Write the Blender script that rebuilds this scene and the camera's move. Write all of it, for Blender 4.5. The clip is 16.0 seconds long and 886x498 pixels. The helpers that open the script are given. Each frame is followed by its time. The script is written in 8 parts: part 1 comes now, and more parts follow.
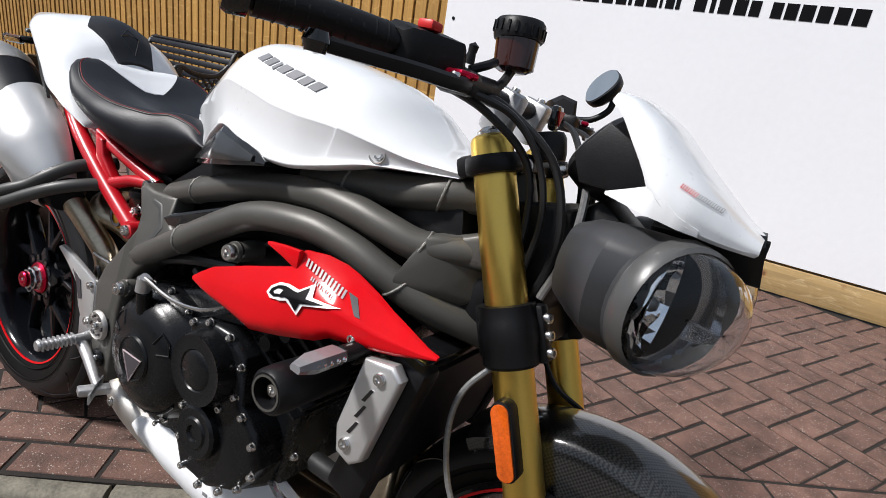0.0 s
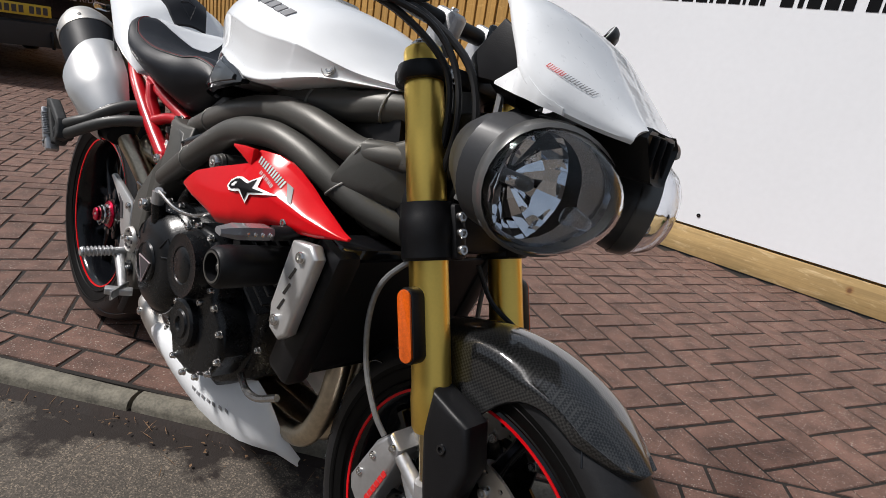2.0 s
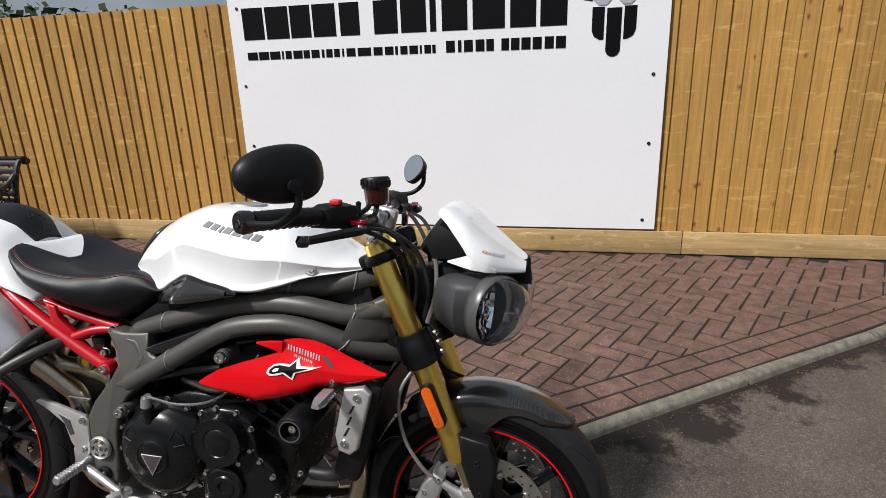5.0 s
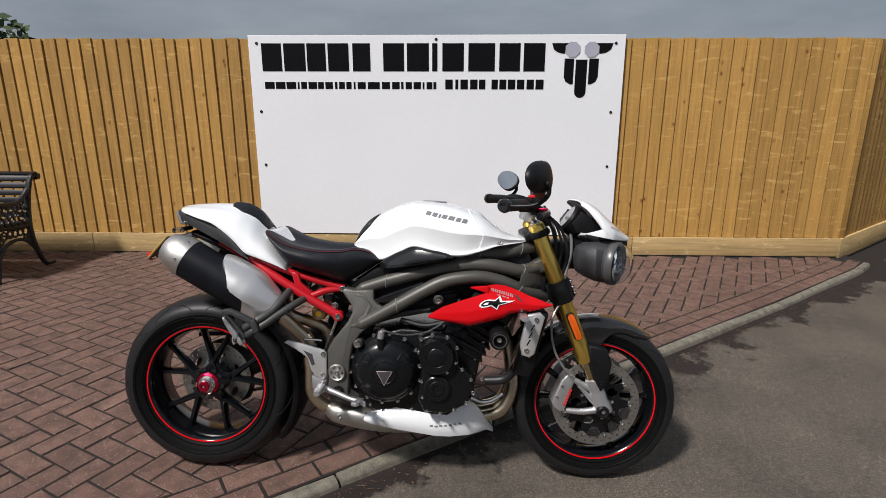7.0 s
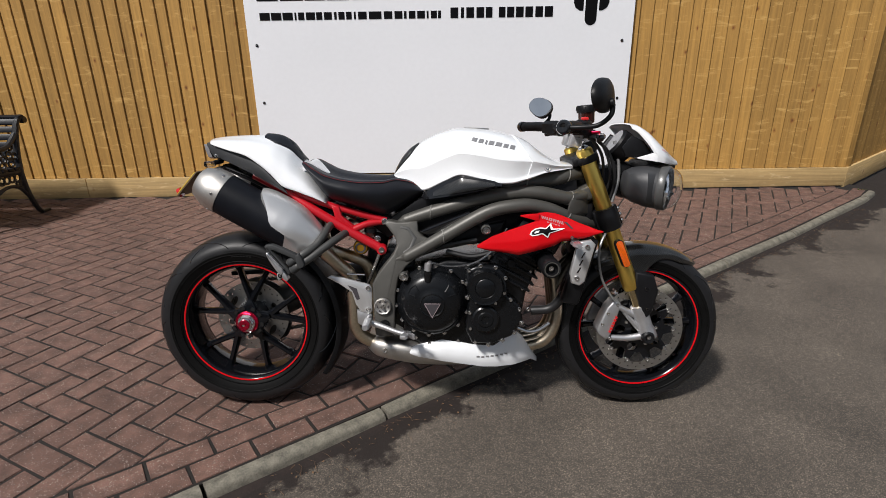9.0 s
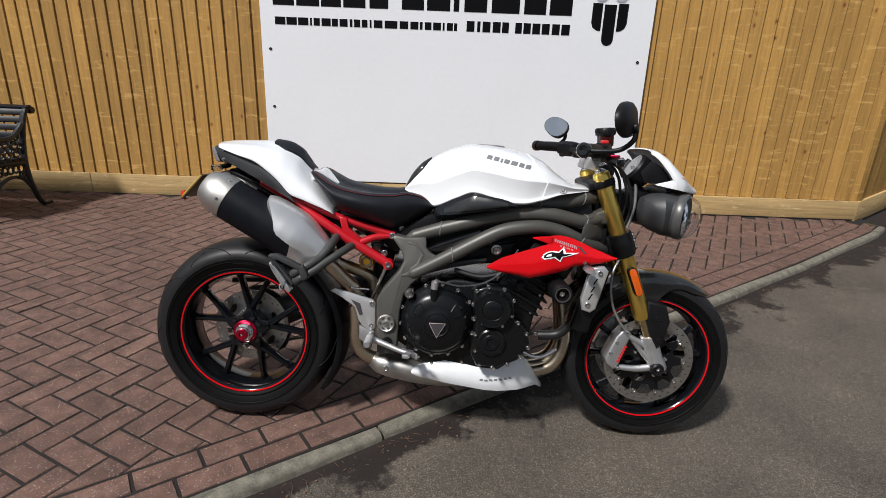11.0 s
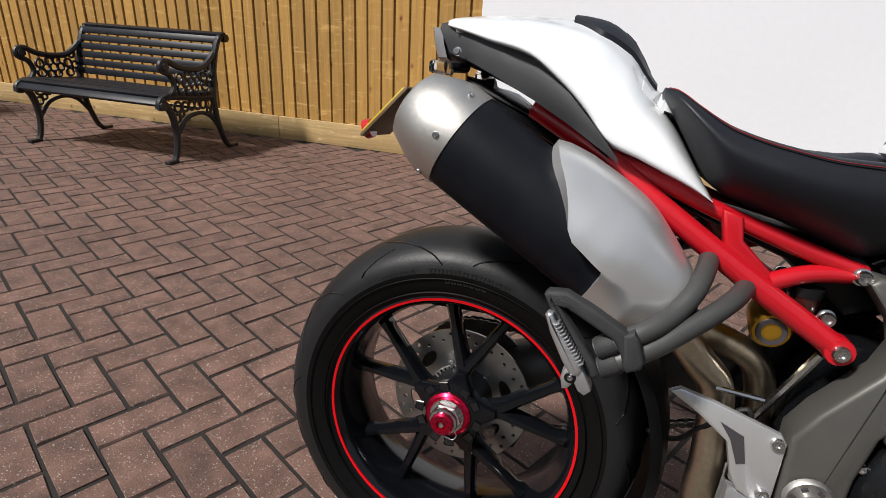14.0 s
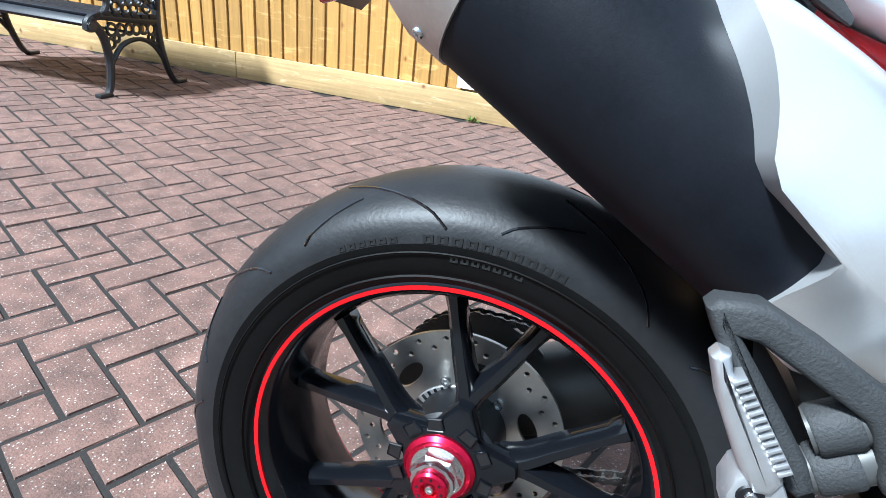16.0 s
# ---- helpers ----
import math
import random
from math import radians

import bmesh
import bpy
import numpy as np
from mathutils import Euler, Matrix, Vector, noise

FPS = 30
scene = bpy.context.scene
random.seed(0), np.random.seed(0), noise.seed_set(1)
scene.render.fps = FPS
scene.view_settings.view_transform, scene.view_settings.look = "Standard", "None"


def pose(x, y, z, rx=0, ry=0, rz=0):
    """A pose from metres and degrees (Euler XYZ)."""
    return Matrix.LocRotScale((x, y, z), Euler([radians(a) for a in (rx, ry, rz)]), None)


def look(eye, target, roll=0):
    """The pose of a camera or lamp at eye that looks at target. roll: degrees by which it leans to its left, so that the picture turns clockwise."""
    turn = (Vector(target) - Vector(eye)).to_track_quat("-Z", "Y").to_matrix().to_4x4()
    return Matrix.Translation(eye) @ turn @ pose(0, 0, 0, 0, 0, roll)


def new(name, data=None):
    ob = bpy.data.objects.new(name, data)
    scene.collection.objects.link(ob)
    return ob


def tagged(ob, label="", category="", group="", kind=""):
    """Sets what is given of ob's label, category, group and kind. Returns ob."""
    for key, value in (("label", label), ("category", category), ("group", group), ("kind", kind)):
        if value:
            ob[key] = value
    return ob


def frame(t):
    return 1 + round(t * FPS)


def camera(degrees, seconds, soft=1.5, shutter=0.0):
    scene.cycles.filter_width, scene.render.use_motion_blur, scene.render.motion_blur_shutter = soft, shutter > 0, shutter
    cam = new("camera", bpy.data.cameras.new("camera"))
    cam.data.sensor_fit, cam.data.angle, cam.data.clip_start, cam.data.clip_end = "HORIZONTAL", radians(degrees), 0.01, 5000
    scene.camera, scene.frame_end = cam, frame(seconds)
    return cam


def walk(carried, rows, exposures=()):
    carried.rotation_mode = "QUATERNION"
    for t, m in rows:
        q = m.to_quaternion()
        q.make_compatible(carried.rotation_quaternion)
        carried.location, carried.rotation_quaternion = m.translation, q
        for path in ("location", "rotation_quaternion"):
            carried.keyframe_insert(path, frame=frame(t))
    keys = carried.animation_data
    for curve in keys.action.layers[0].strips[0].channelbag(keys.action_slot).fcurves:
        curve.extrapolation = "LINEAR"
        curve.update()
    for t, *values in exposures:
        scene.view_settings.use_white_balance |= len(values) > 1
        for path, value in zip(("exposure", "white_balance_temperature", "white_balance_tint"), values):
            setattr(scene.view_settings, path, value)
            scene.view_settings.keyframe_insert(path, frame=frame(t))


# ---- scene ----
cam = camera(77.0, 16.0, 0.5)
PATH = [
    (0, (1.512, -0.615, 1.0), (0.558, 1.011, 0.331), 8.8),
    (0.5, (1.676, -0.666, 0.994), (0.567, 0.891, 0.408), 8.7),
    (1, (1.762, -0.653, 0.971), (0.591, 0.853, 0.373), 10.3),
    (1.5, (1.771, -0.595, 0.923), (0.554, 0.865, 0.301), 10.3),
    (2, (1.77, -0.544, 0.904), (0.526, 0.879, 0.249), 9.2),
    (2.5, (1.77, -0.526, 0.898), (0.509, 0.866, 0.21), 8.8),
    (3, (1.773, -0.515, 0.915), (0.545, 0.9, 0.216), 8.2),
    (3.5, (1.809, -0.541, 0.975), (0.604, 0.87, 0.229), 7.6),
    (4, (1.839, -0.624, 1.149), (0.834, 0.899, 0.33), 1.8),
    (4.2, (1.805, -0.7, 1.184), (0.96, 0.947, 0.427), 0.5),
    (6.3, (1.093, -1.656, 1.327), (0.991, 0.274, 0.814), -2.3),
    (6.5, (1.018, -1.708, 1.342), (0.977, 0.229, 0.844), -2.3),
    (7, (0.919, -1.853, 1.325), (0.867, 0.076, 0.798), 0.1),
    (7.5, (0.872, -2.006, 1.295), (0.797, -0.098, 0.701), -0.8),
    (8, (0.811, -2.013, 1.291), (0.741, -0.111, 0.676), -1.8),
    (8.4, (0.749, -1.906, 1.266), (0.707, -0.028, 0.578), -1.4),
    (8.5, (0.74, -1.877, 1.262), (0.703, -0.005, 0.558), -1.3),
    (8.7, (0.723, -1.838, 1.263), (0.712, 0.029, 0.546), -1.4),
    (10.8, (0.688, -1.774, 1.266), (0.71, 0.099, 0.564), 2.2),
    (11, (0.684, -1.759, 1.268), (0.688, 0.121, 0.586), 2.2),
    (11.5, (0.635, -1.713, 1.264), (0.598, 0.167, 0.583), 3.5),
    (12, (0.56, -1.503, 1.282), (0.37, 0.4, 0.697), 3.3),
    (12.5, (0.459, -1.222, 1.234), (0.107, 0.649, 0.618), 3.1),
    (13, (0.404, -1.092, 1.149), (-0.125, 0.655, 0.333), 5.5),
    (13.5, (0.359, -0.994, 1.07), (-0.193, 0.731, 0.222), 3.5),
    (14, (0.225, -0.785, 0.955), (-0.34, 0.965, 0.169), 3.1),
    (14.5, (0.089, -0.544, 0.77), (-0.423, 1.185, -0.095), 6.2),
    (15, (0.035, -0.449, 0.682), (-0.425, 1.265, -0.24), 7.3),
    (15.5, (0.048, -0.447, 0.72), (-0.38, 1.268, -0.216), 7.6),
    (16, (0.091, -0.469, 0.794), (-0.344, 1.268, -0.096), 7.1),
]
EXPOSURES = [(0, 0.44, 6300, 12), (1, 0.28, 6350, 12), (2.5, 0.25, 6450, 12), (4, 0.36, 6450, 11.5), (6.5, 0.16, 6450, 12), (8.5, 0.16, 6450, 12), (11, 0.19, 6350, 11), (12.5, 0.08, 6350, 12), (13, -0.10, 6500, 14), (13.5, -0.04, 6500, 14), (14, 0.40, 6500, 11), (14.5, 0.84, 6000, 5), (15, 1.55, 5500, 1), (16, 1.72, 5250, 2)]
walk(cam, [(t, look(eye, target, roll)) for t, eye, target, roll in PATH], EXPOSURES)
cam.data.dof.use_dof = False

# ---- world, sun ----
SUN_WAY = Vector((-0.53, -0.58, 1.0)).normalized()
world = bpy.data.worlds.new("sky")
scene.world = world
world.use_nodes = True
wt = world.node_tree
wt.nodes.clear()
w_out = wt.nodes.new("ShaderNodeOutputWorld")
w_bg = wt.nodes.new("ShaderNodeBackground")
w_sky = wt.nodes.new("ShaderNodeTexSky")
w_sky.sky_type = "NISHITA"
w_sky.sun_disc = False
w_sky.sun_elevation = math.asin(SUN_WAY.z)
w_sky.sun_rotation = math.atan2(SUN_WAY.x, SUN_WAY.y)
w_sky.dust_density = 3.0
w_co = wt.nodes.new("ShaderNodeTexCoord")
w_map = wt.nodes.new("ShaderNodeMapping")
w_map.inputs["Scale"].default_value = (1.0, 1.0, 4.0)
w_noise = wt.nodes.new("ShaderNodeTexNoise")
w_noise.inputs["Scale"].default_value = 2.2
w_noise.inputs["Detail"].default_value = 7.0
w_noise.inputs["Roughness"].default_value = 0.55
w_ramp = wt.nodes.new("ShaderNodeValToRGB")
w_ramp.color_ramp.elements[0].position = 0.32
w_ramp.color_ramp.elements[0].color = (2.95, 3.5, 4.2, 1)
w_ramp.color_ramp.elements[1].position = 0.72
w_ramp.color_ramp.elements[1].color = (5.3, 5.9, 6.5, 1)
w_mix = wt.nodes.new("ShaderNodeMixRGB")
w_mix.inputs["Fac"].default_value = 0.82
wt.links.new(w_co.outputs["Generated"], w_map.inputs["Vector"])
wt.links.new(w_map.outputs["Vector"], w_noise.inputs["Vector"])
wt.links.new(w_noise.outputs["Fac"], w_ramp.inputs["Fac"])
wt.links.new(w_sky.outputs["Color"], w_mix.inputs["Color1"])
wt.links.new(w_ramp.outputs["Color"], w_mix.inputs["Color2"])
wt.links.new(w_mix.outputs["Color"], w_bg.inputs["Color"])
w_bg.inputs["Strength"].default_value = 0.060
wt.links.new(w_bg.outputs["Background"], w_out.inputs["Surface"])

sun = new("sun", bpy.data.lights.new("sun", "SUN"))
sun.data.energy = 3.95
sun.data.angle = radians(7.0)
sun.data.color = (1.0, 0.965, 0.915)
sun.matrix_world = look(SUN_WAY * 30, (0, 0, 0))


# ---- materials ----
def rgba(c):
    return (*c, 1.0)


def material(name, base, rough=0.5, metal=0.0, vary=0.12, scale=8.0, fine=120.0, bump=0.0, bump_scale=200.0, coat=0.0, spec=0.5, object_vary=0.0):
    """A surface with broad and fine colour variation, and fine relief."""
    m = bpy.data.materials.new(name)
    m.use_nodes = True
    nt = m.node_tree
    b = nt.nodes["Principled BSDF"]
    b.inputs["Metallic"].default_value = metal
    b.inputs["Coat Weight"].default_value = coat
    b.inputs["Coat Roughness"].default_value = 0.04
    b.inputs["Specular IOR Level"].default_value = spec
    co = nt.nodes.new("ShaderNodeTexCoord")
    n1 = nt.nodes.new("ShaderNodeTexNoise")
    n1.inputs["Scale"].default_value = scale
    n1.inputs["Detail"].default_value = 5.0
    n2 = nt.nodes.new("ShaderNodeTexNoise")
    n2.inputs["Scale"].default_value = fine
    n2.inputs["Detail"].default_value = 3.0
    add = nt.nodes.new("ShaderNodeMath")
    add.operation = "MULTIPLY_ADD"
    add.inputs[1].default_value = 0.6
    for n in (n1, n2):
        nt.links.new(co.outputs["Object"], n.inputs["Vector"])
    nt.links.new(n1.outputs["Fac"], add.inputs[0])
    half = nt.nodes.new("ShaderNodeMath")
    half.operation = "MULTIPLY"
    half.inputs[1].default_value = 0.4
    nt.links.new(n2.outputs["Fac"], half.inputs[0])
    nt.links.new(half.outputs[0], add.inputs[2])
    ramp = nt.nodes.new("ShaderNodeValToRGB")
    ramp.color_ramp.elements[0].position = 0.3
    ramp.color_ramp.elements[1].position = 0.7
    ramp.color_ramp.elements[0].color = rgba([max(0.0, c * (1 - vary)) for c in base])
    ramp.color_ramp.elements[1].color = rgba([min(1.0, c * (1 + vary)) for c in base])
    nt.links.new(add.outputs[0], ramp.inputs["Fac"])
    colour = ramp.outputs["Color"]
    if object_vary:
        info = nt.nodes.new("ShaderNodeObjectInfo")
        hsv = nt.nodes.new("ShaderNodeHueSaturation")
        rng = nt.nodes.new("ShaderNodeMapRange")
        rng.inputs["To Min"].default_value = 1 - object_vary
        rng.inputs["To Max"].default_value = 1 + object_vary
        nt.links.new(info.outputs["Random"], rng.inputs["Value"])
        nt.links.new(rng.outputs["Result"], hsv.inputs["Value"])
        nt.links.new(colour, hsv.inputs["Color"])
        colour = hsv.outputs["Color"]
    nt.links.new(colour, b.inputs["Base Color"])
    rr = nt.nodes.new("ShaderNodeMapRange")
    rr.inputs["To Min"].default_value = max(0.0, rough * 0.8)
    rr.inputs["To Max"].default_value = min(1.0, rough * 1.25)
    nt.links.new(add.outputs[0], rr.inputs["Value"])
    nt.links.new(rr.outputs["Result"], b.inputs["Roughness"])
    if bump:
        n3 = nt.nodes.new("ShaderNodeTexNoise")
        n3.inputs["Scale"].default_value = bump_scale
        n3.inputs["Detail"].default_value = 3.0
        nt.links.new(co.outputs["Object"], n3.inputs["Vector"])
        bp = nt.nodes.new("ShaderNodeBump")
        bp.inputs["Strength"].default_value = bump
        bp.inputs["Distance"].default_value = 0.002
        nt.links.new(n3.outputs["Fac"], bp.inputs["Height"])
        nt.links.new(bp.outputs["Normal"], b.inputs["Normal"])
    return m


def paver_material(name, by_island):
    """Weathered brindle concrete block: red-brown, with pale and dark aggregate."""
    m = material(name, (0.122, 0.067, 0.051), 0.88, vary=0.62, scale=14.0, fine=190.0, bump=1.0, bump_scale=240.0)
    nt = m.node_tree
    b = nt.nodes["Principled BSDF"]
    src = b.inputs["Base Color"].links[0].from_socket
    place = nt.nodes.new("ShaderNodeNewGeometry")
    for n in list(nt.nodes):
        if n.bl_idname == "ShaderNodeTexNoise":
            nt.links.new(place.outputs["Position"], n.inputs["Vector"])
    vor = nt.nodes.new("ShaderNodeTexVoronoi")
    vor.inputs["Scale"].default_value = 215.0
    nt.links.new(place.outputs["Position"], vor.inputs["Vector"])
    sp = nt.nodes.new("ShaderNodeSeparateColor")
    nt.links.new(vor.outputs["Color"], sp.inputs["Color"])
    pick = nt.nodes.new("ShaderNodeMath")
    pick.operation = "GREATER_THAN"
    pick.inputs[1].default_value = 0.76
    nt.links.new(sp.outputs["Red"], pick.inputs[0])
    near = nt.nodes.new("ShaderNodeMath")
    near.operation = "LESS_THAN"
    near.inputs[1].default_value = 0.36
    nt.links.new(vor.outputs["Distance"], near.inputs[0])
    both = nt.nodes.new("ShaderNodeMath")
    both.operation = "MULTIPLY"
    nt.links.new(pick.outputs[0], both.inputs[0])
    nt.links.new(near.outputs[0], both.inputs[1])
    stone = nt.nodes.new("ShaderNodeMixRGB")
    stone.inputs["Color1"].default_value = (0.42, 0.36, 0.31, 1)
    stone.inputs["Color2"].default_value = (0.10, 0.075, 0.065, 1)
    nt.links.new(sp.outputs["Green"], stone.inputs["Fac"])
    mix = nt.nodes.new("ShaderNodeMixRGB")
    nt.links.new(both.outputs[0], mix.inputs["Fac"])
    nt.links.new(src, mix.inputs["Color1"])
    nt.links.new(stone.outputs["Color"], mix.inputs["Color2"])
    rnd = nt.nodes.new("ShaderNodeNewGeometry").outputs["Random Per Island"] if by_island else nt.nodes.new("ShaderNodeObjectInfo").outputs["Random"]
    rng = nt.nodes.new("ShaderNodeMapRange")
    rng.inputs["To Min"].default_value = 0.90
    rng.inputs["To Max"].default_value = 1.09
    nt.links.new(rnd, rng.inputs["Value"])
    hsv = nt.nodes.new("ShaderNodeHueSaturation")
    nt.links.new(rng.outputs["Result"], hsv.inputs["Value"])
    nt.links.new(mix.outputs["Color"], hsv.inputs["Color"])
    # broad grime over the whole yard
    geo = nt.nodes.new("ShaderNodeNewGeometry")
    grime = nt.nodes.new("ShaderNodeTexNoise")
    grime.inputs["Scale"].default_value = 1.3
    grime.inputs["Detail"].default_value = 4.0
    nt.links.new(geo.outputs["Position"], grime.inputs["Vector"])
    g2 = nt.nodes.new("ShaderNodeMapRange")
    g2.inputs["From Min"].default_value = 0.35
    g2.inputs["From Max"].default_value = 0.65
    g2.inputs["To Min"].default_value = 0.88
    g2.inputs["To Max"].default_value = 1.1
    nt.links.new(grime.outputs["Fac"], g2.inputs["Value"])
    mul = nt.nodes.new("ShaderNodeVectorMath")
    mul.operation = "SCALE"
    nt.links.new(hsv.outputs["Color"], mul.inputs[0])
    nt.links.new(g2.outputs["Result"], mul.inputs["Scale"])
    nt.links.new(mul.outputs["Vector"], b.inputs["Base Color"])
    return m


def asphalt_material():
    m = material("asphalt", (0.088, 0.074, 0.060), 0.9, vary=0.42, scale=2.2, fine=60.0, bump=0.6, bump_scale=260.0)
    nt = m.node_tree
    b = nt.nodes["Principled BSDF"]
    src = b.inputs["Base Color"].links[0].from_socket
    co = nt.nodes.new("ShaderNodeTexCoord")
    vor = nt.nodes.new("ShaderNodeTexVoronoi")
    vor.inputs["Scale"].default_value = 340.0
    nt.links.new(co.outputs["Object"], vor.inputs["Vector"])
    sp = nt.nodes.new("ShaderNodeSeparateColor")
    nt.links.new(vor.outputs["Color"], sp.inputs["Color"])
    ramp = nt.nodes.new("ShaderNodeValToRGB")
    ramp.color_ramp.elements[0].position = 0.0
    ramp.color_ramp.elements[0].color = (0.5, 0.5, 0.5, 1)
    ramp.color_ramp.elements[1].position = 1.0
    ramp.color_ramp.elements[1].color = (2.2, 2.1, 1.95, 1)
    e = ramp.color_ramp.elements.new(0.75)
    e.color = (1.0, 1.0, 1.0, 1)
    nt.links.new(sp.outputs["Red"], ramp.inputs["Fac"])
    mul = nt.nodes.new("ShaderNodeMixRGB")
    mul.blend_type = "MULTIPLY"
    mul.inputs["Fac"].default_value = 1.0
    nt.links.new(src, mul.inputs["Color1"])
    nt.links.new(ramp.outputs["Color"], mul.inputs["Color2"])
    # fine cracks
    warp = nt.nodes.new("ShaderNodeTexNoise")
    warp.inputs["Scale"].default_value = 3.0
    nt.links.new(co.outputs["Object"], warp.inputs["Vector"])
    wmix = nt.nodes.new("ShaderNodeMixRGB")
    wmix.inputs["Fac"].default_value = 0.12
    nt.links.new(co.outputs["Object"], wmix.inputs["Color1"])
    nt.links.new(warp.outputs["Color"], wmix.inputs["Color2"])
    cv = nt.nodes.new("ShaderNodeTexVoronoi")
    cv.feature = "DISTANCE_TO_EDGE"
    cv.inputs["Scale"].default_value = 0.8
    nt.links.new(wmix.outputs["Color"], cv.inputs["Vector"])
    cm = nt.nodes.new("ShaderNodeMapRange")
    cm.inputs["From Min"].default_value = 0.001
    cm.inputs["From Max"].default_value = 0.006
    cm.inputs["To Min"].default_value = 0.90
    cm.inputs["To Max"].default_value = 1.0
    nt.links.new(cv.outputs["Distance"], cm.inputs["Value"])
    sc = nt.nodes.new("ShaderNodeVectorMath")
    sc.operation = "SCALE"
    nt.links.new(mul.outputs["Color"], sc.inputs[0])
    nt.links.new(cm.outputs["Result"], sc.inputs["Scale"])
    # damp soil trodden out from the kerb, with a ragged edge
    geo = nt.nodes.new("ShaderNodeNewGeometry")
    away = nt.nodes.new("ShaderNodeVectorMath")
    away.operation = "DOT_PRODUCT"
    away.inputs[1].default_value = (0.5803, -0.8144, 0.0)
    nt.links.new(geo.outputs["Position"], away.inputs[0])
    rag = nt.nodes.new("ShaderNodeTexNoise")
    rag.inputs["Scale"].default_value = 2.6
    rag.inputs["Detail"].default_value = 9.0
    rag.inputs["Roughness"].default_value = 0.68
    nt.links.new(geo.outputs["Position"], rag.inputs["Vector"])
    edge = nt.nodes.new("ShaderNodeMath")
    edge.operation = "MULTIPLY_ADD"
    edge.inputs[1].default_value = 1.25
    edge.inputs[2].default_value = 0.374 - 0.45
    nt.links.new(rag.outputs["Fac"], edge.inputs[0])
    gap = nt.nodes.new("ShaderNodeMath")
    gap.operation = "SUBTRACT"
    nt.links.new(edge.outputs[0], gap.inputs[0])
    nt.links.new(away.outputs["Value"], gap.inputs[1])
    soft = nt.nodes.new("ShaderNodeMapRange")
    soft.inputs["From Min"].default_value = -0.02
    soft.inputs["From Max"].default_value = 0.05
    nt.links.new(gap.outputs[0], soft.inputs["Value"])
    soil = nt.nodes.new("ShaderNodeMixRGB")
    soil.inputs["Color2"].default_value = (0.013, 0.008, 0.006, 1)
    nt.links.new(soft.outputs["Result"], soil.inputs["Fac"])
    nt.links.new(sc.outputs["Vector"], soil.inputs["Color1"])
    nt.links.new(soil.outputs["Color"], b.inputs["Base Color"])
    return m


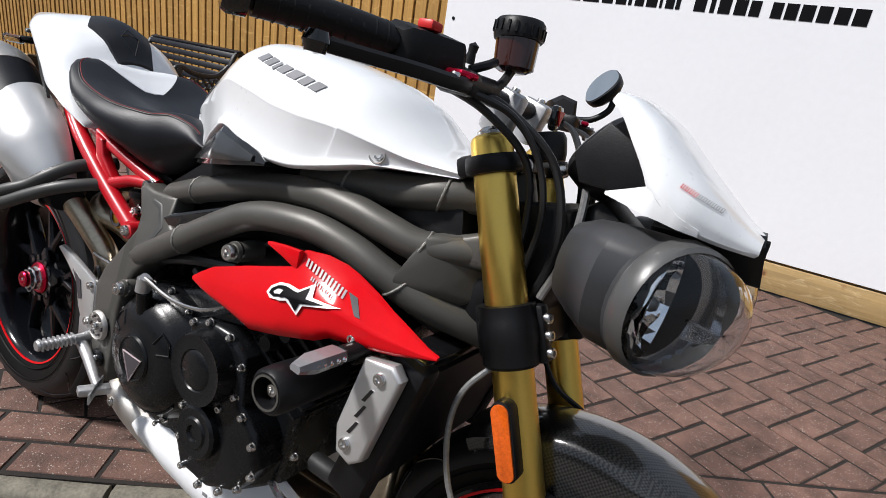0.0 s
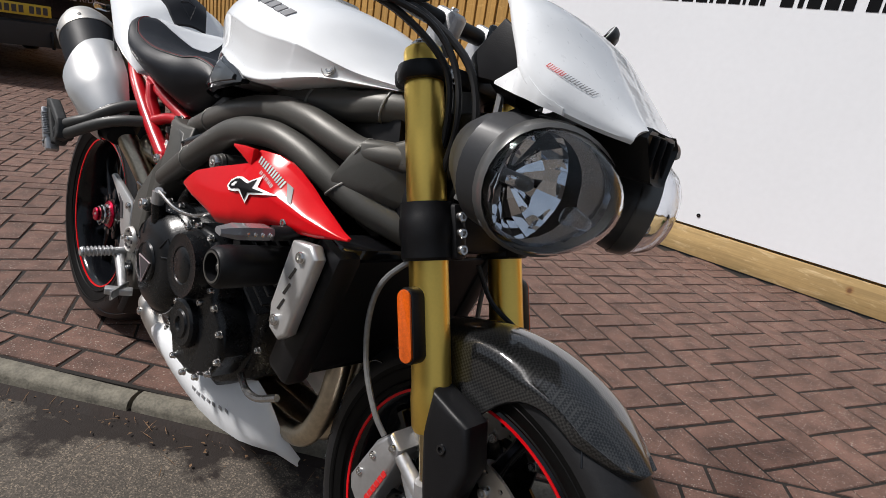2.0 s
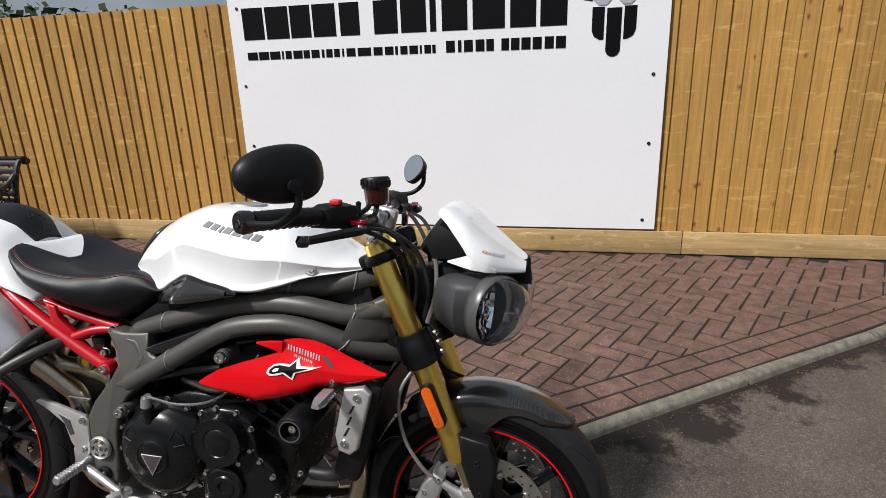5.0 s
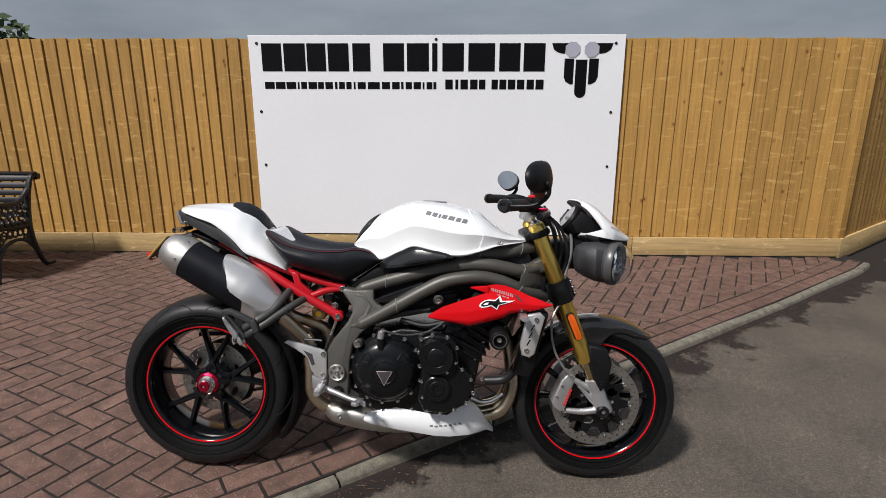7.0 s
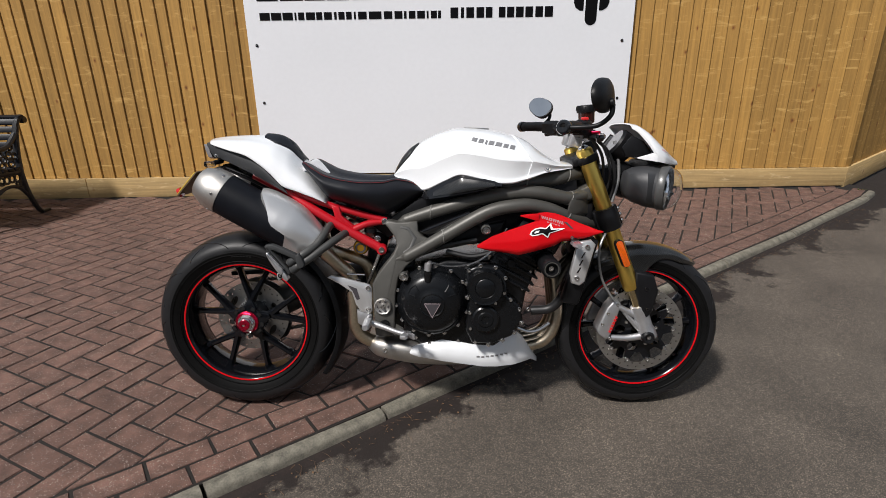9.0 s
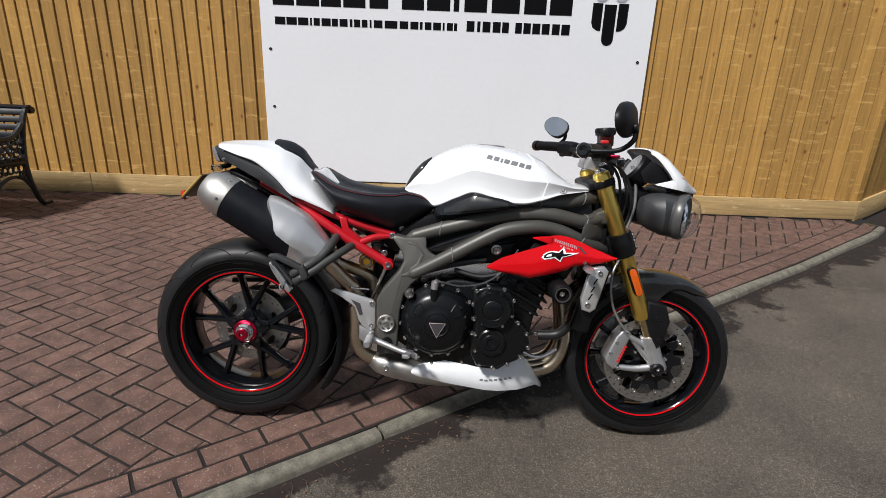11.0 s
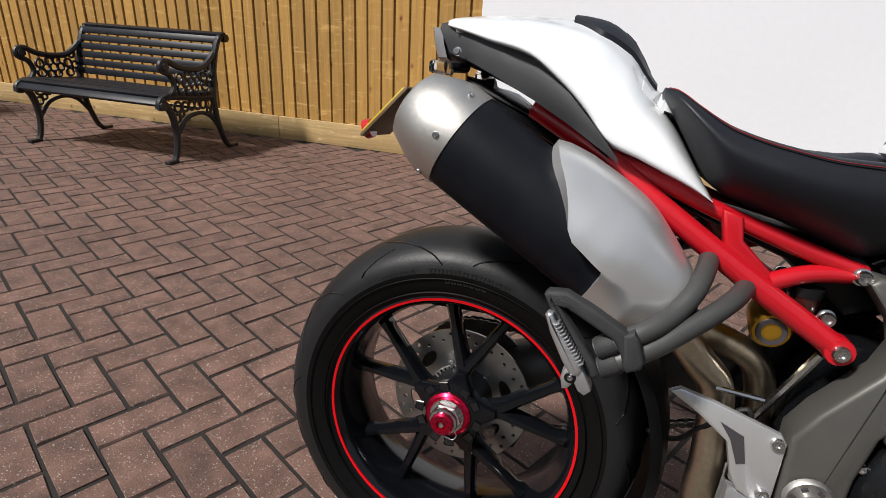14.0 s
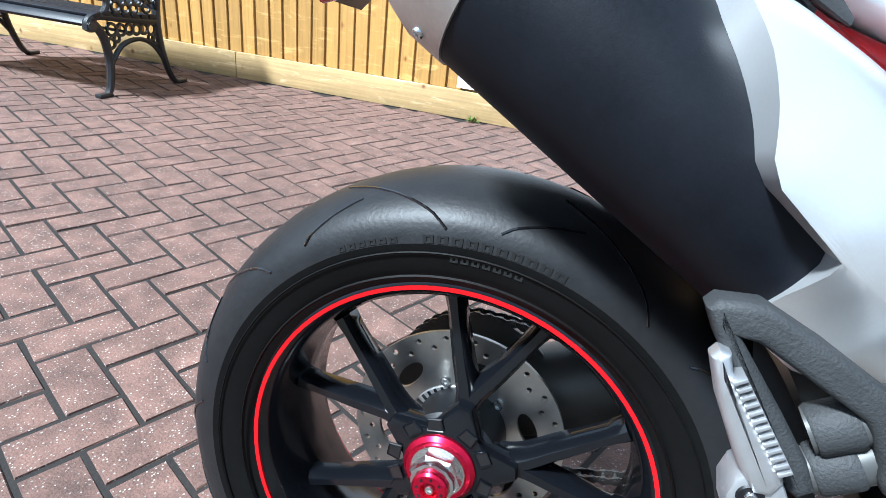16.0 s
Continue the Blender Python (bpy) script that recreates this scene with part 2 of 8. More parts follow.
def timber_material(name, base, per_object=0.2, grain=(60.0, 60.0, 2.2)):
    """Pressure-treated softwood: streaked grain along one axis, knots, board-to-board change."""
    m = material(name, base, 0.75, vary=0.1, scale=3.0, fine=40.0)
    nt = m.node_tree
    b = nt.nodes["Principled BSDF"]
    src = b.inputs["Base Color"].links[0].from_socket
    co = nt.nodes.new("ShaderNodeTexCoord")
    info = nt.nodes.new("ShaderNodeObjectInfo")
    off = nt.nodes.new("ShaderNodeVectorMath")
    off.operation = "MULTIPLY_ADD"
    off.inputs[1].default_value = (7.0, 3.0, 9.0)
    nt.links.new(info.outputs["Random"], off.inputs[0])
    nt.links.new(co.outputs["Object"], off.inputs[2])
    mp = nt.nodes.new("ShaderNodeMapping")
    mp.inputs["Scale"].default_value = grain
    nt.links.new(off.outputs["Vector"], mp.inputs["Vector"])
    gr = nt.nodes.new("ShaderNodeTexNoise")
    gr.inputs["Scale"].default_value = 1.0
    gr.inputs["Detail"].default_value = 6.0
    gr.inputs["Distortion"].default_value = 0.6
    nt.links.new(mp.outputs["Vector"], gr.inputs["Vector"])
    r1 = nt.nodes.new("ShaderNodeMapRange")
    r1.inputs["From Min"].default_value = 0.3
    r1.inputs["From Max"].default_value = 0.7
    r1.inputs["To Min"].default_value = 0.80
    r1.inputs["To Max"].default_value = 1.14
    nt.links.new(gr.outputs["Fac"], r1.inputs["Value"])
    ov = nt.nodes.new("ShaderNodeMapRange")
    ov.inputs["To Min"].default_value = 1 - per_object
    ov.inputs["To Max"].default_value = 1 + per_object
    nt.links.new(info.outputs["Random"], ov.inputs["Value"])
    tone = nt.nodes.new("ShaderNodeMath")
    tone.operation = "MULTIPLY"
    nt.links.new(r1.outputs["Result"], tone.inputs[0])
    nt.links.new(ov.outputs["Result"], tone.inputs[1])
    sc = nt.nodes.new("ShaderNodeVectorMath")
    sc.operation = "SCALE"
    nt.links.new(src, sc.inputs[0])
    nt.links.new(tone.outputs[0], sc.inputs["Scale"])
    # pale splits and saw scuffs that run level across neighbouring boards
    geo = nt.nodes.new("ShaderNodeNewGeometry")
    sm = nt.nodes.new("ShaderNodeMapping")
    sm.inputs["Scale"].default_value = (6.0, 6.0, 26.0)
    nt.links.new(geo.outputs["Position"], sm.inputs["Vector"])
    sn = nt.nodes.new("ShaderNodeTexNoise")
    sn.inputs["Scale"].default_value = 1.0
    sn.inputs["Detail"].default_value = 7.0
    sn.inputs["Roughness"].default_value = 0.62
    sn.inputs["Distortion"].default_value = 0.8
    nt.links.new(sm.outputs["Vector"], sn.inputs["Vector"])
    sr = nt.nodes.new("ShaderNodeMapRange")
    sr.inputs["From Min"].default_value = 0.56
    sr.inputs["From Max"].default_value = 0.70
    sr.inputs["To Max"].default_value = 0.75
    nt.links.new(sn.outputs["Fac"], sr.inputs["Value"])
    scuff = nt.nodes.new("ShaderNodeMixRGB")
    scuff.inputs["Color2"].default_value = rgba([min(0.8, c * k) for c, k in zip(base, (1.55, 1.75, 2.3))])
    nt.links.new(sr.outputs["Result"], scuff.inputs["Fac"])
    nt.links.new(sc.outputs["Vector"], scuff.inputs["Color1"])
    # orange-brown knots in some cells, each with a dark heart
    km = nt.nodes.new("ShaderNodeMapping")
    km.inputs["Scale"].default_value = (11.0, 11.0, 8.0)
    nt.links.new(off.outputs["Vector"], km.inputs["Vector"])
    kv = nt.nodes.new("ShaderNodeTexVoronoi")
    kv.inputs["Scale"].default_value = 1.0
    nt.links.new(km.outputs["Vector"], kv.inputs["Vector"])
    ks = nt.nodes.new("ShaderNodeSeparateColor")
    nt.links.new(kv.outputs["Color"], ks.inputs["Color"])
    some = nt.nodes.new("ShaderNodeMath")
    some.operation = "GREATER_THAN"
    some.inputs[1].default_value = 0.62
    nt.links.new(ks.outputs["Red"], some.inputs[0])
    ragged = nt.nodes.new("ShaderNodeMath")
    ragged.operation = "MULTIPLY_ADD"
    ragged.inputs[1].default_value = 0.24
    nt.links.new(gr.outputs["Fac"], ragged.inputs[0])
    nt.links.new(kv.outputs["Distance"], ragged.inputs[2])
    last = scuff.outputs["Color"]
    for lo, hi, tint in ((0.20, 0.33, (0.62, 0.44, 0.36)), (0.16, 0.23, (0.30, 0.20, 0.22))):
        kr = nt.nodes.new("ShaderNodeMapRange")
        kr.inputs["From Min"].default_value = lo
        kr.inputs["From Max"].default_value = hi
        kr.inputs["To Min"].default_value = 0.85
        kr.inputs["To Max"].default_value = 0.0
        nt.links.new(ragged.outputs[0], kr.inputs["Value"])
        here = nt.nodes.new("ShaderNodeMath")
        here.operation = "MULTIPLY"
        nt.links.new(kr.outputs["Result"], here.inputs[0])
        nt.links.new(some.outputs[0], here.inputs[1])
        mix = nt.nodes.new("ShaderNodeMixRGB")
        mix.inputs["Color2"].default_value = rgba([c * k for c, k in zip(base, tint)])
        nt.links.new(here.outputs[0], mix.inputs["Fac"])
        nt.links.new(last, mix.inputs["Color1"])
        last = mix.outputs["Color"]
    nt.links.new(last, b.inputs["Base Color"])
    bp = nt.nodes.new("ShaderNodeBump")
    bp.inputs["Strength"].default_value = 0.35
    bp.inputs["Distance"].default_value = 0.002
    nt.links.new(gr.outputs["Fac"], bp.inputs["Height"])
    nt.links.new(bp.outputs["Normal"], b.inputs["Normal"])
    return m


def carbon_material(name, axis_scale=230.0, coat=1.0):
    """Carbon-fibre weave under clear lacquer."""
    m = material(name, (0.02, 0.021, 0.023), 0.30, vary=0.1, scale=10.0, fine=200.0, coat=coat, spec=0.2)
    nt = m.node_tree
    b = nt.nodes["Principled BSDF"]
    b.inputs["Coat IOR"].default_value = 1.6
    co = nt.nodes.new("ShaderNodeTexCoord")
    ck = nt.nodes.new("ShaderNodeTexChecker")
    ck.inputs["Scale"].default_value = axis_scale
    ck.inputs["Color1"].default_value = (0.004, 0.0045, 0.005, 1)
    ck.inputs["Color2"].default_value = (0.026, 0.026, 0.026, 1)
    nt.links.new(co.outputs["Object"], ck.inputs["Vector"])
    nt.links.new(ck.outputs["Color"], b.inputs["Base Color"])
    return m


def glass_material(name, tint, rough=0.02):
    m = bpy.data.materials.new(name)
    m.use_nodes = True
    b = m.node_tree.nodes["Principled BSDF"]
    b.inputs["Base Color"].default_value = rgba(tint)
    b.inputs["Transmission Weight"].default_value = 1.0
    b.inputs["Roughness"].default_value = rough
    b.inputs["IOR"].default_value = 1.3
    return m


M_ASPHALT = asphalt_material()
M_PAVER = paver_material("paver_block", False)
M_PAVER_FAR = paver_material("paver_block_far", True)
M_SAND = material("joint_sand", (0.012, 0.009, 0.007), 0.95, vary=0.7, scale=6.0, fine=150.0, bump=0.8, bump_scale=150.0)
M_KERB = material("kerb_concrete", (0.160, 0.147, 0.116), 0.9, vary=0.55, scale=26.0, fine=150.0, bump=0.7, bump_scale=170.0)
M_FENCE = timber_material("fence_timber", (0.410, 0.227, 0.056), 0.13)
M_GRAVEL_BOARD = timber_material("gravel_board_timber", (0.48, 0.33, 0.145), 0.08, (2.2, 60.0, 60.0))
M_SIGN = material("sign_board_white", (0.86, 0.88, 0.91), 0.38, vary=0.03, scale=1.2, fine=30.0)
M_SIGN_BLACK = material("sign_black_vinyl", (0.004, 0.004, 0.005), 0.5, vary=0.1, spec=0.12)
M_SIGN_GREY = material("sign_grey_vinyl", (0.42, 0.42, 0.50), 0.4, vary=0.05)
M_CAST = material("cast_iron_black", (0.014, 0.014, 0.016), 0.45, vary=0.3, scale=30.0, bump=0.4, bump_scale=300.0)
M_SLAT = material("bench_slat_blue_black", (0.009, 0.010, 0.014), 0.42, spec=0.25, vary=0.25, scale=12.0, fine=140.0, bump=0.2)
M_LEAF = material("weed_leaf", (0.15, 0.235, 0.045), 0.6, vary=0.35, scale=30.0)
M_DRY = material("dry_leaf_litter", (0.15, 0.085, 0.042), 0.8, vary=0.4, scale=40.0)
M_SOIL = material("kerb_dirt", (0.016, 0.010, 0.008), 0.95, vary=0.5, scale=18.0, fine=140.0, bump=1.0, bump_scale=120.0)
M_RENDERED = material("dull_brown_render", (0.12, 0.095, 0.075), 0.9, vary=0.25, scale=1.2, fine=30.0, bump=0.3)
M_TREE = material("far_foliage", (0.05, 0.075, 0.03), 0.8, vary=0.45, scale=0.6, fine=4.0)

M_WHITE = material("pearl_white_paint", (0.86, 0.88, 0.90), 0.28, vary=0.015, scale=3.0, coat=0.8)
M_RED = material("red_paint", (0.60, 0.005, 0.009), 0.16, vary=0.05, scale=6.0, spec=0.25)
M_RED_FRAME = material("red_powder_coat", (0.48, 0.006, 0.014), 0.32, vary=0.06, scale=10.0, coat=0.4)
M_RED_ANOD = material("red_anodised", (0.62, 0.01, 0.05), 0.25, metal=0.9, vary=0.06)
M_GUN = material("gunmetal_frame_paint", (0.090, 0.087, 0.079), 0.44, metal=0.35, vary=0.08, scale=20.0, fine=500.0, bump=0.1, bump_scale=900.0)
M_BEAD = material("weld_bead_paint", (0.21, 0.205, 0.19), 0.5, metal=0.35, vary=0.3, scale=180.0, fine=500.0, bump=0.6, bump_scale=420.0)
M_HANGER = material("dark_grey_hanger_paint", (0.066, 0.066, 0.064), 0.45, metal=0.3, vary=0.08, scale=20.0, fine=500.0)
M_UNDER = material("dark_grey_tail_plastic", (0.018, 0.019, 0.021), 0.55, vary=0.12, scale=20.0, bump=0.15, bump_scale=700.0)
M_GUARD = material("textured_black_guard", (0.030, 0.031, 0.032), 0.62, spec=0.35, vary=0.3, scale=40.0, fine=700.0, bump=0.35, bump_scale=600.0)
M_STITCH = material("dark_red_thread", (0.22, 0.012, 0.016), 0.7, vary=0.2)
M_PLATE_BACK = material("brown_plate_backing", (0.13, 0.085, 0.04), 0.5, vary=0.2, scale=20.0)
M_ENGINE = material("engine_black_paint", (0.005, 0.0055, 0.0065), 0.27, spec=0.34, vary=0.15, scale=14.0, fine=200.0, bump=0.08)
M_BLACK = material("satin_black_plastic", (0.006, 0.006, 0.007), 0.42, spec=0.29, vary=0.2, scale=15.0, bump=0.12, bump_scale=600.0)
M_GLOSS = material("gloss_black", (0.006, 0.006, 0.007), 0.10, vary=0.1, coat=0.6)
M_CAN = material("muffler_black_coat", (0.005, 0.006, 0.009), 0.48, vary=0.3, scale=20.0, fine=300.0, bump=0.05, bump_scale=700.0, spec=0.2)
M_WHEEL = material("gloss_black_wheel", (0.004, 0.0045, 0.006), 0.14, spec=0.42, vary=0.1)
M_LEATHER = material("black_seat_vinyl", (0.010, 0.011, 0.015), 0.44, spec=0.32, vary=0.08, scale=12.0, bump=0.12, bump_scale=700.0)
M_TYRE_WALL = material("tyre_wall_rubber", (0.004, 0.004, 0.004), 0.5, spec=0.12, vary=0.25, scale=9.0, fine=90.0, bump=0.12, bump_scale=220.0)
M_SMOKED = material("smoked_chrome", (0.32, 0.33, 0.35), 0.16, metal=1.0, vary=0.05)
M_BOWL = material("dark_grey_lamp_bowl", (0.040, 0.041, 0.044), 0.40, vary=0.1, scale=14.0, fine=300.0, spec=0.5)
M_BEZEL = material("dark_grey_lamp_paint", (0.095, 0.095, 0.094), 0.36, metal=0.3, vary=0.1, scale=20.0, fine=600.0, coat=0.3)
M_TYRE = material("tyre_rubber", (0.010, 0.010, 0.011), 0.46, spec=0.36, vary=0.25, scale=9.0, fine=90.0, bump=0.15, bump_scale=220.0)
M_TYRE_MARK = material("tyre_raised_mark", (0.010, 0.010, 0.010), 0.35, vary=0.1)
M_GOLD = material("gold_anodised_fork", (0.95, 0.65, 0.15), 0.33, metal=1.0, vary=0.05, scale=6.0, fine=300.0)
M_SLIDER = material("fork_slider_bronze", (0.52, 0.42, 0.24), 0.2, metal=1.0, vary=0.05)
M_STEEL = material("bright_steel", (0.62, 0.61, 0.60), 0.25, metal=1.0, vary=0.1, scale=30.0)
M_ALLOY = material("cast_alloy", (0.55, 0.55, 0.56), 0.42, metal=0.85, vary=0.1, scale=25.0, bump=0.1)
M_SILVER = material("silver_painted_shield", (0.68, 0.68, 0.68), 0.33, metal=0.70, vary=0.04, scale=10.0, fine=500.0)
M_INOX = material("brushed_inox", (0.56, 0.54, 0.51), 0.45, metal=1.0, vary=0.1, scale=20.0, fine=300.0)
M_HEADER = material("heat_tinted_header", (0.58, 0.50, 0.38), 0.33, metal=1.0, vary=0.25, scale=12.0)
M_CHAIN = material("oiled_chain_steel", (0.10, 0.095, 0.09), 0.35, metal=0.8, vary=0.25, scale=60.0)
M_DISC = material("brake_disc_steel", (0.50, 0.485, 0.46), 0.38, metal=1.0, vary=0.12, scale=40.0)
M_CARBON = carbon_material("carbon_weave", 330.0)
M_CARBON_SMALL = carbon_material("carbon_weave_fine", 400.0)
M_ORANGE = material("amber_reflector", (0.60, 0.095, 0.005), 0.2, vary=0.25, scale=200.0, fine=700.0, coat=0.6)
M_LENS = glass_material("headlamp_lens", (0.95, 0.97, 1.0))
M_LENS_IND = glass_material("indicator_lens", (0.8, 0.8, 0.8), 0.15)
M_MIRROR = material("mirror_glass", (0.9, 0.9, 0.9), 0.02, metal=1.0, vary=0.0)
M_CHROME = material("reflector_chrome", (0.85, 0.87, 0.90), 0.03, metal=1.0, vary=0.02)
M_HOSE = material("braided_hose_grey", (0.30, 0.30, 0.30), 0.35, metal=0.5, vary=0.2, scale=200.0)
M_CABLE = material("black_cable", (0.012, 0.012, 0.013), 0.45, vary=0.2)
M_FLUID = material("brake_fluid_pot", (0.035, 0.008, 0.006), 0.12, vary=0.1, coat=0.5)
M_TANK_MARK = material("grey_badge", (0.27, 0.27, 0.28), 0.35, metal=0.3, vary=0.1)
M_PALE_MARK = material("pale_grey_mark", (0.34, 0.27, 0.28), 0.4, vary=0.05)
M_DARK_MARK = material("dark_mark", (0.05, 0.045, 0.05), 0.4, vary=0.05)
M_RED_MARK = material("red_mark", (0.60, 0.02, 0.02), 0.4, vary=0.05)
M_WHITE_MARK = material("white_mark", (0.8, 0.8, 0.8), 0.4, vary=0.03)
M_YELLOW = material("number_plate_yellow", (0.62, 0.44, 0.03), 0.4, vary=0.04)
M_SPRING = material("gold_shock_part", (0.55, 0.30, 0.03), 0.3, metal=0.8, vary=0.08)
M_CAR = material("black_car_paint", (0.006, 0.006, 0.008), 0.18, vary=0.1, scale=3.0, coat=0.15, spec=0.3)
M_CAR_PLASTIC = material("bumper_plastic", (0.022, 0.022, 0.024), 0.55, vary=0.15, bump=0.1)
M_TAIL = material("tail_lamp_red", (0.45, 0.008, 0.010), 0.15, vary=0.1, coat=0.5)
M_TAIL_CLEAR = material("tail_lamp_smoked", (0.20, 0.20, 0.21), 0.15, vary=0.1, coat=0.5)


# ---- mesh helpers ----
def part(name, bm, mat, parent=None, label="", sharp=38.0):
    """Links a bmesh as one mesh object under a thing or a part."""
    me = bpy.data.meshes.new(name)
    bmesh.ops.recalc_face_normals(bm, faces=bm.faces)
    for f in bm.faces:
        f.smooth = True
    bm.to_mesh(me)
    bm.free()
    me.set_sharp_from_angle(angle=radians(sharp))
    me.materials.append(mat)
    ob = new(name, me)
    if parent:
        ob.parent = parent
    if label:
        ob["label"] = label
    return ob


def empty(name, m=None):
    ob = new(name)
    ob.empty_display_size = 0.1
    if m:
        ob.matrix_world = m
    return ob


def loft(rings, closed=True, caps=True, bm=None):
    bm = bm or bmesh.new()
    vs = [[bm.verts.new(p) for p in r] for r in rings]
    n = len(rings[0])
    for a, b in zip(vs, vs[1:]):
        for i in range(n if closed else n - 1):
            j = (i + 1) % n
            try:
                bm.faces.new((a[i], a[j], b[j], b[i]))
            except ValueError:
                pass
    if caps and closed:
        for r in (vs[0], vs[-1]):
            try:
                bm.faces.new(r)
            except ValueError:
                pass
    return bm


def smooth_path(pts, steps=6):
    """Catmull-Rom points through the given ones."""
    P = [Vector(p) for p in pts]
    if len(P) < 3:
        return P
    P = [2 * P[0] - P[1]] + P + [2 * P[-1] - P[-2]]
    out = []
    for i in range(1, len(P) - 2):
        a, b, c, d = P[i - 1:i + 3]
        for k in range(steps):
            t = k / steps
            out.append(0.5 * (2 * b + (c - a) * t + (2 * a - 5 * b + 4 * c - d) * t * t + (3 * b - a - 3 * c + d) * t ** 3))
    out.append(P[-2])
    return out


def tube(pts, r, seg=12, steps=6, bm=None, caps=True):
    """A round bar along a smooth path; r is one radius, or several at even steps from start to end."""
    path = smooth_path(pts, steps)
    rs_ = r if isinstance(r, tuple) else (r, r)
    t0 = (path[1] - path[0]).normalized()
    up = t0.orthogonal().normalized()
    rings = []
    for i, p in enumerate(path):
        t = (path[min(i + 1, len(path) - 1)] - path[max(i - 1, 0)]).normalized()
        up = (up - up.dot(t) * t).normalized()
        side = t.cross(up)
        f = i / (len(path) - 1) * (len(rs_) - 1)
        k0 = min(int(f), len(rs_) - 2)
        rr = rs_[k0] + (rs_[k0 + 1] - rs_[k0]) * (f - k0)
        rings.append([p + rr * (math.cos(a) * up + math.sin(a) * side) for a in (2 * math.pi * k / seg for k in range(seg))])
    return loft(rings, bm=bm, caps=caps)


def lathe(prof, origin=(0, 0, 0), axis=(0, 1, 0), seg=48, squash=1.0, bm=None):
    """Turns a profile of (radius, way along the axis)."""
    ax = Vector(axis).normalized()
    u = ax.orthogonal().normalized() if abs(ax.y) < 0.99 else Vector((1, 0, 0))
    v = ax.cross(u)
    o = Vector(origin)
    rings = []
    for r, s in prof:
        rings.append([o + ax * s + max(r, 1e-5) * (math.cos(a) * u + squash * math.sin(a) * v) for a in (2 * math.pi * k / seg for k in range(seg))])
    return loft(rings, caps=False, bm=bm)


def prism(pts, y0, y1, bev=0.003, segs=2):
    """A plate with an outline in x and z, from y0 to y1, with rounded edges."""
    bm = bmesh.new()
    a = [bm.verts.new((x, y0, z)) for x, z in pts]
    b = [bm.verts.new((x, y1, z)) for x, z in pts]
    f0 = bm.faces.new(a)
    f1 = bm.faces.new(b[::-1])
    n = len(pts)
    for i in range(n):
        bm.faces.new((a[i], b[i], b[(i + 1) % n], a[(i + 1) % n]))
    bmesh.ops.recalc_face_normals(bm, faces=bm.faces)
    if bev:
        ed = [e for e in bm.edges if f0 in e.link_faces or f1 in e.link_faces]
        bmesh.ops.bevel(bm, geom=ed, offset=bev, segments=segs, affect="EDGES", profile=0.5)
    return bm


def box(c, size, m=None, bev=0.003, segs=2, bm=None):
    bm2 = bmesh.new()
    bmesh.ops.create_cube(bm2, size=1.0)
    bmesh.ops.scale(bm2, vec=Vector(size), verts=bm2.verts)
    if bev:
        bmesh.ops.bevel(bm2, geom=list(bm2.edges), offset=bev, segments=segs, affect="EDGES", profile=0.5)
    if m:
        bmesh.ops.transform(bm2, matrix=m, verts=bm2.verts)
    bmesh.ops.translate(bm2, vec=Vector(c), verts=bm2.verts)
    if bm is None:
        return bm2
    me = bpy.data.meshes.new("tmp")
    bm2.to_mesh(me)
    bm2.free()
    bm.from_mesh(me)
    bpy.data.meshes.remove(me)
    return bm


def circle(cx, cz, r, n=12, rx=1.0, turn=0.0):
    """Points of a circle, or of an oval stretched along its turned first axis."""
    out = []
    for k in range(n):
        a = 2 * math.pi * k / n
        u, v = r * rx * math.cos(a), r * math.sin(a)
        out.append((cx + u * math.cos(turn) - v * math.sin(turn), cz + u * math.sin(turn) + v * math.cos(turn)))
    return out


def pierced(loops, y0, y1):
    """A plate in x and z from y0 to y1: the first loop is its outline, the others are holes through it."""
    bm = bmesh.new()
    edges = []
    for loop in loops:
        vs = [bm.verts.new((x, y0, z)) for x, z in loop]
        edges += [bm.edges.new((a, b)) for a, b in zip(vs, vs[1:] + vs[:1])]
    bmesh.ops.triangle_fill(bm, use_beauty=True, use_dissolve=False, edges=edges)
    made = bmesh.ops.extrude_face_region(bm, geom=list(bm.faces))
    bmesh.ops.translate(bm, vec=(0, y1 - y0, 0), verts=[g for g in made["geom"] if isinstance(g, bmesh.types.BMVert)])
    return bm


def mirrored(bm):
    bmesh.ops.scale(bm, vec=(1, -1, 1), verts=bm.verts)
    return bm


def at_rows(rows, x):
    """The row's values at x, from rows that begin with x."""
    for a, b in zip(rows, rows[1:]):
        if x <= b[0]:
            k = (x - a[0]) / (b[0] - a[0])
            k = max(0.0, min(1.0, k))
            return [p + (q - p) * k for p, q in zip(a[1:], b[1:])]
    return list(rows[-1][1:])


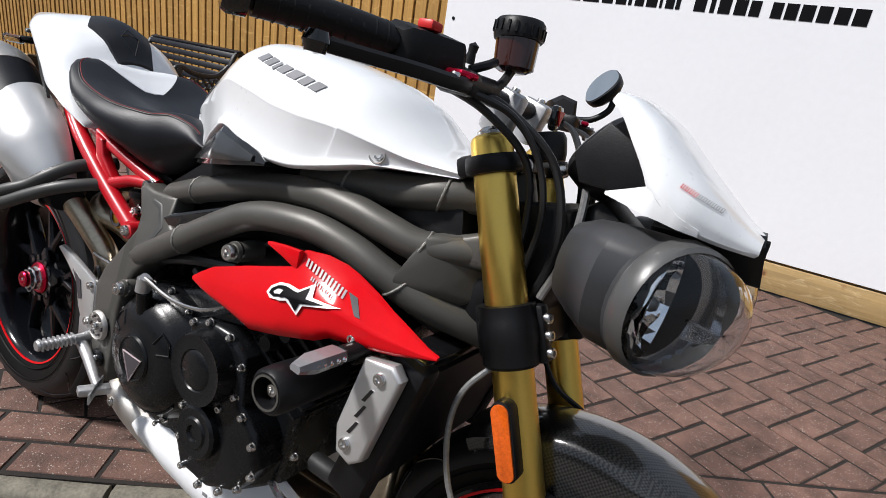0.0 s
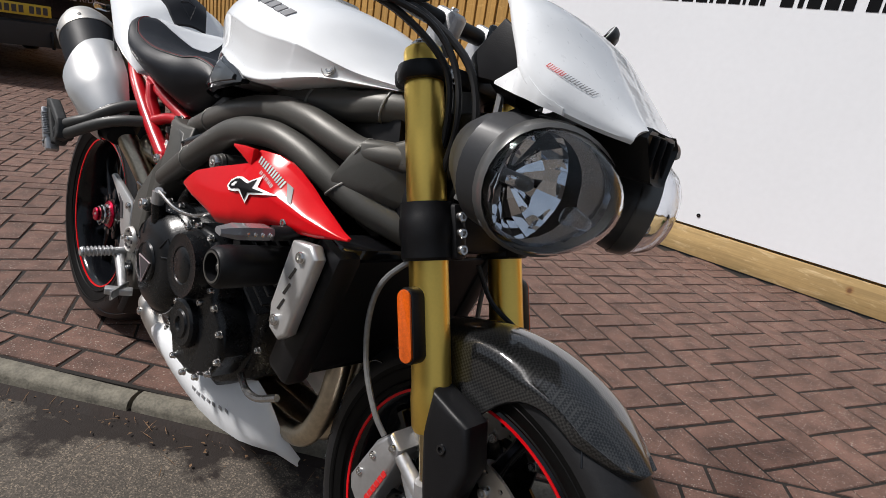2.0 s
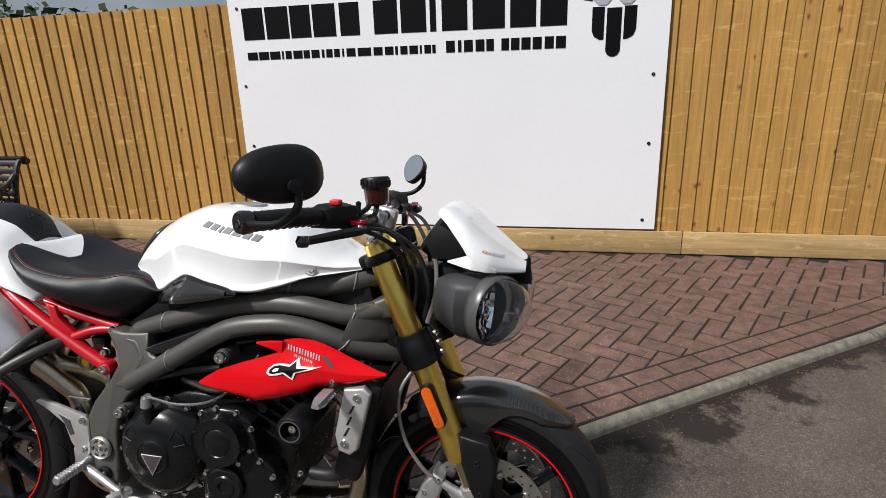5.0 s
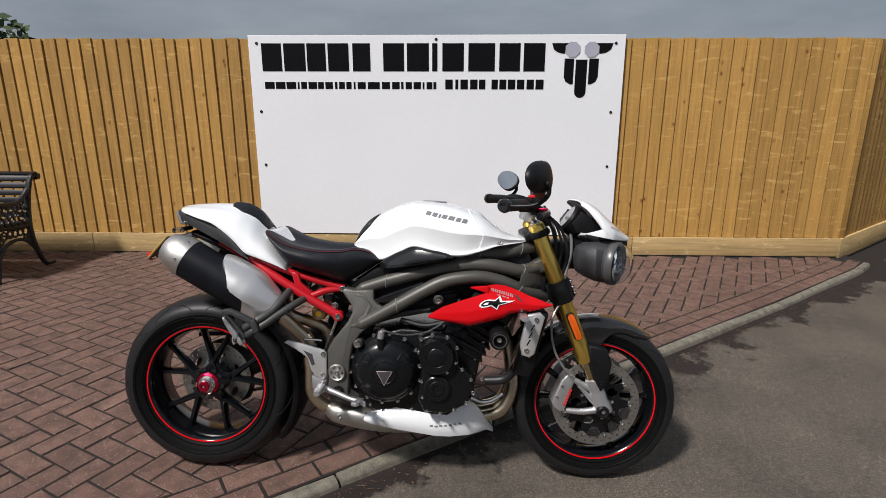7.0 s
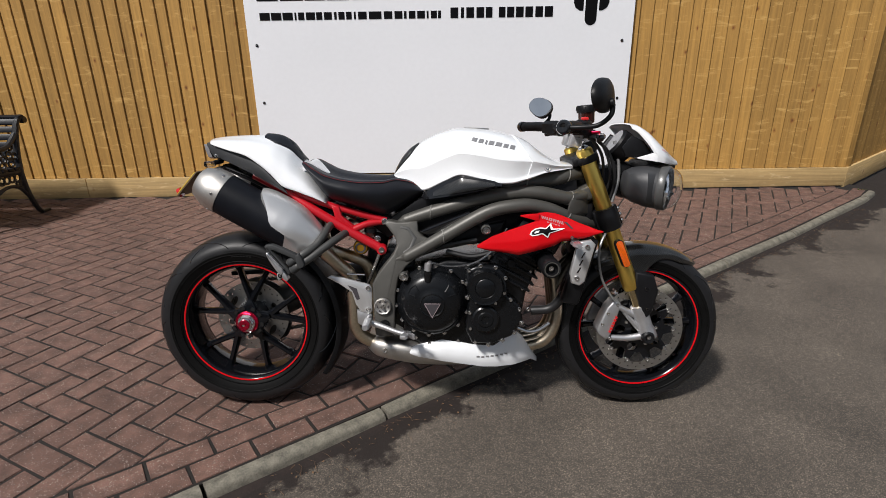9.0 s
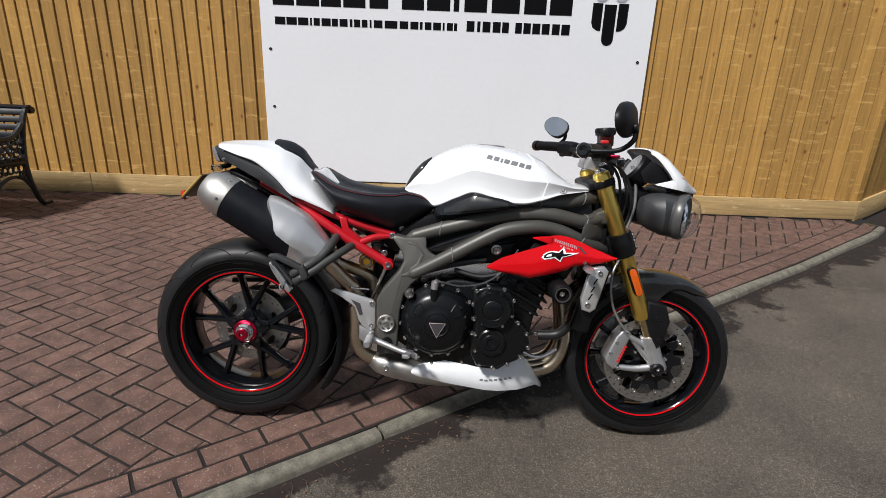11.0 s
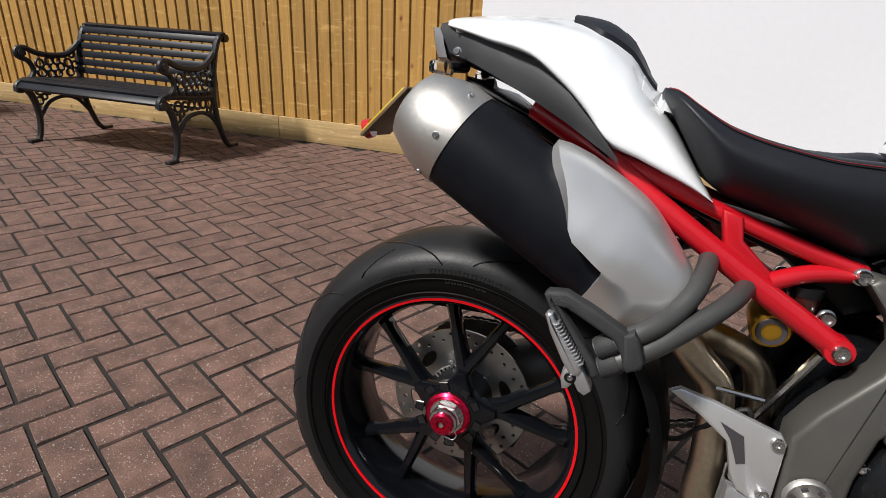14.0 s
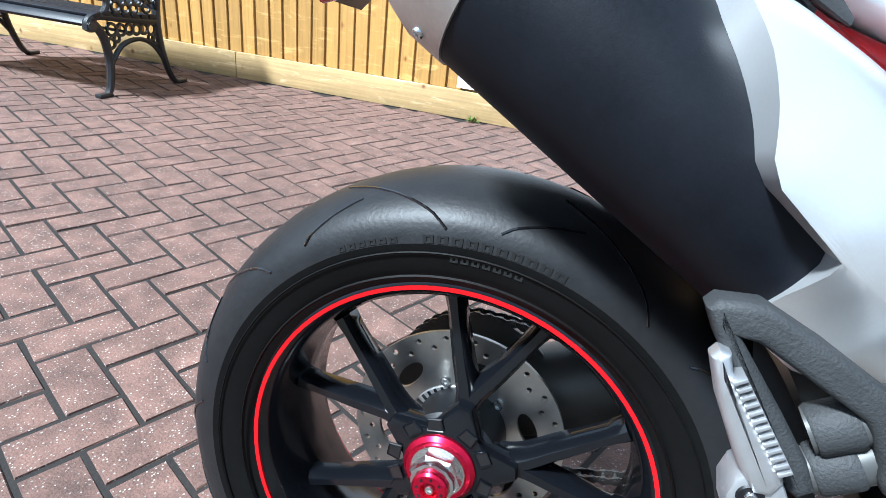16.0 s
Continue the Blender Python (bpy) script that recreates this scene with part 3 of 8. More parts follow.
def smooth_rows(rows, x):
    """The row's values at x, on a smooth curve through the rows."""
    n = len(rows)
    x = max(rows[0][0], min(rows[-1][0], x))
    i = max(k for k in range(n - 1) if rows[k][0] <= x)
    h = rows[i + 1][0] - rows[i][0]
    t = (x - rows[i][0]) / h
    out = []
    for c in range(1, len(rows[0])):
        def slope(k):
            if k <= 0 or k >= n - 1:
                e = (0, 1) if k <= 0 else (n - 2, n - 1)
                return (rows[e[1]][c] - rows[e[0]][c]) / (rows[e[1]][0] - rows[e[0]][0])
            d0 = (rows[k][c] - rows[k - 1][c]) / (rows[k][0] - rows[k - 1][0])
            d1 = (rows[k + 1][c] - rows[k][c]) / (rows[k + 1][0] - rows[k][0])
            return 0.0 if d0 * d1 <= 0 else 2 * d0 * d1 / (d0 + d1)
        a, b, s0, s1 = rows[i][c], rows[i + 1][c], slope(i), slope(i + 1)
        out.append(a * (2 * t ** 3 - 3 * t * t + 1) + b * (3 * t * t - 2 * t ** 3) + h * s0 * (t ** 3 - 2 * t * t + t) + h * s1 * (t ** 3 - t * t))
    return out


def body_loft(rows, section, n=28, grow=0.0, x0=None, x1=None):
    """A closed body along x; section gives half the outline as (share of width, share of height), from the bottom to the top."""
    x0 = rows[0][0] if x0 is None else x0
    x1 = rows[-1][0] if x1 is None else x1
    xs = [x0 + (x1 - x0) * i / n for i in range(n + 1)]
    half = smooth_path([(p[0], p[1], 0) for p in section], 4)
    rings = []
    for x in xs:
        zb, zt, w = smooth_rows(rows, x)
        h = zt - zb
        right = [Vector((x, -(w + grow) * p.x, zb + h * p.y + grow * p.y)) for p in half]
        left = [Vector((p.x, -p.y, p.z)) for p in reversed(right) if abs(p.y) > 1e-6]
        rings.append(right + left)
    return loft(rings)


def top_of(rows, section, x, y):
    """The height of such a body's upper skin at x, y."""
    zb, zt, w = smooth_rows(rows, x)
    half = smooth_path([(p[0], p[1], 0) for p in section], 4)
    k = max(range(len(half)), key=lambda i: half[i].x)
    top = half[k:]
    q = abs(y) / w
    for a, b in zip(top, top[1:]):
        if b.x <= q <= a.x:
            t = (a.x - q) / max(1e-9, a.x - b.x)
            return zb + (zt - zb) * (a.y + (b.y - a.y) * t)
    return zb + (zt - zb) * top[0].y


def patch(xs, width, height, lift, drop=0.012, across=14):
    """A skin laid on an upper surface: half-widths at each x, with edges that run down into the surface."""
    rings = []
    for x, w in zip(xs, width):
        top = [Vector((x, w * (2 * k / across - 1), 0)) for k in range(across + 1)]
        for p in top:
            p.z = height(p.x, p.y) + lift
        low = [Vector((p.x, p.y * 1.03, p.z - drop)) for p in reversed(top)]
        rings.append(top + low)
    return loft(rings)


def panel(rows, thick=0.006, bulge=0.012, across=8, n=24, lean=1.0):
    """A curved side shell on the right: rows of x, low z, high z, y at the low edge, y at the high edge."""
    xs = [rows[0][0] + (rows[-1][0] - rows[0][0]) * i / n for i in range(n + 1)]
    for r in rows[1:-1]:
        k = min(range(1, n), key=lambda i: abs(xs[i] - r[0]))
        xs[k] = r[0]
    rings = []
    for x in xs:
        zl, zh, yl, yh = at_rows(rows, x)
        b = bulge * min(1.0, abs(zh - zl) / 0.06)
        out = []
        for k in range(across + 1):
            t = k / across
            out.append(Vector((x, yl + (yh - yl) * t - b * 4 * t * (1 - t), zl + (zh - zl) * t)))
        inn = [Vector((p.x, p.y + thick, p.z)) for p in reversed(out)]
        rings.append(out + inn)
    return loft(rings)


_bolts = {}


def bolt(parent, x, y, z, r=0.006, way=(0, -1, 0), mat=None, name="bolt"):
    """A button-headed socket bolt that looks along way."""
    mat = mat or M_STEEL
    key = (mat.name,)
    if key not in _bolts:
        bm = lathe([(0.0, -1.0), (1.25, -1.0), (1.25, -0.75), (1.0, -0.7), (1.0, 0.25), (0.85, 0.5), (0.5, 0.52), (0.42, 0.1), (0.0, 0.1)], axis=(0, 0, 1), seg=14)
        me = bpy.data.meshes.new(name)
        bmesh.ops.recalc_face_normals(bm, faces=bm.faces)
        for f in bm.faces:
            f.smooth = True
        bm.to_mesh(me)
        bm.free()
        me.set_sharp_from_angle(angle=radians(40))
        me.materials.append(mat)
        _bolts[key] = me
    ob = new(name, _bolts[key])
    q = Vector(way).to_track_quat("Z", "Y").to_matrix().to_4x4()
    ob.parent = parent
    ob.matrix_basis = Matrix.Translation((x, y, z)) @ q @ Matrix.Scale(r, 4)
    return ob


def bars(boxes, y, thick, mat, parent, name, label="", m=None):
    """Flat marks: boxes of (x0, x1, z0, z1) on a plane of one y."""
    bm = bmesh.new()
    for x0, x1, z0, z1 in boxes:
        box(((x0 + x1) / 2, y, (z0 + z1) / 2), (abs(x1 - x0), thick, abs(z1 - z0)), bev=0, bm=bm)
    if m:
        bmesh.ops.transform(bm, matrix=m, verts=bm.verts)
    return part(name, bm, mat, parent, label)


# ---- ground, kerb line, fence line ----
GROUND_Z = -0.042
KERB = [(-4.6, -3.75), (-2.0, -1.88), (-0.034, -0.484), (0.475, -0.115), (1.62, 0.695), (2.35, 1.215), (3.05, 1.715), (4.12, 2.52), (4.32, 2.72)]
FENCE_Y = 2.86
FENCE_X0, FENCE_X1, FENCE_TOP = -12.1, 4.17, 1.775
RETURN_END = (6.9, 5.05)

bm = bmesh.new()
bmesh.ops.create_grid(bm, x_segments=24, y_segments=24, size=400.0)
bmesh.ops.translate(bm, vec=(0, 0, GROUND_Z), verts=bm.verts)
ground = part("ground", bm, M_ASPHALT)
tagged(ground, "worn grey tarmac with fine cracks and pale chippings", "ground", kind="structure")


def kerb_y(x):
    for a, b in zip(KERB, KERB[1:]):
        if x <= b[0]:
            return a[1] + (b[1] - a[1]) * (x - a[0]) / (b[0] - a[0])
    return KERB[-1][1]


# bed of sand under the blocks
YARD = [Vector((x, y)) for x, y in KERB] + [Vector((4.3, 2.95)), Vector((-12.2, 2.95)), Vector((-12.2, -3.75))]
bm = bmesh.new()
top = [bm.verts.new((p.x, p.y, -0.0034)) for p in YARD]
low = [bm.verts.new((p.x, p.y, -0.05)) for p in YARD]
bm.faces.new(top)
for i in range(len(YARD)):
    j = (i + 1) % len(YARD)
    bm.faces.new((top[i], low[i], low[j], top[j]))
pavement = part("pavement", bm, M_SAND, sharp=10)
tagged(pavement, "brindle red-brown block paving in herringbone with sanded joints", "paving", kind="structure")

# concrete edging, piece by piece
kerb = empty("kerb")
tagged(kerb, "weathered pale concrete edging kerb with open joints", "kerb", kind="structure")


def kerb_piece(a, b, tilt):
    d = (b - a).normalized()
    nrm = Vector((d.y, -d.x))
    L = (b - a).length - 0.012
    prof = [(0.0, -0.09), (0.0, -0.004), (0.006, 0.001), (0.030, 0.002), (0.046, -0.005), (0.053, -0.016), (0.054, -0.09)]
    rings = []
    for k in range(9):
        s = 0.006 + L * k / 8
        c = a + d * s
        w = 0.0022 * math.sin(5.1 * s + 9 * a.x)
        rings.append([Vector((c.x + nrm.x * (o + w), c.y + nrm.y * (o + w), z + tilt * (k - 4) / 4 + 0.002 * math.sin(7 * s + a.y))) for o, z in prof])
    return part("kerb_stone", loft(rings), M_KERB, kerb)


pts = [Vector(p) for p in KERB]
run = []
for a, b in zip(pts, pts[1:]):
    n = max(1, round((b - a).length / 0.9))
    run += [a + (b - a) * k / n for k in range(n)]
run.append(pts[-1])
for i, (a, b) in enumerate(zip(run, run[1:])):
    kerb_piece(a, b, 0.004 * math.sin(3.3 * i))

# dirt and litter in the gutter along the kerb
bm = bmesh.new()
rows_ = []
for i in range(420):
    t = i / 419
    x = -1.2 + 5.4 * t
    y = kerb_y(x)
    w = 0.045 + 0.11 * noise.noise(Vector((x * 1.9, 0.3, 0))) + 0.06 * noise.noise(Vector((x * 9, 1, 0))) + 0.03 * noise.noise(Vector((x * 31, 2, 0))) + 0.08 * math.exp(-((x - 0.75) / 0.35) ** 2)
    w = max(0.008, 0.30 * w)
    rows_.append([Vector((x + 0.585 * o, y - 0.81 * o, GROUND_Z + z)) for o, z in ((0.045, 0.012), (0.055, 0.009), (0.058 + 0.5 * w, 0.006 + 0.002 * noise.noise(Vector((x * 20, 0, 0)))), (0.06 + w, -0.002))])
gutter = part("gutter_dirt", loft(rows_, closed=False, caps=False), M_SOIL)
tagged(gutter, "dark damp soil and grit gathered along the kerb", "dirt", kind="stuff")

bm = bmesh.new()
for i in range(620):
    x = random.uniform(-0.6, 3.9)
    o = 0.062 + abs(random.gauss(0, 0.055))
    L = random.uniform(0.0018, 0.0065)
    w = L * random.uniform(0.3, 0.7)
    if random.random() < 0.30:
        L, w = random.uniform(0.010, 0.034), random.uniform(0.0006, 0.0012)
    a = random.uniform(0, 6.28)
    m = Matrix.Translation((x + 0.585 * o, kerb_y(x) - 0.81 * o, GROUND_Z + 0.006)) @ Euler((random.uniform(-0.3, 0.3), random.uniform(-0.1, 0.1), a)).to_matrix().to_4x4()
    vs = [bm.verts.new(m @ Vector(p)) for p in ((-L, 0, 0), (-0.2 * L, -w, 0.002), (L, 0, 0.001), (0.1 * L, w, 0.002))]
    bm.faces.new(vs)
litter = part("leaf_litter", bm, M_DRY)
tagged(litter, "dry brown leaf bits and twigs in the gutter", "leaf litter", kind="stuff")

# ---- fence ----
fence = empty("fence")
tagged(fence, "closeboard fence of golden feather-edge timber boards", "fence", kind="structure")


def feather_board(h, seed):
    """A feather-edge board, thick on its right edge, with its foot at the origin."""
    rnd = random.Random(seed)
    bm = bmesh.new()
    w = 0.118
    dz = rnd.uniform(-0.004, 0.004)
    rings = []
    for k in range(5):
        z = (h + dz) * k / 4
        wob = 0.0015 * math.sin(2.2 * k + seed)
        rings.append([Vector((x + wob, y, z)) for x, y in ((0.0, 0.011), (0.06, 0.004), (w - 0.003, -0.004), (w, -0.002), (w, 0.010), (0.0, 0.016))])
    return loft(rings, bm=bm)


board_meshes = []
for s in range(6):
    ob = part("board", feather_board(FENCE_TOP - 0.165, s), M_FENCE, fence)
    board_meshes.append(ob.data)
    bpy.data.objects.remove(ob)

ret_a, ret_b = Vector((FENCE_X1 + 0.02, FENCE_Y)), Vector(RETURN_END)
ret_d = (ret_b - ret_a).normalized()
ret_turn = math.atan2(ret_d.y, ret_d.x)


def rail(name, a, b, z0, z1, y_out, y_in, mat, parent, turn=0.0):
    """A long board on the fence line from a to b."""
    L = (b - a).length
    bm = box((L / 2, (y_out + y_in) / 2, (z0 + z1) / 2), (L, y_in - y_out, z1 - z0), bev=0.004)
    ob = part(name, bm, mat, parent)
    ob.matrix_basis = Matrix.Translation((a.x, a.y, 0)) @ Matrix.Rotation(turn, 4, "Z")
    return ob


# gravel boards at the foot, lengthwise grain turned along the board
GB = [(-12.1, -9.655), (-9.65, -7.205), (-7.2, -4.75), (-4.745, -2.3), (-2.295, 0.15), (0.155, 2.42), (2.425, 4.185)]
for a, b in GB:
    rail("gravel_board", Vector((a, FENCE_Y)), Vector((b, FENCE_Y)), 0.004 + 0.006 * math.sin(a * 3), 0.166, -0.034, -0.008, M_GRAVEL_BOARD, fence)
rail("gravel_board", Vector((FENCE_X1 + 0.006, FENCE_Y - 0.03)), ret_b, -0.02, 0.166, -0.008, 0.018, M_GRAVEL_BOARD, fence, ret_turn)
for z in (0.38, 0.98, 1.55):
    rail("rail", Vector((FENCE_X0, FENCE_Y)), Vector((FENCE_X1 - 0.02, FENCE_Y)), z - 0.04, z + 0.04, 0.018, 0.07, M_FENCE, fence)
    rail("rail", ret_a, ret_b, z - 0.04, z + 0.04, 0.022, 0.07, M_FENCE, fence, ret_turn)

part("corner_post", box((FENCE_X1 - 0.015, FENCE_Y + 0.055, FENCE_TOP / 2 + 0.05), (0.10, 0.10, FENCE_TOP - 0.11), bev=0.006), M_FENCE, fence)
part("corner_board", box((FENCE_X1 - 0.010, FENCE_Y + 0.006, FENCE_TOP / 2 + 0.08), (0.13, 0.014, FENCE_TOP - 0.17), bev=0.003), M_FENCE, fence)

# ---- unseen plain walls, added behind the camera to darken reflections and sky fill ----
bm = box((1.5, -11.3, 1.30), (26.0, 0.3, 2.7), bev=0.01)
tagged(part("unseen_wall_south", bm, M_RENDERED), "plain dull brown rendered wall, added unseen to darken reflections", "wall", kind="structure")
bm = box((14.3, -2.6, 1.30), (0.3, 17.1, 2.7), bev=0.01)
tagged(part("unseen_wall_east", bm, M_RENDERED), "plain dull brown rendered wall, added unseen to darken reflections", "wall", kind="structure")

# ---- sign board ----
SIGN_Y = 2.828
sign = empty("sign_board", Matrix.Translation((0, SIGN_Y, 0)))
tagged(sign, "large white sign board with black bars and emblem on fence", "sign")
bm = prism([(-0.775, 0.180), (2.235, 0.180), (2.225, 1.800), (-0.768, 1.795)], 0.0, 0.012, 0.0015, 1)
part("panel", bm, M_SIGN, sign, "plain white composite sheet", sharp=30)

# lettering as plain bars of each sign's size: heading, then the two groups below
HEADING = [(-0.666, -0.506), (-0.488, -0.315), (-0.301, -0.150), (-0.132, 0.035), (0.067, 0.208), (0.312, 0.479), (0.502, 0.677), (0.704, 0.745), (0.785, 0.956), (0.992, 1.203), (1.238, 1.404), (1.431, 1.600)]
ADDRESS = [(-0.657, -0.579), (-0.569, -0.491), (-0.481, -0.403), (-0.389, -0.375), (-0.361, -0.315), (-0.301, -0.232), (-0.223, -0.177), (-0.163, -0.103), (-0.085, -0.066), (-0.052, -0.006), (0.007, 0.049), (0.067, 0.081), (0.099, 0.164), (0.182, 0.278), (0.297, 0.361), (0.379, 0.439), (0.452, 0.471), (0.489, 0.539), (0.553, 0.612), (0.626, 0.640), (0.658, 0.704), (0.713, 0.736)]
NUMBER = [(0.809, 0.868), (0.890, 0.913), (0.931, 0.990), (1.009, 1.068), (1.081, 1.131), (1.181, 1.231), (1.244, 1.299), (1.312, 1.371), (1.385, 1.443), (1.462, 1.520), (1.534, 1.597)]
for row, z0, z1, name in ((HEADING, 1.523, 1.735, "heading_bar"), (ADDRESS, 1.386, 1.440, "address_bar"), (NUMBER, 1.385, 1.460, "number_bar")):
    for x0, x1 in row:
        bars([(x0, x1, z0, z1)], -0.0012, 0.002, M_SIGN_BLACK, sign, name)


def flat(pts, mat, name, y=-0.0012, thick=0.002, label=""):
    return part(name, prism(pts, y - thick / 2, y + thick / 2, 0), mat, sign, label)


def round_bar(x0, x1, z0, z1):
    """Outline of an upright bar with a rounded foot."""
    w = (x1 - x0) / 2
    foot = [((x0 + x1) / 2 + w * math.cos(a), z0 + w + w * math.sin(a)) for a in (math.pi + math.pi * k / 10 for k in range(11))]
    return [(x0, z1)] + foot + [(x1, z1)]


# emblem: centre bar, two side bars and two wings in black, two grey lobes
flat(round_bar(1.845, 1.935, 1.320, 1.612), M_SIGN_BLACK, "emblem_post")
for s in (-1, 1):
    cx = 1.890
    side = [(cx + s * 0.060, 1.62), (cx + s * 0.060, 1.425), (cx + s * 0.085, 1.425), (cx + s * 0.120, 1.445), (cx + s * 0.135, 1.48), (cx + s * 0.135, 1.62)]
    flat(side, M_SIGN_BLACK, "emblem_side_bar")
    wing = [(cx + s * 0.105, 1.735), (cx + s * 0.240, 1.735), (cx + s * 0.225, 1.69), (cx + s * 0.19, 1.665), (cx + s * 0.138, 1.655)]
    flat(wing, M_SIGN_BLACK, "emblem_wing")
    lobe = [(cx + s * (0.075 + 0.062 * math.cos(a)), 1.688 + 0.062 * math.sin(a)) for a in (2 * math.pi * k / 8 + 0.39 for k in range(8))]
    flat(lobe, M_SIGN_GREY, "emblem_lobe", y=-0.0034)

for x, z in [(-0.70, 1.735), (-0.705, 1.206), (-0.703, 0.770), (-0.697, 0.247), (2.150, 1.735), (2.150, 1.207), (2.154, 0.769), (2.150, 0.247), (0.739, 0.247), (0.735, 1.765)]:
    cap = part("screw_cap", lathe([(0.0, 0.004), (0.0105, 0.004), (0.0112, 0.003), (0.0112, 0.001), (0.0, 0.001)], (x, 0.0, z), (0, -1, 0), 20), M_SIGN_BLACK, sign, "black screw cap with its glint as a pale disc")
    # the cap's specular glint, put in as a small steel disc
    part("cap_glint", lathe([(0.0, 0.0055), (0.0035, 0.005), (0.0042, 0.0035), (0.0, 0.0035)], (x, 0.0, z), (0, -1, 0), 14), M_STEEL, cap)

# ---- bench ----
bench = empty("bench", Matrix.Translation((-3.0, 2.15, 0)))
tagged(bench, "park bench with dark slats and ornate black cast-iron ends", "bench")


def bench_end(x):
    """One cast end: legs, arm, back post and scrollwork."""
    end = part("end_frame", tube([(x, -0.255, 0.0), (x, -0.225, 0.05), (x, -0.205, 0.17), (x, -0.225, 0.30), (x, -0.285, 0.375)], (0.017, 0.024), 8), M_CAST, bench, "black cast-iron bench end")
    def add(name, bm):
        return part(name, bm, M_CAST, end)
    add("rear_leg", tube([(x, 0.28, 0.0), (x, 0.225, 0.05), (x, 0.170, 0.20), (x, 0.15, 0.36)], (0.016, 0.022), 8))
    add("foot", box((x, -0.272, 0.010), (0.042, 0.085, 0.022), bev=0.006))
    add("foot", box((x, 0.295, 0.010), (0.042, 0.075, 0.022), bev=0.006))
    add("back_post", tube([(x, 0.15, 0.34), (x, 0.165, 0.46), (x, 0.200, 0.60), (x, 0.245, 0.70), (x, 0.300, 0.735), (x, 0.325, 0.715)], (0.023, 0.019), 8))
    add("post_scroll", lathe([(0.0, -0.024), (0.024, -0.022), (0.028, 0.0), (0.024, 0.022), (0.0, 0.024)], (x, 0.312, 0.715), (1, 0, 0), 14))
    add("seat_rail", tube([(x, -0.315, 0.335), (x, -0.30, 0.380), (x, -0.23, 0.398), (x, -0.05, 0.375), (x, 0.16, 0.355)], 0.020, 8))
    add("seat_scroll", lathe([(0.0, -0.024), (0.026, -0.022), (0.030, 0.0), (0.026, 0.022), (0.0, 0.024)], (x, -0.295, 0.352), (1, 0, 0), 14))
    add("arm", tube([(x, -0.215, 0.400), (x, -0.175, 0.455), (x, -0.200, 0.520), (x, -0.262, 0.555), (x, -0.255, 0.595), (x, -0.205, 0.600), (x, -0.130, 0.565), (x, -0.03, 0.545), (x, 0.07, 0.545), (x, 0.14, 0.580), (x, 0.195, 0.625)], (0.016, 0.020), 8))
    add("scroll", lathe([(0.0, -0.024), (0.024, -0.022), (0.028, 0.0), (0.024, 0.022), (0.0, 0.024)], (x, -0.238, 0.573), (1, 0, 0), 14))
    add("brace", tube([(x, -0.200, 0.155), (x, -0.115, 0.245), (x, 0.0, 0.272), (x, 0.10, 0.240), (x, 0.175, 0.155)], 0.013, 6))
    rings_ = [(-0.03, 0.468, 0.026)] + [(-0.03 + 0.052 * math.cos(a), 0.468 + 0.048 * math.sin(a), 0.024) for a in (2 * math.pi * k / 6 for k in range(6))]
    rings_ += [(-0.125, 0.500, 0.026), (-0.120, 0.440, 0.028), (0.080, 0.490, 0.026), (0.085, 0.430, 0.026), (0.115, 0.545, 0.022), (0.13, 0.475, 0.022)]
    rings_ += [(-0.165, 0.330, 0.030), (-0.105, 0.325, 0.028), (-0.050, 0.325, 0.026), (0.0, 0.322, 0.026), (0.052, 0.322, 0.026), (0.105, 0.318, 0.028), (0.135, 0.262, 0.022), (-0.180, 0.262, 0.024), (-0.140, 0.285, 0.018), (0.095, 0.275, 0.016)]
    for y, z, r in rings_:
        ring = [(x, y + r * math.cos(a), z + r * math.sin(a)) for a in (2 * math.pi * k / 12 for k in range(13))]
        add("scroll_ring", tube(ring, 0.0085, 5, 2))
    return end


for x in (-0.575, 0.575):
    bench_end(x)
slat_rows = [(-0.300, 0.372, 42.0), (-0.258, 0.404, 14.0), (-0.196, 0.410, 0.0), (-0.134, 0.403, -4.0), (-0.072, 0.397, -4.0), (-0.010, 0.391, -4.0), (0.052, 0.386, -4.0), (0.110, 0.384, -2.0)]
for y, z, a in slat_rows:
    part("seat_slat", box((0, y, z), (1.19, 0.050, 0.022), Matrix.Rotation(radians(a), 4, "X"), bev=0.005), M_SLAT, bench)
for k, (y, z) in enumerate(((0.150, 0.440), (0.166, 0.494), (0.182, 0.548), (0.200, 0.602), (0.220, 0.655), (0.244, 0.706))):
    part("back_slat", box((0, y, z), (1.19, 0.022, 0.043), Matrix.Rotation(radians(-15 - 2 * k), 4, "X"), bev=0.005), M_SLAT, bench)
part("top_slat", box((0, 0.285, 0.738), (1.19, 0.050, 0.022), Matrix.Rotation(radians(12), 4, "X"), bev=0.006), M_SLAT, bench)
part("tie_rod", tube([(-0.575, 0.0, 0.300), (0.575, 0.0, 0.300)], 0.008, 8), M_CAST, bench)

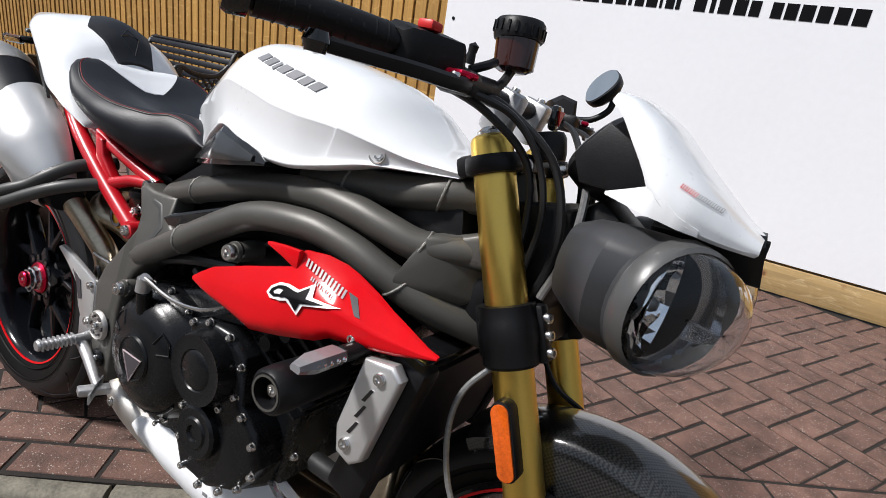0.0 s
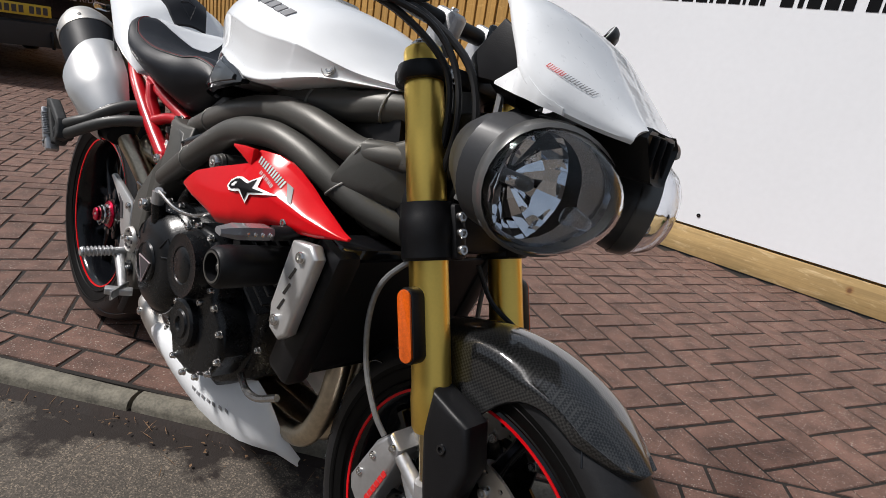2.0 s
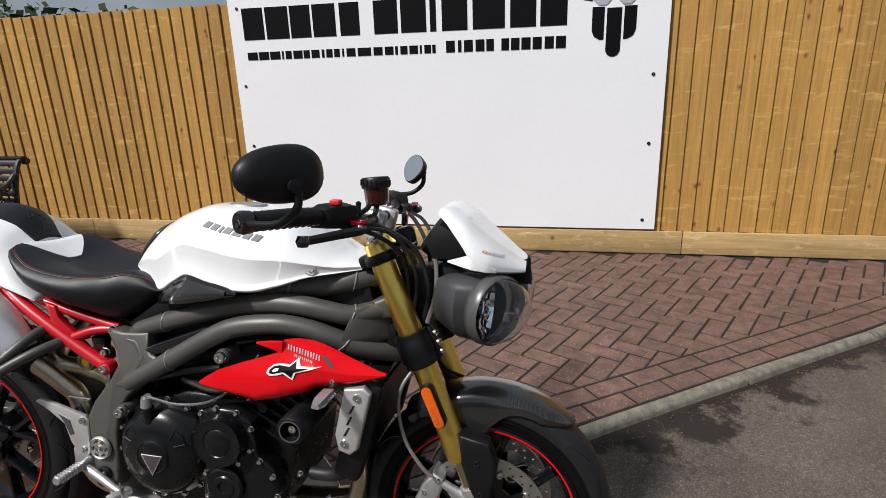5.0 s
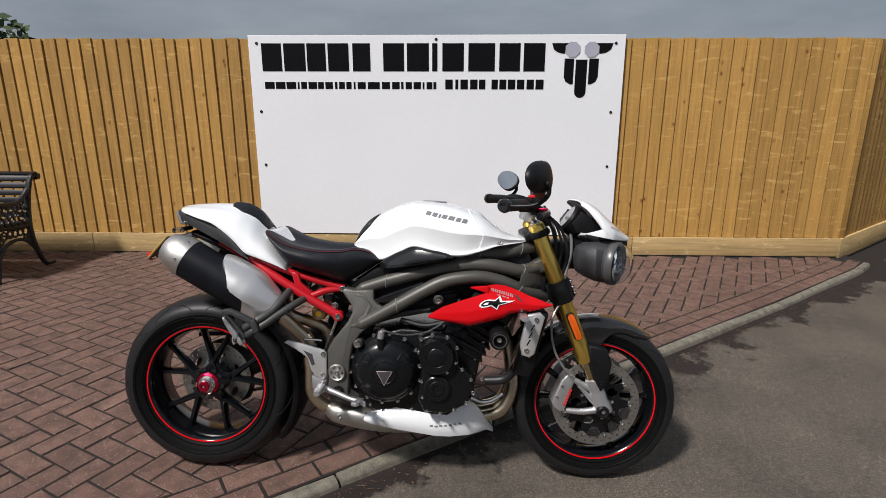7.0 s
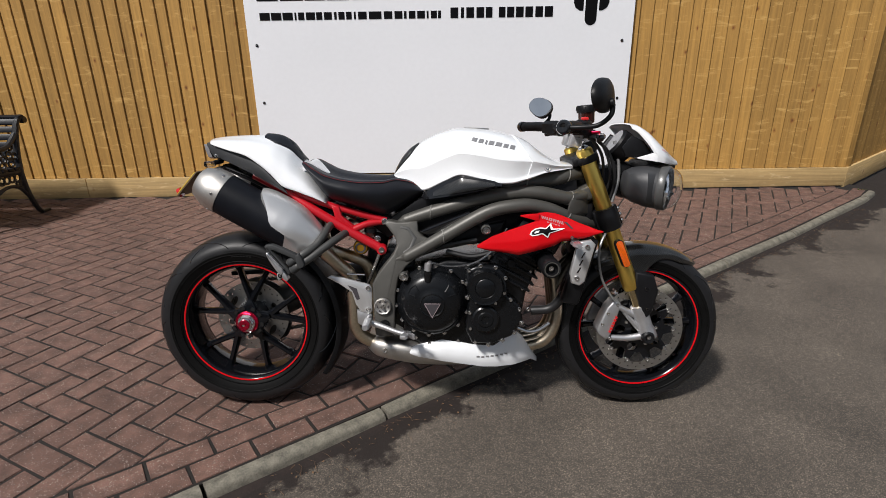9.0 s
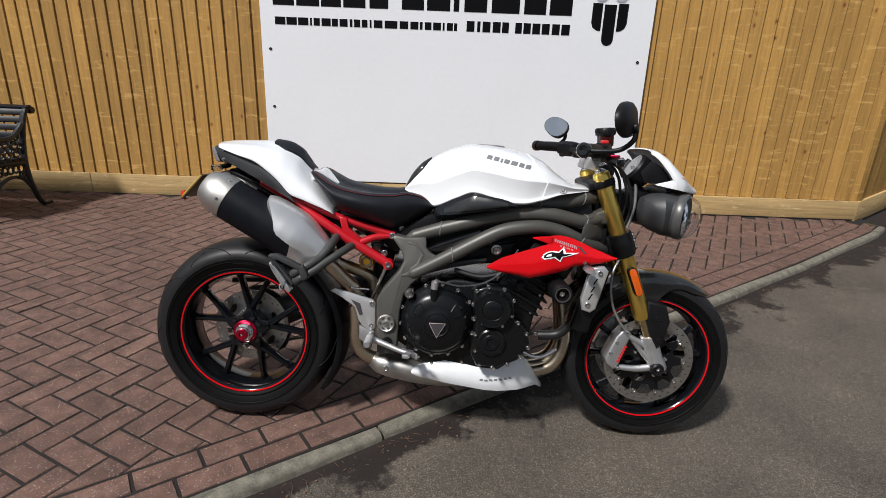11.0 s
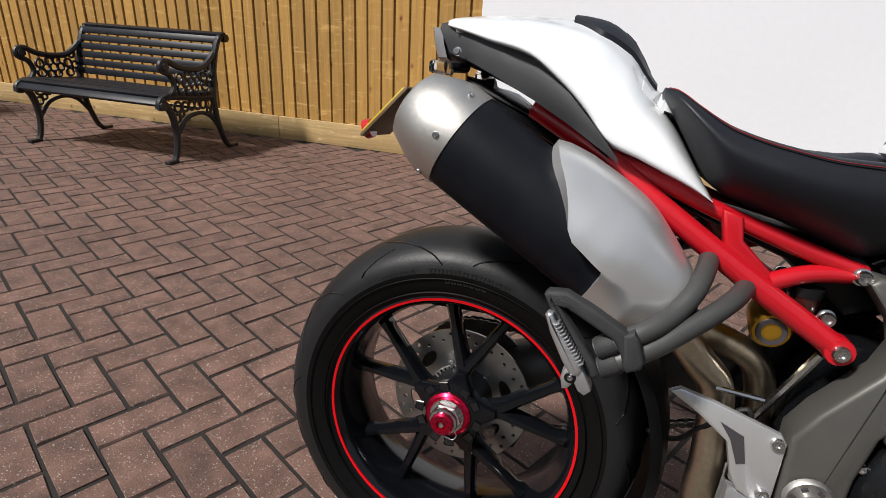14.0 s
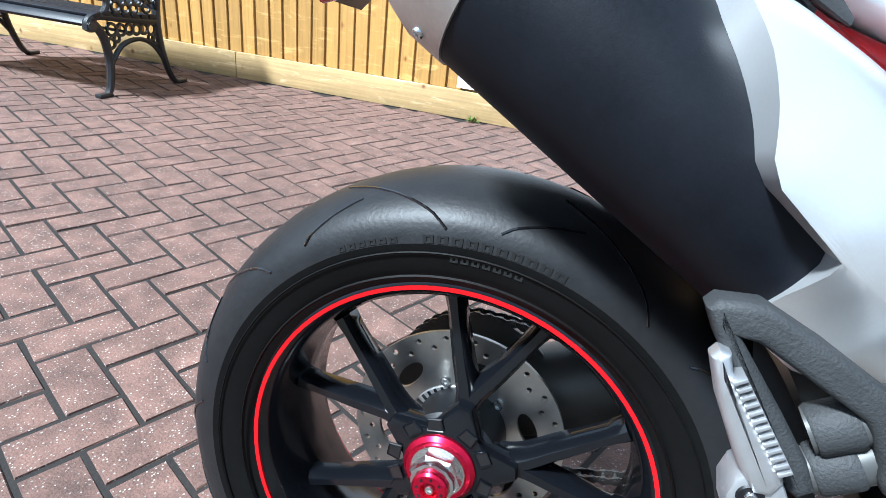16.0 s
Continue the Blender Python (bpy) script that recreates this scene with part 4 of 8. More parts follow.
# ---- weeds at the fence foot ----
def make_weed(c, size, n, seed):
    rnd = random.Random(seed)
    bm = bmesh.new()
    for i in range(n):
        a = rnd.uniform(0, 6.28)
        L = size * rnd.uniform(0.35, 1.0)
        el = rnd.uniform(0.3, 1.3)
        d = Vector((math.cos(a) * math.cos(el), math.sin(a) * math.cos(el), math.sin(el)))
        p = d * L
        w = size * rnd.uniform(0.07, 0.16)
        s = d.cross(Vector((0, 0, 1))).normalized()
        q = p * 0.55
        tip = p + Vector((0, 0, -0.18 * L))
        vs = [bm.verts.new(v) for v in (p * 0.3, q + s * w, tip, q - s * w)]
        bm.faces.new(vs)
        bm.faces.new([bm.verts.new(v) for v in (Vector((0, 0, 0)), p * 0.32 + s * 0.002, p * 0.32 - s * 0.002)])
    ob = part("weed", bm, M_LEAF)
    ob.location = c
    return tagged(ob, "small leafy green weed at the foot of the fence", "weed", "weeds")


make_weed((0.41, 2.79, 0.0), 0.20, 170, 1)
make_weed((-0.645, 2.79, 0.0), 0.06, 40, 2)
make_weed((4.25, 2.72, -0.03), 0.07, 40, 3)

# ---- parked vehicle far behind the bench ----
van = empty("van", Matrix.Translation((-5.55, 0.86, 0)))
tagged(van, "black van seen from behind with a yellow number plate", "van")
bm = body_loft([(-4.6, 0.42, 1.2, 0.86), (-4.3, 0.36, 1.5, 0.89), (-3.2, 0.34, 1.92, 0.90), (-0.20, 0.34, 1.92, 0.90), (-0.04, 0.36, 1.88, 0.885), (0.0, 0.40, 1.80, 0.87)], [(0.97, 0.0), (1.0, 0.12), (1.0, 0.45), (0.95, 0.7), (0.86, 0.95), (0.6, 1.0), (0.0, 1.0)], 30)
part("body", bm, M_CAR, van, "gloss black bodywork")
bm = prism([(-0.02, 0.34), (0.10, 0.34), (0.11, 0.42), (0.10, 0.56), (0.02, 0.58), (-0.02, 0.58)], -0.90, 0.90, 0.015)
part("bumper", bm, M_CAR_PLASTIC, van, "dark grey plastic bumper")
part("tailgate", box((0.012, 0, 1.12), (0.03, 1.42, 0.98), bev=0.02), M_CAR, van)
part("rear_window", box((0.030, 0, 1.48), (0.012, 1.16, 0.42), bev=0.02), M_GLOSS, van, "dark rear window")
for s in (-1, 1):
    lamp = part("tail_lamp", box((0.01, s * 0.815, 1.12), (0.07, 0.12, 0.46), bev=0.02), M_TAIL, van, "red tail lamp")
    part("clear_segment", box((0.028, s * 0.815, 1.16), (0.05, 0.085, 0.12), bev=0.01), M_TAIL_CLEAR, lamp, "smoked clear segment")
    part("reflector", box((0.108, s * 0.66, 0.47), (0.01, 0.10, 0.03), bev=0.003), M_TAIL, van)
    for x in (-0.75, -3.75):
        w = part("tyre", lathe([(0.20, -0.10), (0.30, -0.105), (0.33, -0.08), (0.335, 0.0), (0.33, 0.08), (0.30, 0.105), (0.20, 0.10)], (x, s * 0.79, 0.335), seg=28), M_TYRE, van)
        part("wheel_disc", lathe([(0.0, -0.06), (0.10, -0.07), (0.205, -0.03), (0.205, 0.03), (0.10, 0.07), (0.0, 0.06)], (x, s * 0.79, 0.335), seg=28), M_ALLOY, w)
plate = part("number_plate", box((0.045, -0.02, 0.685), (0.008, 0.52, 0.112), bev=0.003), M_YELLOW, van, "yellow number plate with dark bars")
for k in range(7):
    part("plate_bar", box((0.050, -0.19 + 0.058 * k + (0.03 if k > 3 else 0), 0.685), (0.003, 0.040, 0.070), bev=0), M_DARK_MARK, plate)
part("tow_hook", tube([(0.08, 0.22, 0.50), (0.14, 0.22, 0.44), (0.15, 0.22, 0.36), (0.14, 0.22, 0.33)], 0.018, 8), M_BLACK, van, "black tow hook")
txt = bpy.data.curves.new("slogan", "FONT")
txt.body = "FOR THE RIDE"
txt.size = 0.085
txt.extrude = 0.001
slogan = new("slogan", txt)
slogan.parent = van
slogan.matrix_basis = Matrix.Translation((0.030, 0.14, 0.835)) @ Euler((radians(90), 0, radians(90))).to_matrix().to_4x4()
txt.materials.append(M_PALE_MARK)
slogan["label"] = "pale grey lettering"
# triangular outline emblem above it, as plain bars
tri = [Vector((0.031, 0.22, 1.22)), Vector((0.031, 0.66, 1.22)), Vector((0.031, 0.44, 0.95))]
part("emblem_outline", tube(tri + [tri[0]], 0.008, 6, 1), M_PALE_MARK, van, "pale triangular outline")

# ---- far trees behind the fence ----
def far_trees(c, size, seed):
    rnd = random.Random(seed)
    bm = bmesh.new()
    for i in range(1500):
        a, el = rnd.uniform(0, 6.28), rnd.uniform(-0.1, 1.45)
        r = rnd.uniform(0.72, 1.05)
        lump = 0.75 + 0.5 * noise.noise(Vector((3 * math.cos(a) + seed, 3 * math.sin(a), 3 * el)))
        p = Vector((size.x * r * lump * math.cos(a) * math.cos(el), size.y * r * lump * math.sin(a) * math.cos(el), size.z * r * lump * math.sin(el)))
        L = rnd.uniform(0.4, 1.0)
        ax = Vector((rnd.uniform(-1, 1), rnd.uniform(-1, 1), rnd.uniform(-1, 1))).normalized()
        u = ax.orthogonal().normalized() * L
        v = ax.cross(u)
        bm.faces.new([bm.verts.new(p + q) for q in (u, v * 0.7, -u, -v * 0.7)])
    ob = part("tree_belt", bm, M_TREE)
    ob.location = c
    return tagged(ob, "distant dark green wooded rise behind the fence", "trees", kind="stuff")


far_trees((-63, 76, 0.8), Vector((15, 10, 12)), 5)
far_trees((-88, 84, 2.0), Vector((18, 10, 13)), 9)

# ---- the motorcycle: built upright, x ahead, y to its left, its rear contact at the origin ----
bike = empty("motorcycle", pose(0.012, -0.032, -0.007, -8.5, 1.4, 0.0))
tagged(bike, "white naked motorcycle with red subframe and gold forks, parked leaning", "motorcycle")
REAR = Vector((-0.005, 0, 0.318))
FRONT = Vector((1.402, 0, 0.298))


def tyre_profile(w, r_in, r_out, r_edge):
    """Radius and way along y: bead, bulged wall, shoulder, round crown."""
    half = [(r_in - 0.006, 0.80 * w), (r_in + 0.004, 0.86 * w), (r_in + 0.022, 0.955 * w), (r_edge - 0.007, w), (r_edge, 0.995 * w)]
    for k in range(1, 9):
        a = k / 8 * math.pi / 2
        half.append((r_edge + (r_out - r_edge) * math.sin(a), 0.995 * w * math.cos(a) ** 0.9 if k < 8 else 0.0))
    left = half
    right = [(r, -s) for r, s in reversed(half[:-1])]
    return left + right


def wheel(name, c, tyre_w, rim_w, r_rim, r_out, r_edge, hub_r, spoke_turn, label):
    """A rim with tyre, red stripe, hub and five pairs of spokes."""
    w = rim_w
    rim_prof = [(r_rim + 0.004, w), (r_rim - 0.004, w + 0.003), (r_rim - 0.010, w - 0.001), (r_rim - 0.017, w - 0.012), (r_rim - 0.018, w * 0.55), (r_rim - 0.025, w * 0.3), (r_rim - 0.025, -w * 0.3),
                (r_rim - 0.018, -w * 0.55), (r_rim - 0.017, -w + 0.012), (r_rim - 0.010, -w + 0.001), (r_rim - 0.004, -w - 0.003), (r_rim + 0.004, -w), (r_rim - 0.006, 0.0), (r_rim + 0.004, w)]
    wh = part(name, lathe(rim_prof, c, seg=96), M_WHEEL, bike, label)
    prof = tyre_profile(tyre_w, r_rim, r_out, r_edge)
    ty = part("tyre", lathe(prof[3:-3], c, seg=128), M_TYRE, wh, "black sport tyre with a nearly slick crown")
    part("sidewall", lathe(prof[:4], c, seg=128), M_TYRE_WALL, ty, "dull black tyre wall")
    part("sidewall", lathe(prof[-4:], c, seg=128), M_TYRE_WALL, ty, "dull black tyre wall")
    for s in (-1, 1):
        part("rim_stripe", lathe([(r_rim - 0.0070, s * (w + 0.0012)), (r_rim - 0.0070, s * (w + 0.0036)), (r_rim - 0.0028, s * (w + 0.0044)), (r_rim - 0.0028, s * (w + 0.002))], c, seg=96), M_RED, wh, "thin red rim stripe")
    part("hub", lathe([(0.0, -w * 0.62), (hub_r * 0.72, -w * 0.62), (hub_r, -w * 0.45), (hub_r, w * 0.45), (hub_r * 0.8, w * 0.6), (0.0, w * 0.6)], c, seg=40), M_BLACK, wh)
    star_ = []
    for k in range(10):
        a = spoke_turn + k * math.pi / 5
        rr = hub_r * (1.42 if k % 2 == 0 else 0.92)
        star_ += [(c.x + rr * math.cos(a - 0.10), c.z + rr * math.sin(a - 0.10)), (c.x + rr * math.cos(a + 0.10), c.z + rr * math.sin(a + 0.10))]
    part("hub_face", prism(star_, -w * 0.66, -w * 0.30, 0.005, 2), M_WHEEL, wh)
    for k in range(5):
        a0 = spoke_turn + k * 2 * math.pi / 5
        def P(r, a, y):
            return c + Vector((r * math.cos(a), y, r * math.sin(a)))
        root_r = hub_r + 0.022
        for side in (-1, 1):
            a1 = a0 + side * radians(15.5)
            root, end = P(root_r, a0 + side * radians(2.5), -w * 0.30), P(r_rim - 0.024, a1, -w * 0.22)
            path = [P(hub_r * 0.6, a0, -w * 0.34), root, root + (end - root) * 0.35, root + (end - root) * 0.7, end]
            pts_ = smooth_path(path, 4)
            rings = []
            for i, p in enumerate(pts_):
                t = (pts_[min(i + 1, len(pts_) - 1)] - pts_[max(i - 1, 0)]).normalized()
                yv = Vector((0, 1, 0))
                sv = t.cross(yv).normalized()
                k2 = i / (len(pts_) - 1)
                hw = 0.0125 - 0.0045 * k2 + 0.003 * max(0, k2 - 0.85) / 0.15
                hd = 0.019 - 0.004 * k2
                rings.append([p + sv * u * hw + yv * v * hd for u, v in ((-0.45, -1), (0.45, -1), (1, -0.55), (1, 0.7), (0.6, 1), (-0.6, 1), (-1, 0.7), (-1, -0.55))])
            part("spoke", loft(rings), M_WHEEL, wh)
    return wh


def disc(parent, c, r, r_in, y, thick, holes, windows):
    """A drilled brake disc: two rows of small holes, and either oval windows in one piece or a scalloped band on a dark carrier."""
    loops = [circle(c.x, c.z, r, 72)]
    band = r_in + (r - r_in) * (0.42 if windows else 0.0)
    for k in range(holes):
        a = 2 * math.pi * k / holes
        rr = band + (r - band) * (0.33 + 0.36 * (k % 2))
        loops.append(circle(c.x + rr * math.cos(a), c.z + rr * math.sin(a), 0.0036, 8))
    if windows:
        for k in range(windows):
            a = 2 * math.pi * (k + 0.35) / windows
            rr = r_in + (band - r_in) * 0.45
            loops.append(circle(c.x + rr * math.cos(a), c.z + rr * math.sin(a), 0.0105, 18, 2.1, a + math.pi / 2 + 0.15))
        loops.append(circle(c.x, c.z, r_in * 0.74, 40))
    else:
        inner = []
        for k in range(120):
            a = 2 * math.pi * k / 120
            notch = 0.010 * max(0.0, math.cos(10 * a)) ** 0.6
            inner.append((c.x + (r_in + 0.008 - notch) * math.cos(a), c.z + (r_in + 0.008 - notch) * math.sin(a)))
        loops.append(inner)
    d = part("brake_disc", pierced(loops, y - thick / 2, y + thick / 2), M_DISC, parent, "drilled steel brake disc")
    if windows:
        for k in range(windows):
            a = 2 * math.pi * (k + 0.85) / windows
            bolt(d, c.x + r_in * 0.86 * math.cos(a), y - 0.004, c.z + r_in * 0.86 * math.sin(a), 0.0065, name="disc_bolt")
        return d
    s = -1 if y < 0 else 1
    star_ = []
    for k in range(10):
        a = 2 * math.pi * k / 10
        for da, rr in ((-0.085, r_in - 0.003), (0.085, r_in - 0.003), (0.20, r_in - 0.030), (0.43, r_in - 0.030)):
            star_.append((c.x + rr * math.cos(a + da), c.z + rr * math.sin(a + da)))
    holes_ = [circle(c.x + (r_in - 0.050) * math.cos(2 * math.pi * (k + 0.5) / 5), c.z + (r_in - 0.050) * math.sin(2 * math.pi * (k + 0.5) / 5), 0.016, 16, 1.2) for k in range(5)]
    part("carrier", pierced([star_] + holes_ + [circle(c.x, c.z, 0.030, 24)], y - 0.003, y + 0.003), M_WHEEL, parent, "black disc carrier")
    for k in range(10):
        a = 2 * math.pi * k / 10
        bolt(d, c.x + (r_in + 0.001) * math.cos(a), y - 0.004, c.z + (r_in + 0.001) * math.sin(a), 0.0085, name="bobbin")
    for k in range(5):
        a = 2 * math.pi * (k + 0.1) / 5
        bolt(parent, c.x + 0.058 * math.cos(a), y + s * 0.004, c.z + 0.058 * math.sin(a), 0.007, (0, s, 0), name="carrier_bolt")
    return d


rear_wheel = wheel("rear_wheel", REAR, 0.094, 0.077, 0.2195, 0.318, 0.268, 0.055, radians(12.5), "satin black alloy rear wheel with a red stripe")
front_wheel = wheel("front_wheel", FRONT, 0.060, 0.050, 0.2195, 0.297, 0.262, 0.040, radians(20), "satin black alloy front wheel with a red stripe")
RD = REAR + Vector((-0.006, 0, -0.006))
disc(rear_wheel, RD, 0.130, 0.078, 0.024, 0.005, 44, 6)
abs_ring = part("sensor_ring", lathe([(0.066, 0.030), (0.066, 0.034), (0.030, 0.034), (0.030, 0.030), (0.044, 0.0195), (0.060, 0.0195), (0.066, 0.030)], RD, seg=48), M_ALLOY, rear_wheel, "slotted steel sensor ring")
for k in range(40):
    a = 2 * math.pi * k / 40
    part("slot", box(RD + Vector((0.0535 * math.cos(a), 0.0191, 0.0535 * math.sin(a))), (0.013, 0.0012, 0.0034), Matrix.Rotation(-a, 4, "Y"), bev=0), M_GLOSS, abs_ring)
for s in (-1, 1):
    disc(front_wheel, FRONT, 0.156, 0.120, s * 0.060, 0.005, 60, 0)

# raised marks on the rear tyre wall, as plain bars, and two sipes
def arc_bar(c, r0, r1, a0, a1, y0, y1, n=10):
    rings = []
    for k in range(n + 1):
        a = a0 + (a1 - a0) * k / n
        d = Vector((math.cos(a), 0, math.sin(a)))
        rings.append([c + d * r0 + Vector((0, y0, 0)), c + d * r1 + Vector((0, y1, 0)), c + d * (r1 - 0.001) + Vector((0, y1 + 0.004, 0)), c + d * (r0 + 0.001) + Vector((0, y0 + 0.004, 0))])
    return loft(rings)


def tyre_marks(n, start, step, r0, r1, y=0.0944):
    """A row of raised marks on the tyre's wall, each of two thin slanting strokes and a foot."""
    for k in range(n):
        a = start - step * k
        for d0, d1, ra, rb in ((0.0, 0.24, r0, r1), (0.50, 0.74, r0, r1), (0.24, 0.50, r1 - 0.0016, r1), (0.24, 0.50, r0, r0 + 0.0014)):
            part("tyre_mark", arc_bar(REAR, ra, rb, radians(a - step * d0), radians(a - step * d1), -y - 0.0002, -y, 2), M_TYRE_MARK, rear_wheel)


tyre_marks(6, 121.0, 2.3, 0.2625, 0.2680)
tyre_marks(10, 102.5, 2.9, 0.2620, 0.2695)
tyre_marks(7, 97.0, 2.3, 0.2455, 0.2520, 0.0916)
tyre_marks(6, -36.0, 2.6, 0.2590, 0.2655)
def on_tyre(c, w, r_edge, r_out, a, q):
    """A point on the crown: q from 0 at the right shoulder to 1 at the middle."""
    t = q * math.pi / 2
    r = r_edge + (r_out - r_edge) * math.sin(t)
    return c + Vector((r * math.cos(a), -0.995 * w * math.cos(t) ** 0.9, r * math.sin(a)))


for wh, c, w, re_, ro in ((rear_wheel, REAR, 0.094, 0.268, 0.318), (front_wheel, FRONT, 0.060, 0.262, 0.297)):
    for k in range(9):
        a0 = radians(18 + 40 * k)
        for a1, q0, a2, q1 in ((0, 0.10, 22, 0.78), (30, 0.16, 17, 0.50)):
            line = [on_tyre(c, w, re_, ro, a0 + radians(a1 + (a2 - a1) * i / 8), q0 + (q1 - q0) * (i / 8) ** 0.7) for i in range(9)]
            part("tread_groove", tube(line, 0.0014, 5, 2), M_GLOSS, wh)
            part("tread_groove", tube([Vector((p.x, -p.y, p.z)) for p in line], 0.0014, 5, 2), M_GLOSS, wh)
    part("wall_ring", lathe([(re_ - 0.016, -w - 0.0002), (re_ - 0.015, -w - 0.0012), (re_ - 0.014, -w - 0.0002)], c, seg=96), M_TYRE_WALL, wh)
    part("wall_ring", lathe([(0.2265, -0.905 * w - 0.0005), (0.228, -0.905 * w - 0.0035), (0.2295, -0.92 * w - 0.0005)], c, seg=96), M_TYRE_WALL, wh)
# red axle boss and big nut
RB = REAR + Vector((-0.006, 0, -0.005))
axle = part("axle_boss", lathe([(0.0, -0.040), (0.040, -0.040), (0.0415, -0.046), (0.0405, -0.054), (0.036, -0.058), (0.031, -0.0565), (0.0, -0.056)], RB, seg=48), M_RED_ANOD, rear_wheel, "red anodised axle boss")
part("washer", lathe([(0.0, -0.0565), (0.0305, -0.0565), (0.0305, -0.0595), (0.0, -0.0595)], RB, seg=40), M_STEEL, axle)
part("axle_nut", lathe([(0.0, -0.059), (0.0285, -0.059), (0.0285, -0.070), (0.0255, -0.073), (0.0, -0.073)], RB, seg=6), M_STEEL, axle, "steel hub nut")
part("nut_crown", lathe([(0.0, -0.072), (0.0240, -0.072), (0.0240, -0.080), (0.0205, -0.081), (0.0205, -0.076), (0.0, -0.076)], RB, seg=12), M_STEEL, axle)
part("axle_plug", lathe([(0.0, -0.075), (0.0198, -0.075), (0.0198, -0.088), (0.0175, -0.0905), (0.0095, -0.0905), (0.008, -0.085), (0.0, -0.085)], RB, seg=32), M_RED_ANOD, axle, "red anodised plug")
for k in range(8):
    a = 2 * math.pi * k / 8
    part("plug_hole", lathe([(0.0, -0.0002), (0.0015, -0.0002), (0.0015, 0.0003), (0.0, 0.0003)], (RB.x + 0.0136 * math.cos(a), -0.0908, RB.z + 0.0136 * math.sin(a)), seg=8), M_GLOSS, axle)
bolt(axle, RB.x, -0.088, RB.z, 0.005)
part("lock_clip", tube([RB + Vector(p) for p in ((0.020, -0.078, -0.010), (0.026, -0.079, -0.018), (0.021, -0.081, -0.026), (0.010, -0.081, -0.025), (-0.004, -0.080, -0.023))], 0.0011, 6), M_STEEL, axle, "bent wire lock clip")
# pockets in the hub between the spoke roots
for k in range(5):
    a0 = radians(12.5) + k * 2 * math.pi / 5
    for da in (-0.36, 0.36):
        a = a0 + da
        q = [(RB.x + r_ * math.cos(a + w_), RB.z + r_ * math.sin(a + w_)) for r_, w_ in ((0.047, -0.19), (0.047, 0.19), (0.060, 0.12), (0.060, -0.12))]
        part("hub_pocket", prism(q, -0.0525, -0.0500, 0), M_GLOSS, rear_wheel)
        edge = [Vector((x, -0.0522, z)) for x, z in q]
        part("pocket_edge", tube(edge + [edge[0]], 0.0013, 5, 1), M_WHEEL, rear_wheel)

# single swingarm, sprocket, chain, rear caliper on the far side
part("swingarm", tube([(0.47, 0.10, 0.42), (0.36, 0.125, 0.44), (0.20, 0.135, 0.40), (0.08, 0.125, 0.345), (0.0, 0.115, 0.318)], (0.050, 0.062), 16), M_GUN, bike, "dark grey single-sided swingarm")
part("sprocket", lathe([(0.06, 0.105), (0.110, 0.105), (0.110, 0.111), (0.06, 0.111), (0.06, 0.105)], REAR, seg=44), M_GUN, rear_wheel)
chain_pts = []
for k in range(15):
    a = radians(92 + 176 * k / 14)
    chain_pts.append(REAR + Vector((0.114 * math.cos(a), 0.108, 0.114 * math.sin(a))))
chain_pts = [Vector((0.46, 0.108, 0.455)), Vector((0.25, 0.108, 0.440)), Vector((0.08, 0.108, 0.433))] + chain_pts + [Vector((0.10, 0.108, 0.232)), Vector((0.21, 0.108, 0.262)), Vector((0.46, 0.108, 0.36))]
path = smooth_path(chain_pts, 5)
chain = part("chain", tube([path[0], path[len(path) // 2], path[-1]], 0.0005, 4, 1), M_GUN, bike, "dark roller chain")
PITCH = 0.0152
run_ = [path[0]]
rest_ = PITCH
for a, b in zip(path, path[1:]):
    L, d = (b - a).length, (b - a).normalized()
    s_ = 0.0
    while L - s_ >= rest_:
        s_ += rest_
        run_.append(a + d * s_)
        rest_ = PITCH
    rest_ -= L - s_
bm = bmesh.new()
for k, (a, b) in enumerate(zip(run_, run_[1:])):
    d = (b - a).normalized()
    n = Vector((-d.z, 0, d.x))
    half = PITCH / 2
    mid = (a + b) / 2
    shape = [(-half - 0.0052, 0.0), (-half - 0.0030, 0.0052), (-half + 0.0024, 0.0054), (0.0, 0.0036), (half - 0.0024, 0.0054), (half + 0.0030, 0.0052), (half + 0.0052, 0.0)]
    shape += [(u, -v) for u, v in reversed(shape[1:-1])]
    for off in ((-0.0085, 0.0085) if k % 2 else (-0.0062, 0.0062)):
        lo = [bm.verts.new(mid + d * u + n * v + Vector((0, off - 0.0009, 0))) for u, v in shape]
        hi = [bm.verts.new(mid + d * u + n * v + Vector((0, off + 0.0009, 0))) for u, v in shape]
        bm.faces.new(lo)
        bm.faces.new(hi[::-1])
        for i in range(len(shape)):
            j = (i + 1) % len(shape)
            bm.faces.new((lo[i], lo[j], hi[j], hi[i]))
    tube([a + Vector((0, -0.0105, 0)), a + Vector((0, 0.0105, 0))], 0.0024, 8, 1, bm=bm)
ob = part("chain_link_run", bm, M_CHAIN, chain)
ob["kind"] = "stuff"
part("rear_caliper", prism([(0.06, 0.20), (0.10, 0.22), (0.115, 0.27), (0.085, 0.285), (0.06, 0.25)], 0.045, 0.095, 0.006), M_BLACK, bike, "black rear brake caliper")
part("chain_guard", prism([(-0.112, 0.459), (-0.104, 0.462), (0.055, 0.474), (0.33, 0.480), (0.33, 0.462), (0.055, 0.456), (-0.110, 0.445)], 0.095, 0.125, 0.004), M_BLACK, bike)
rows_ = []
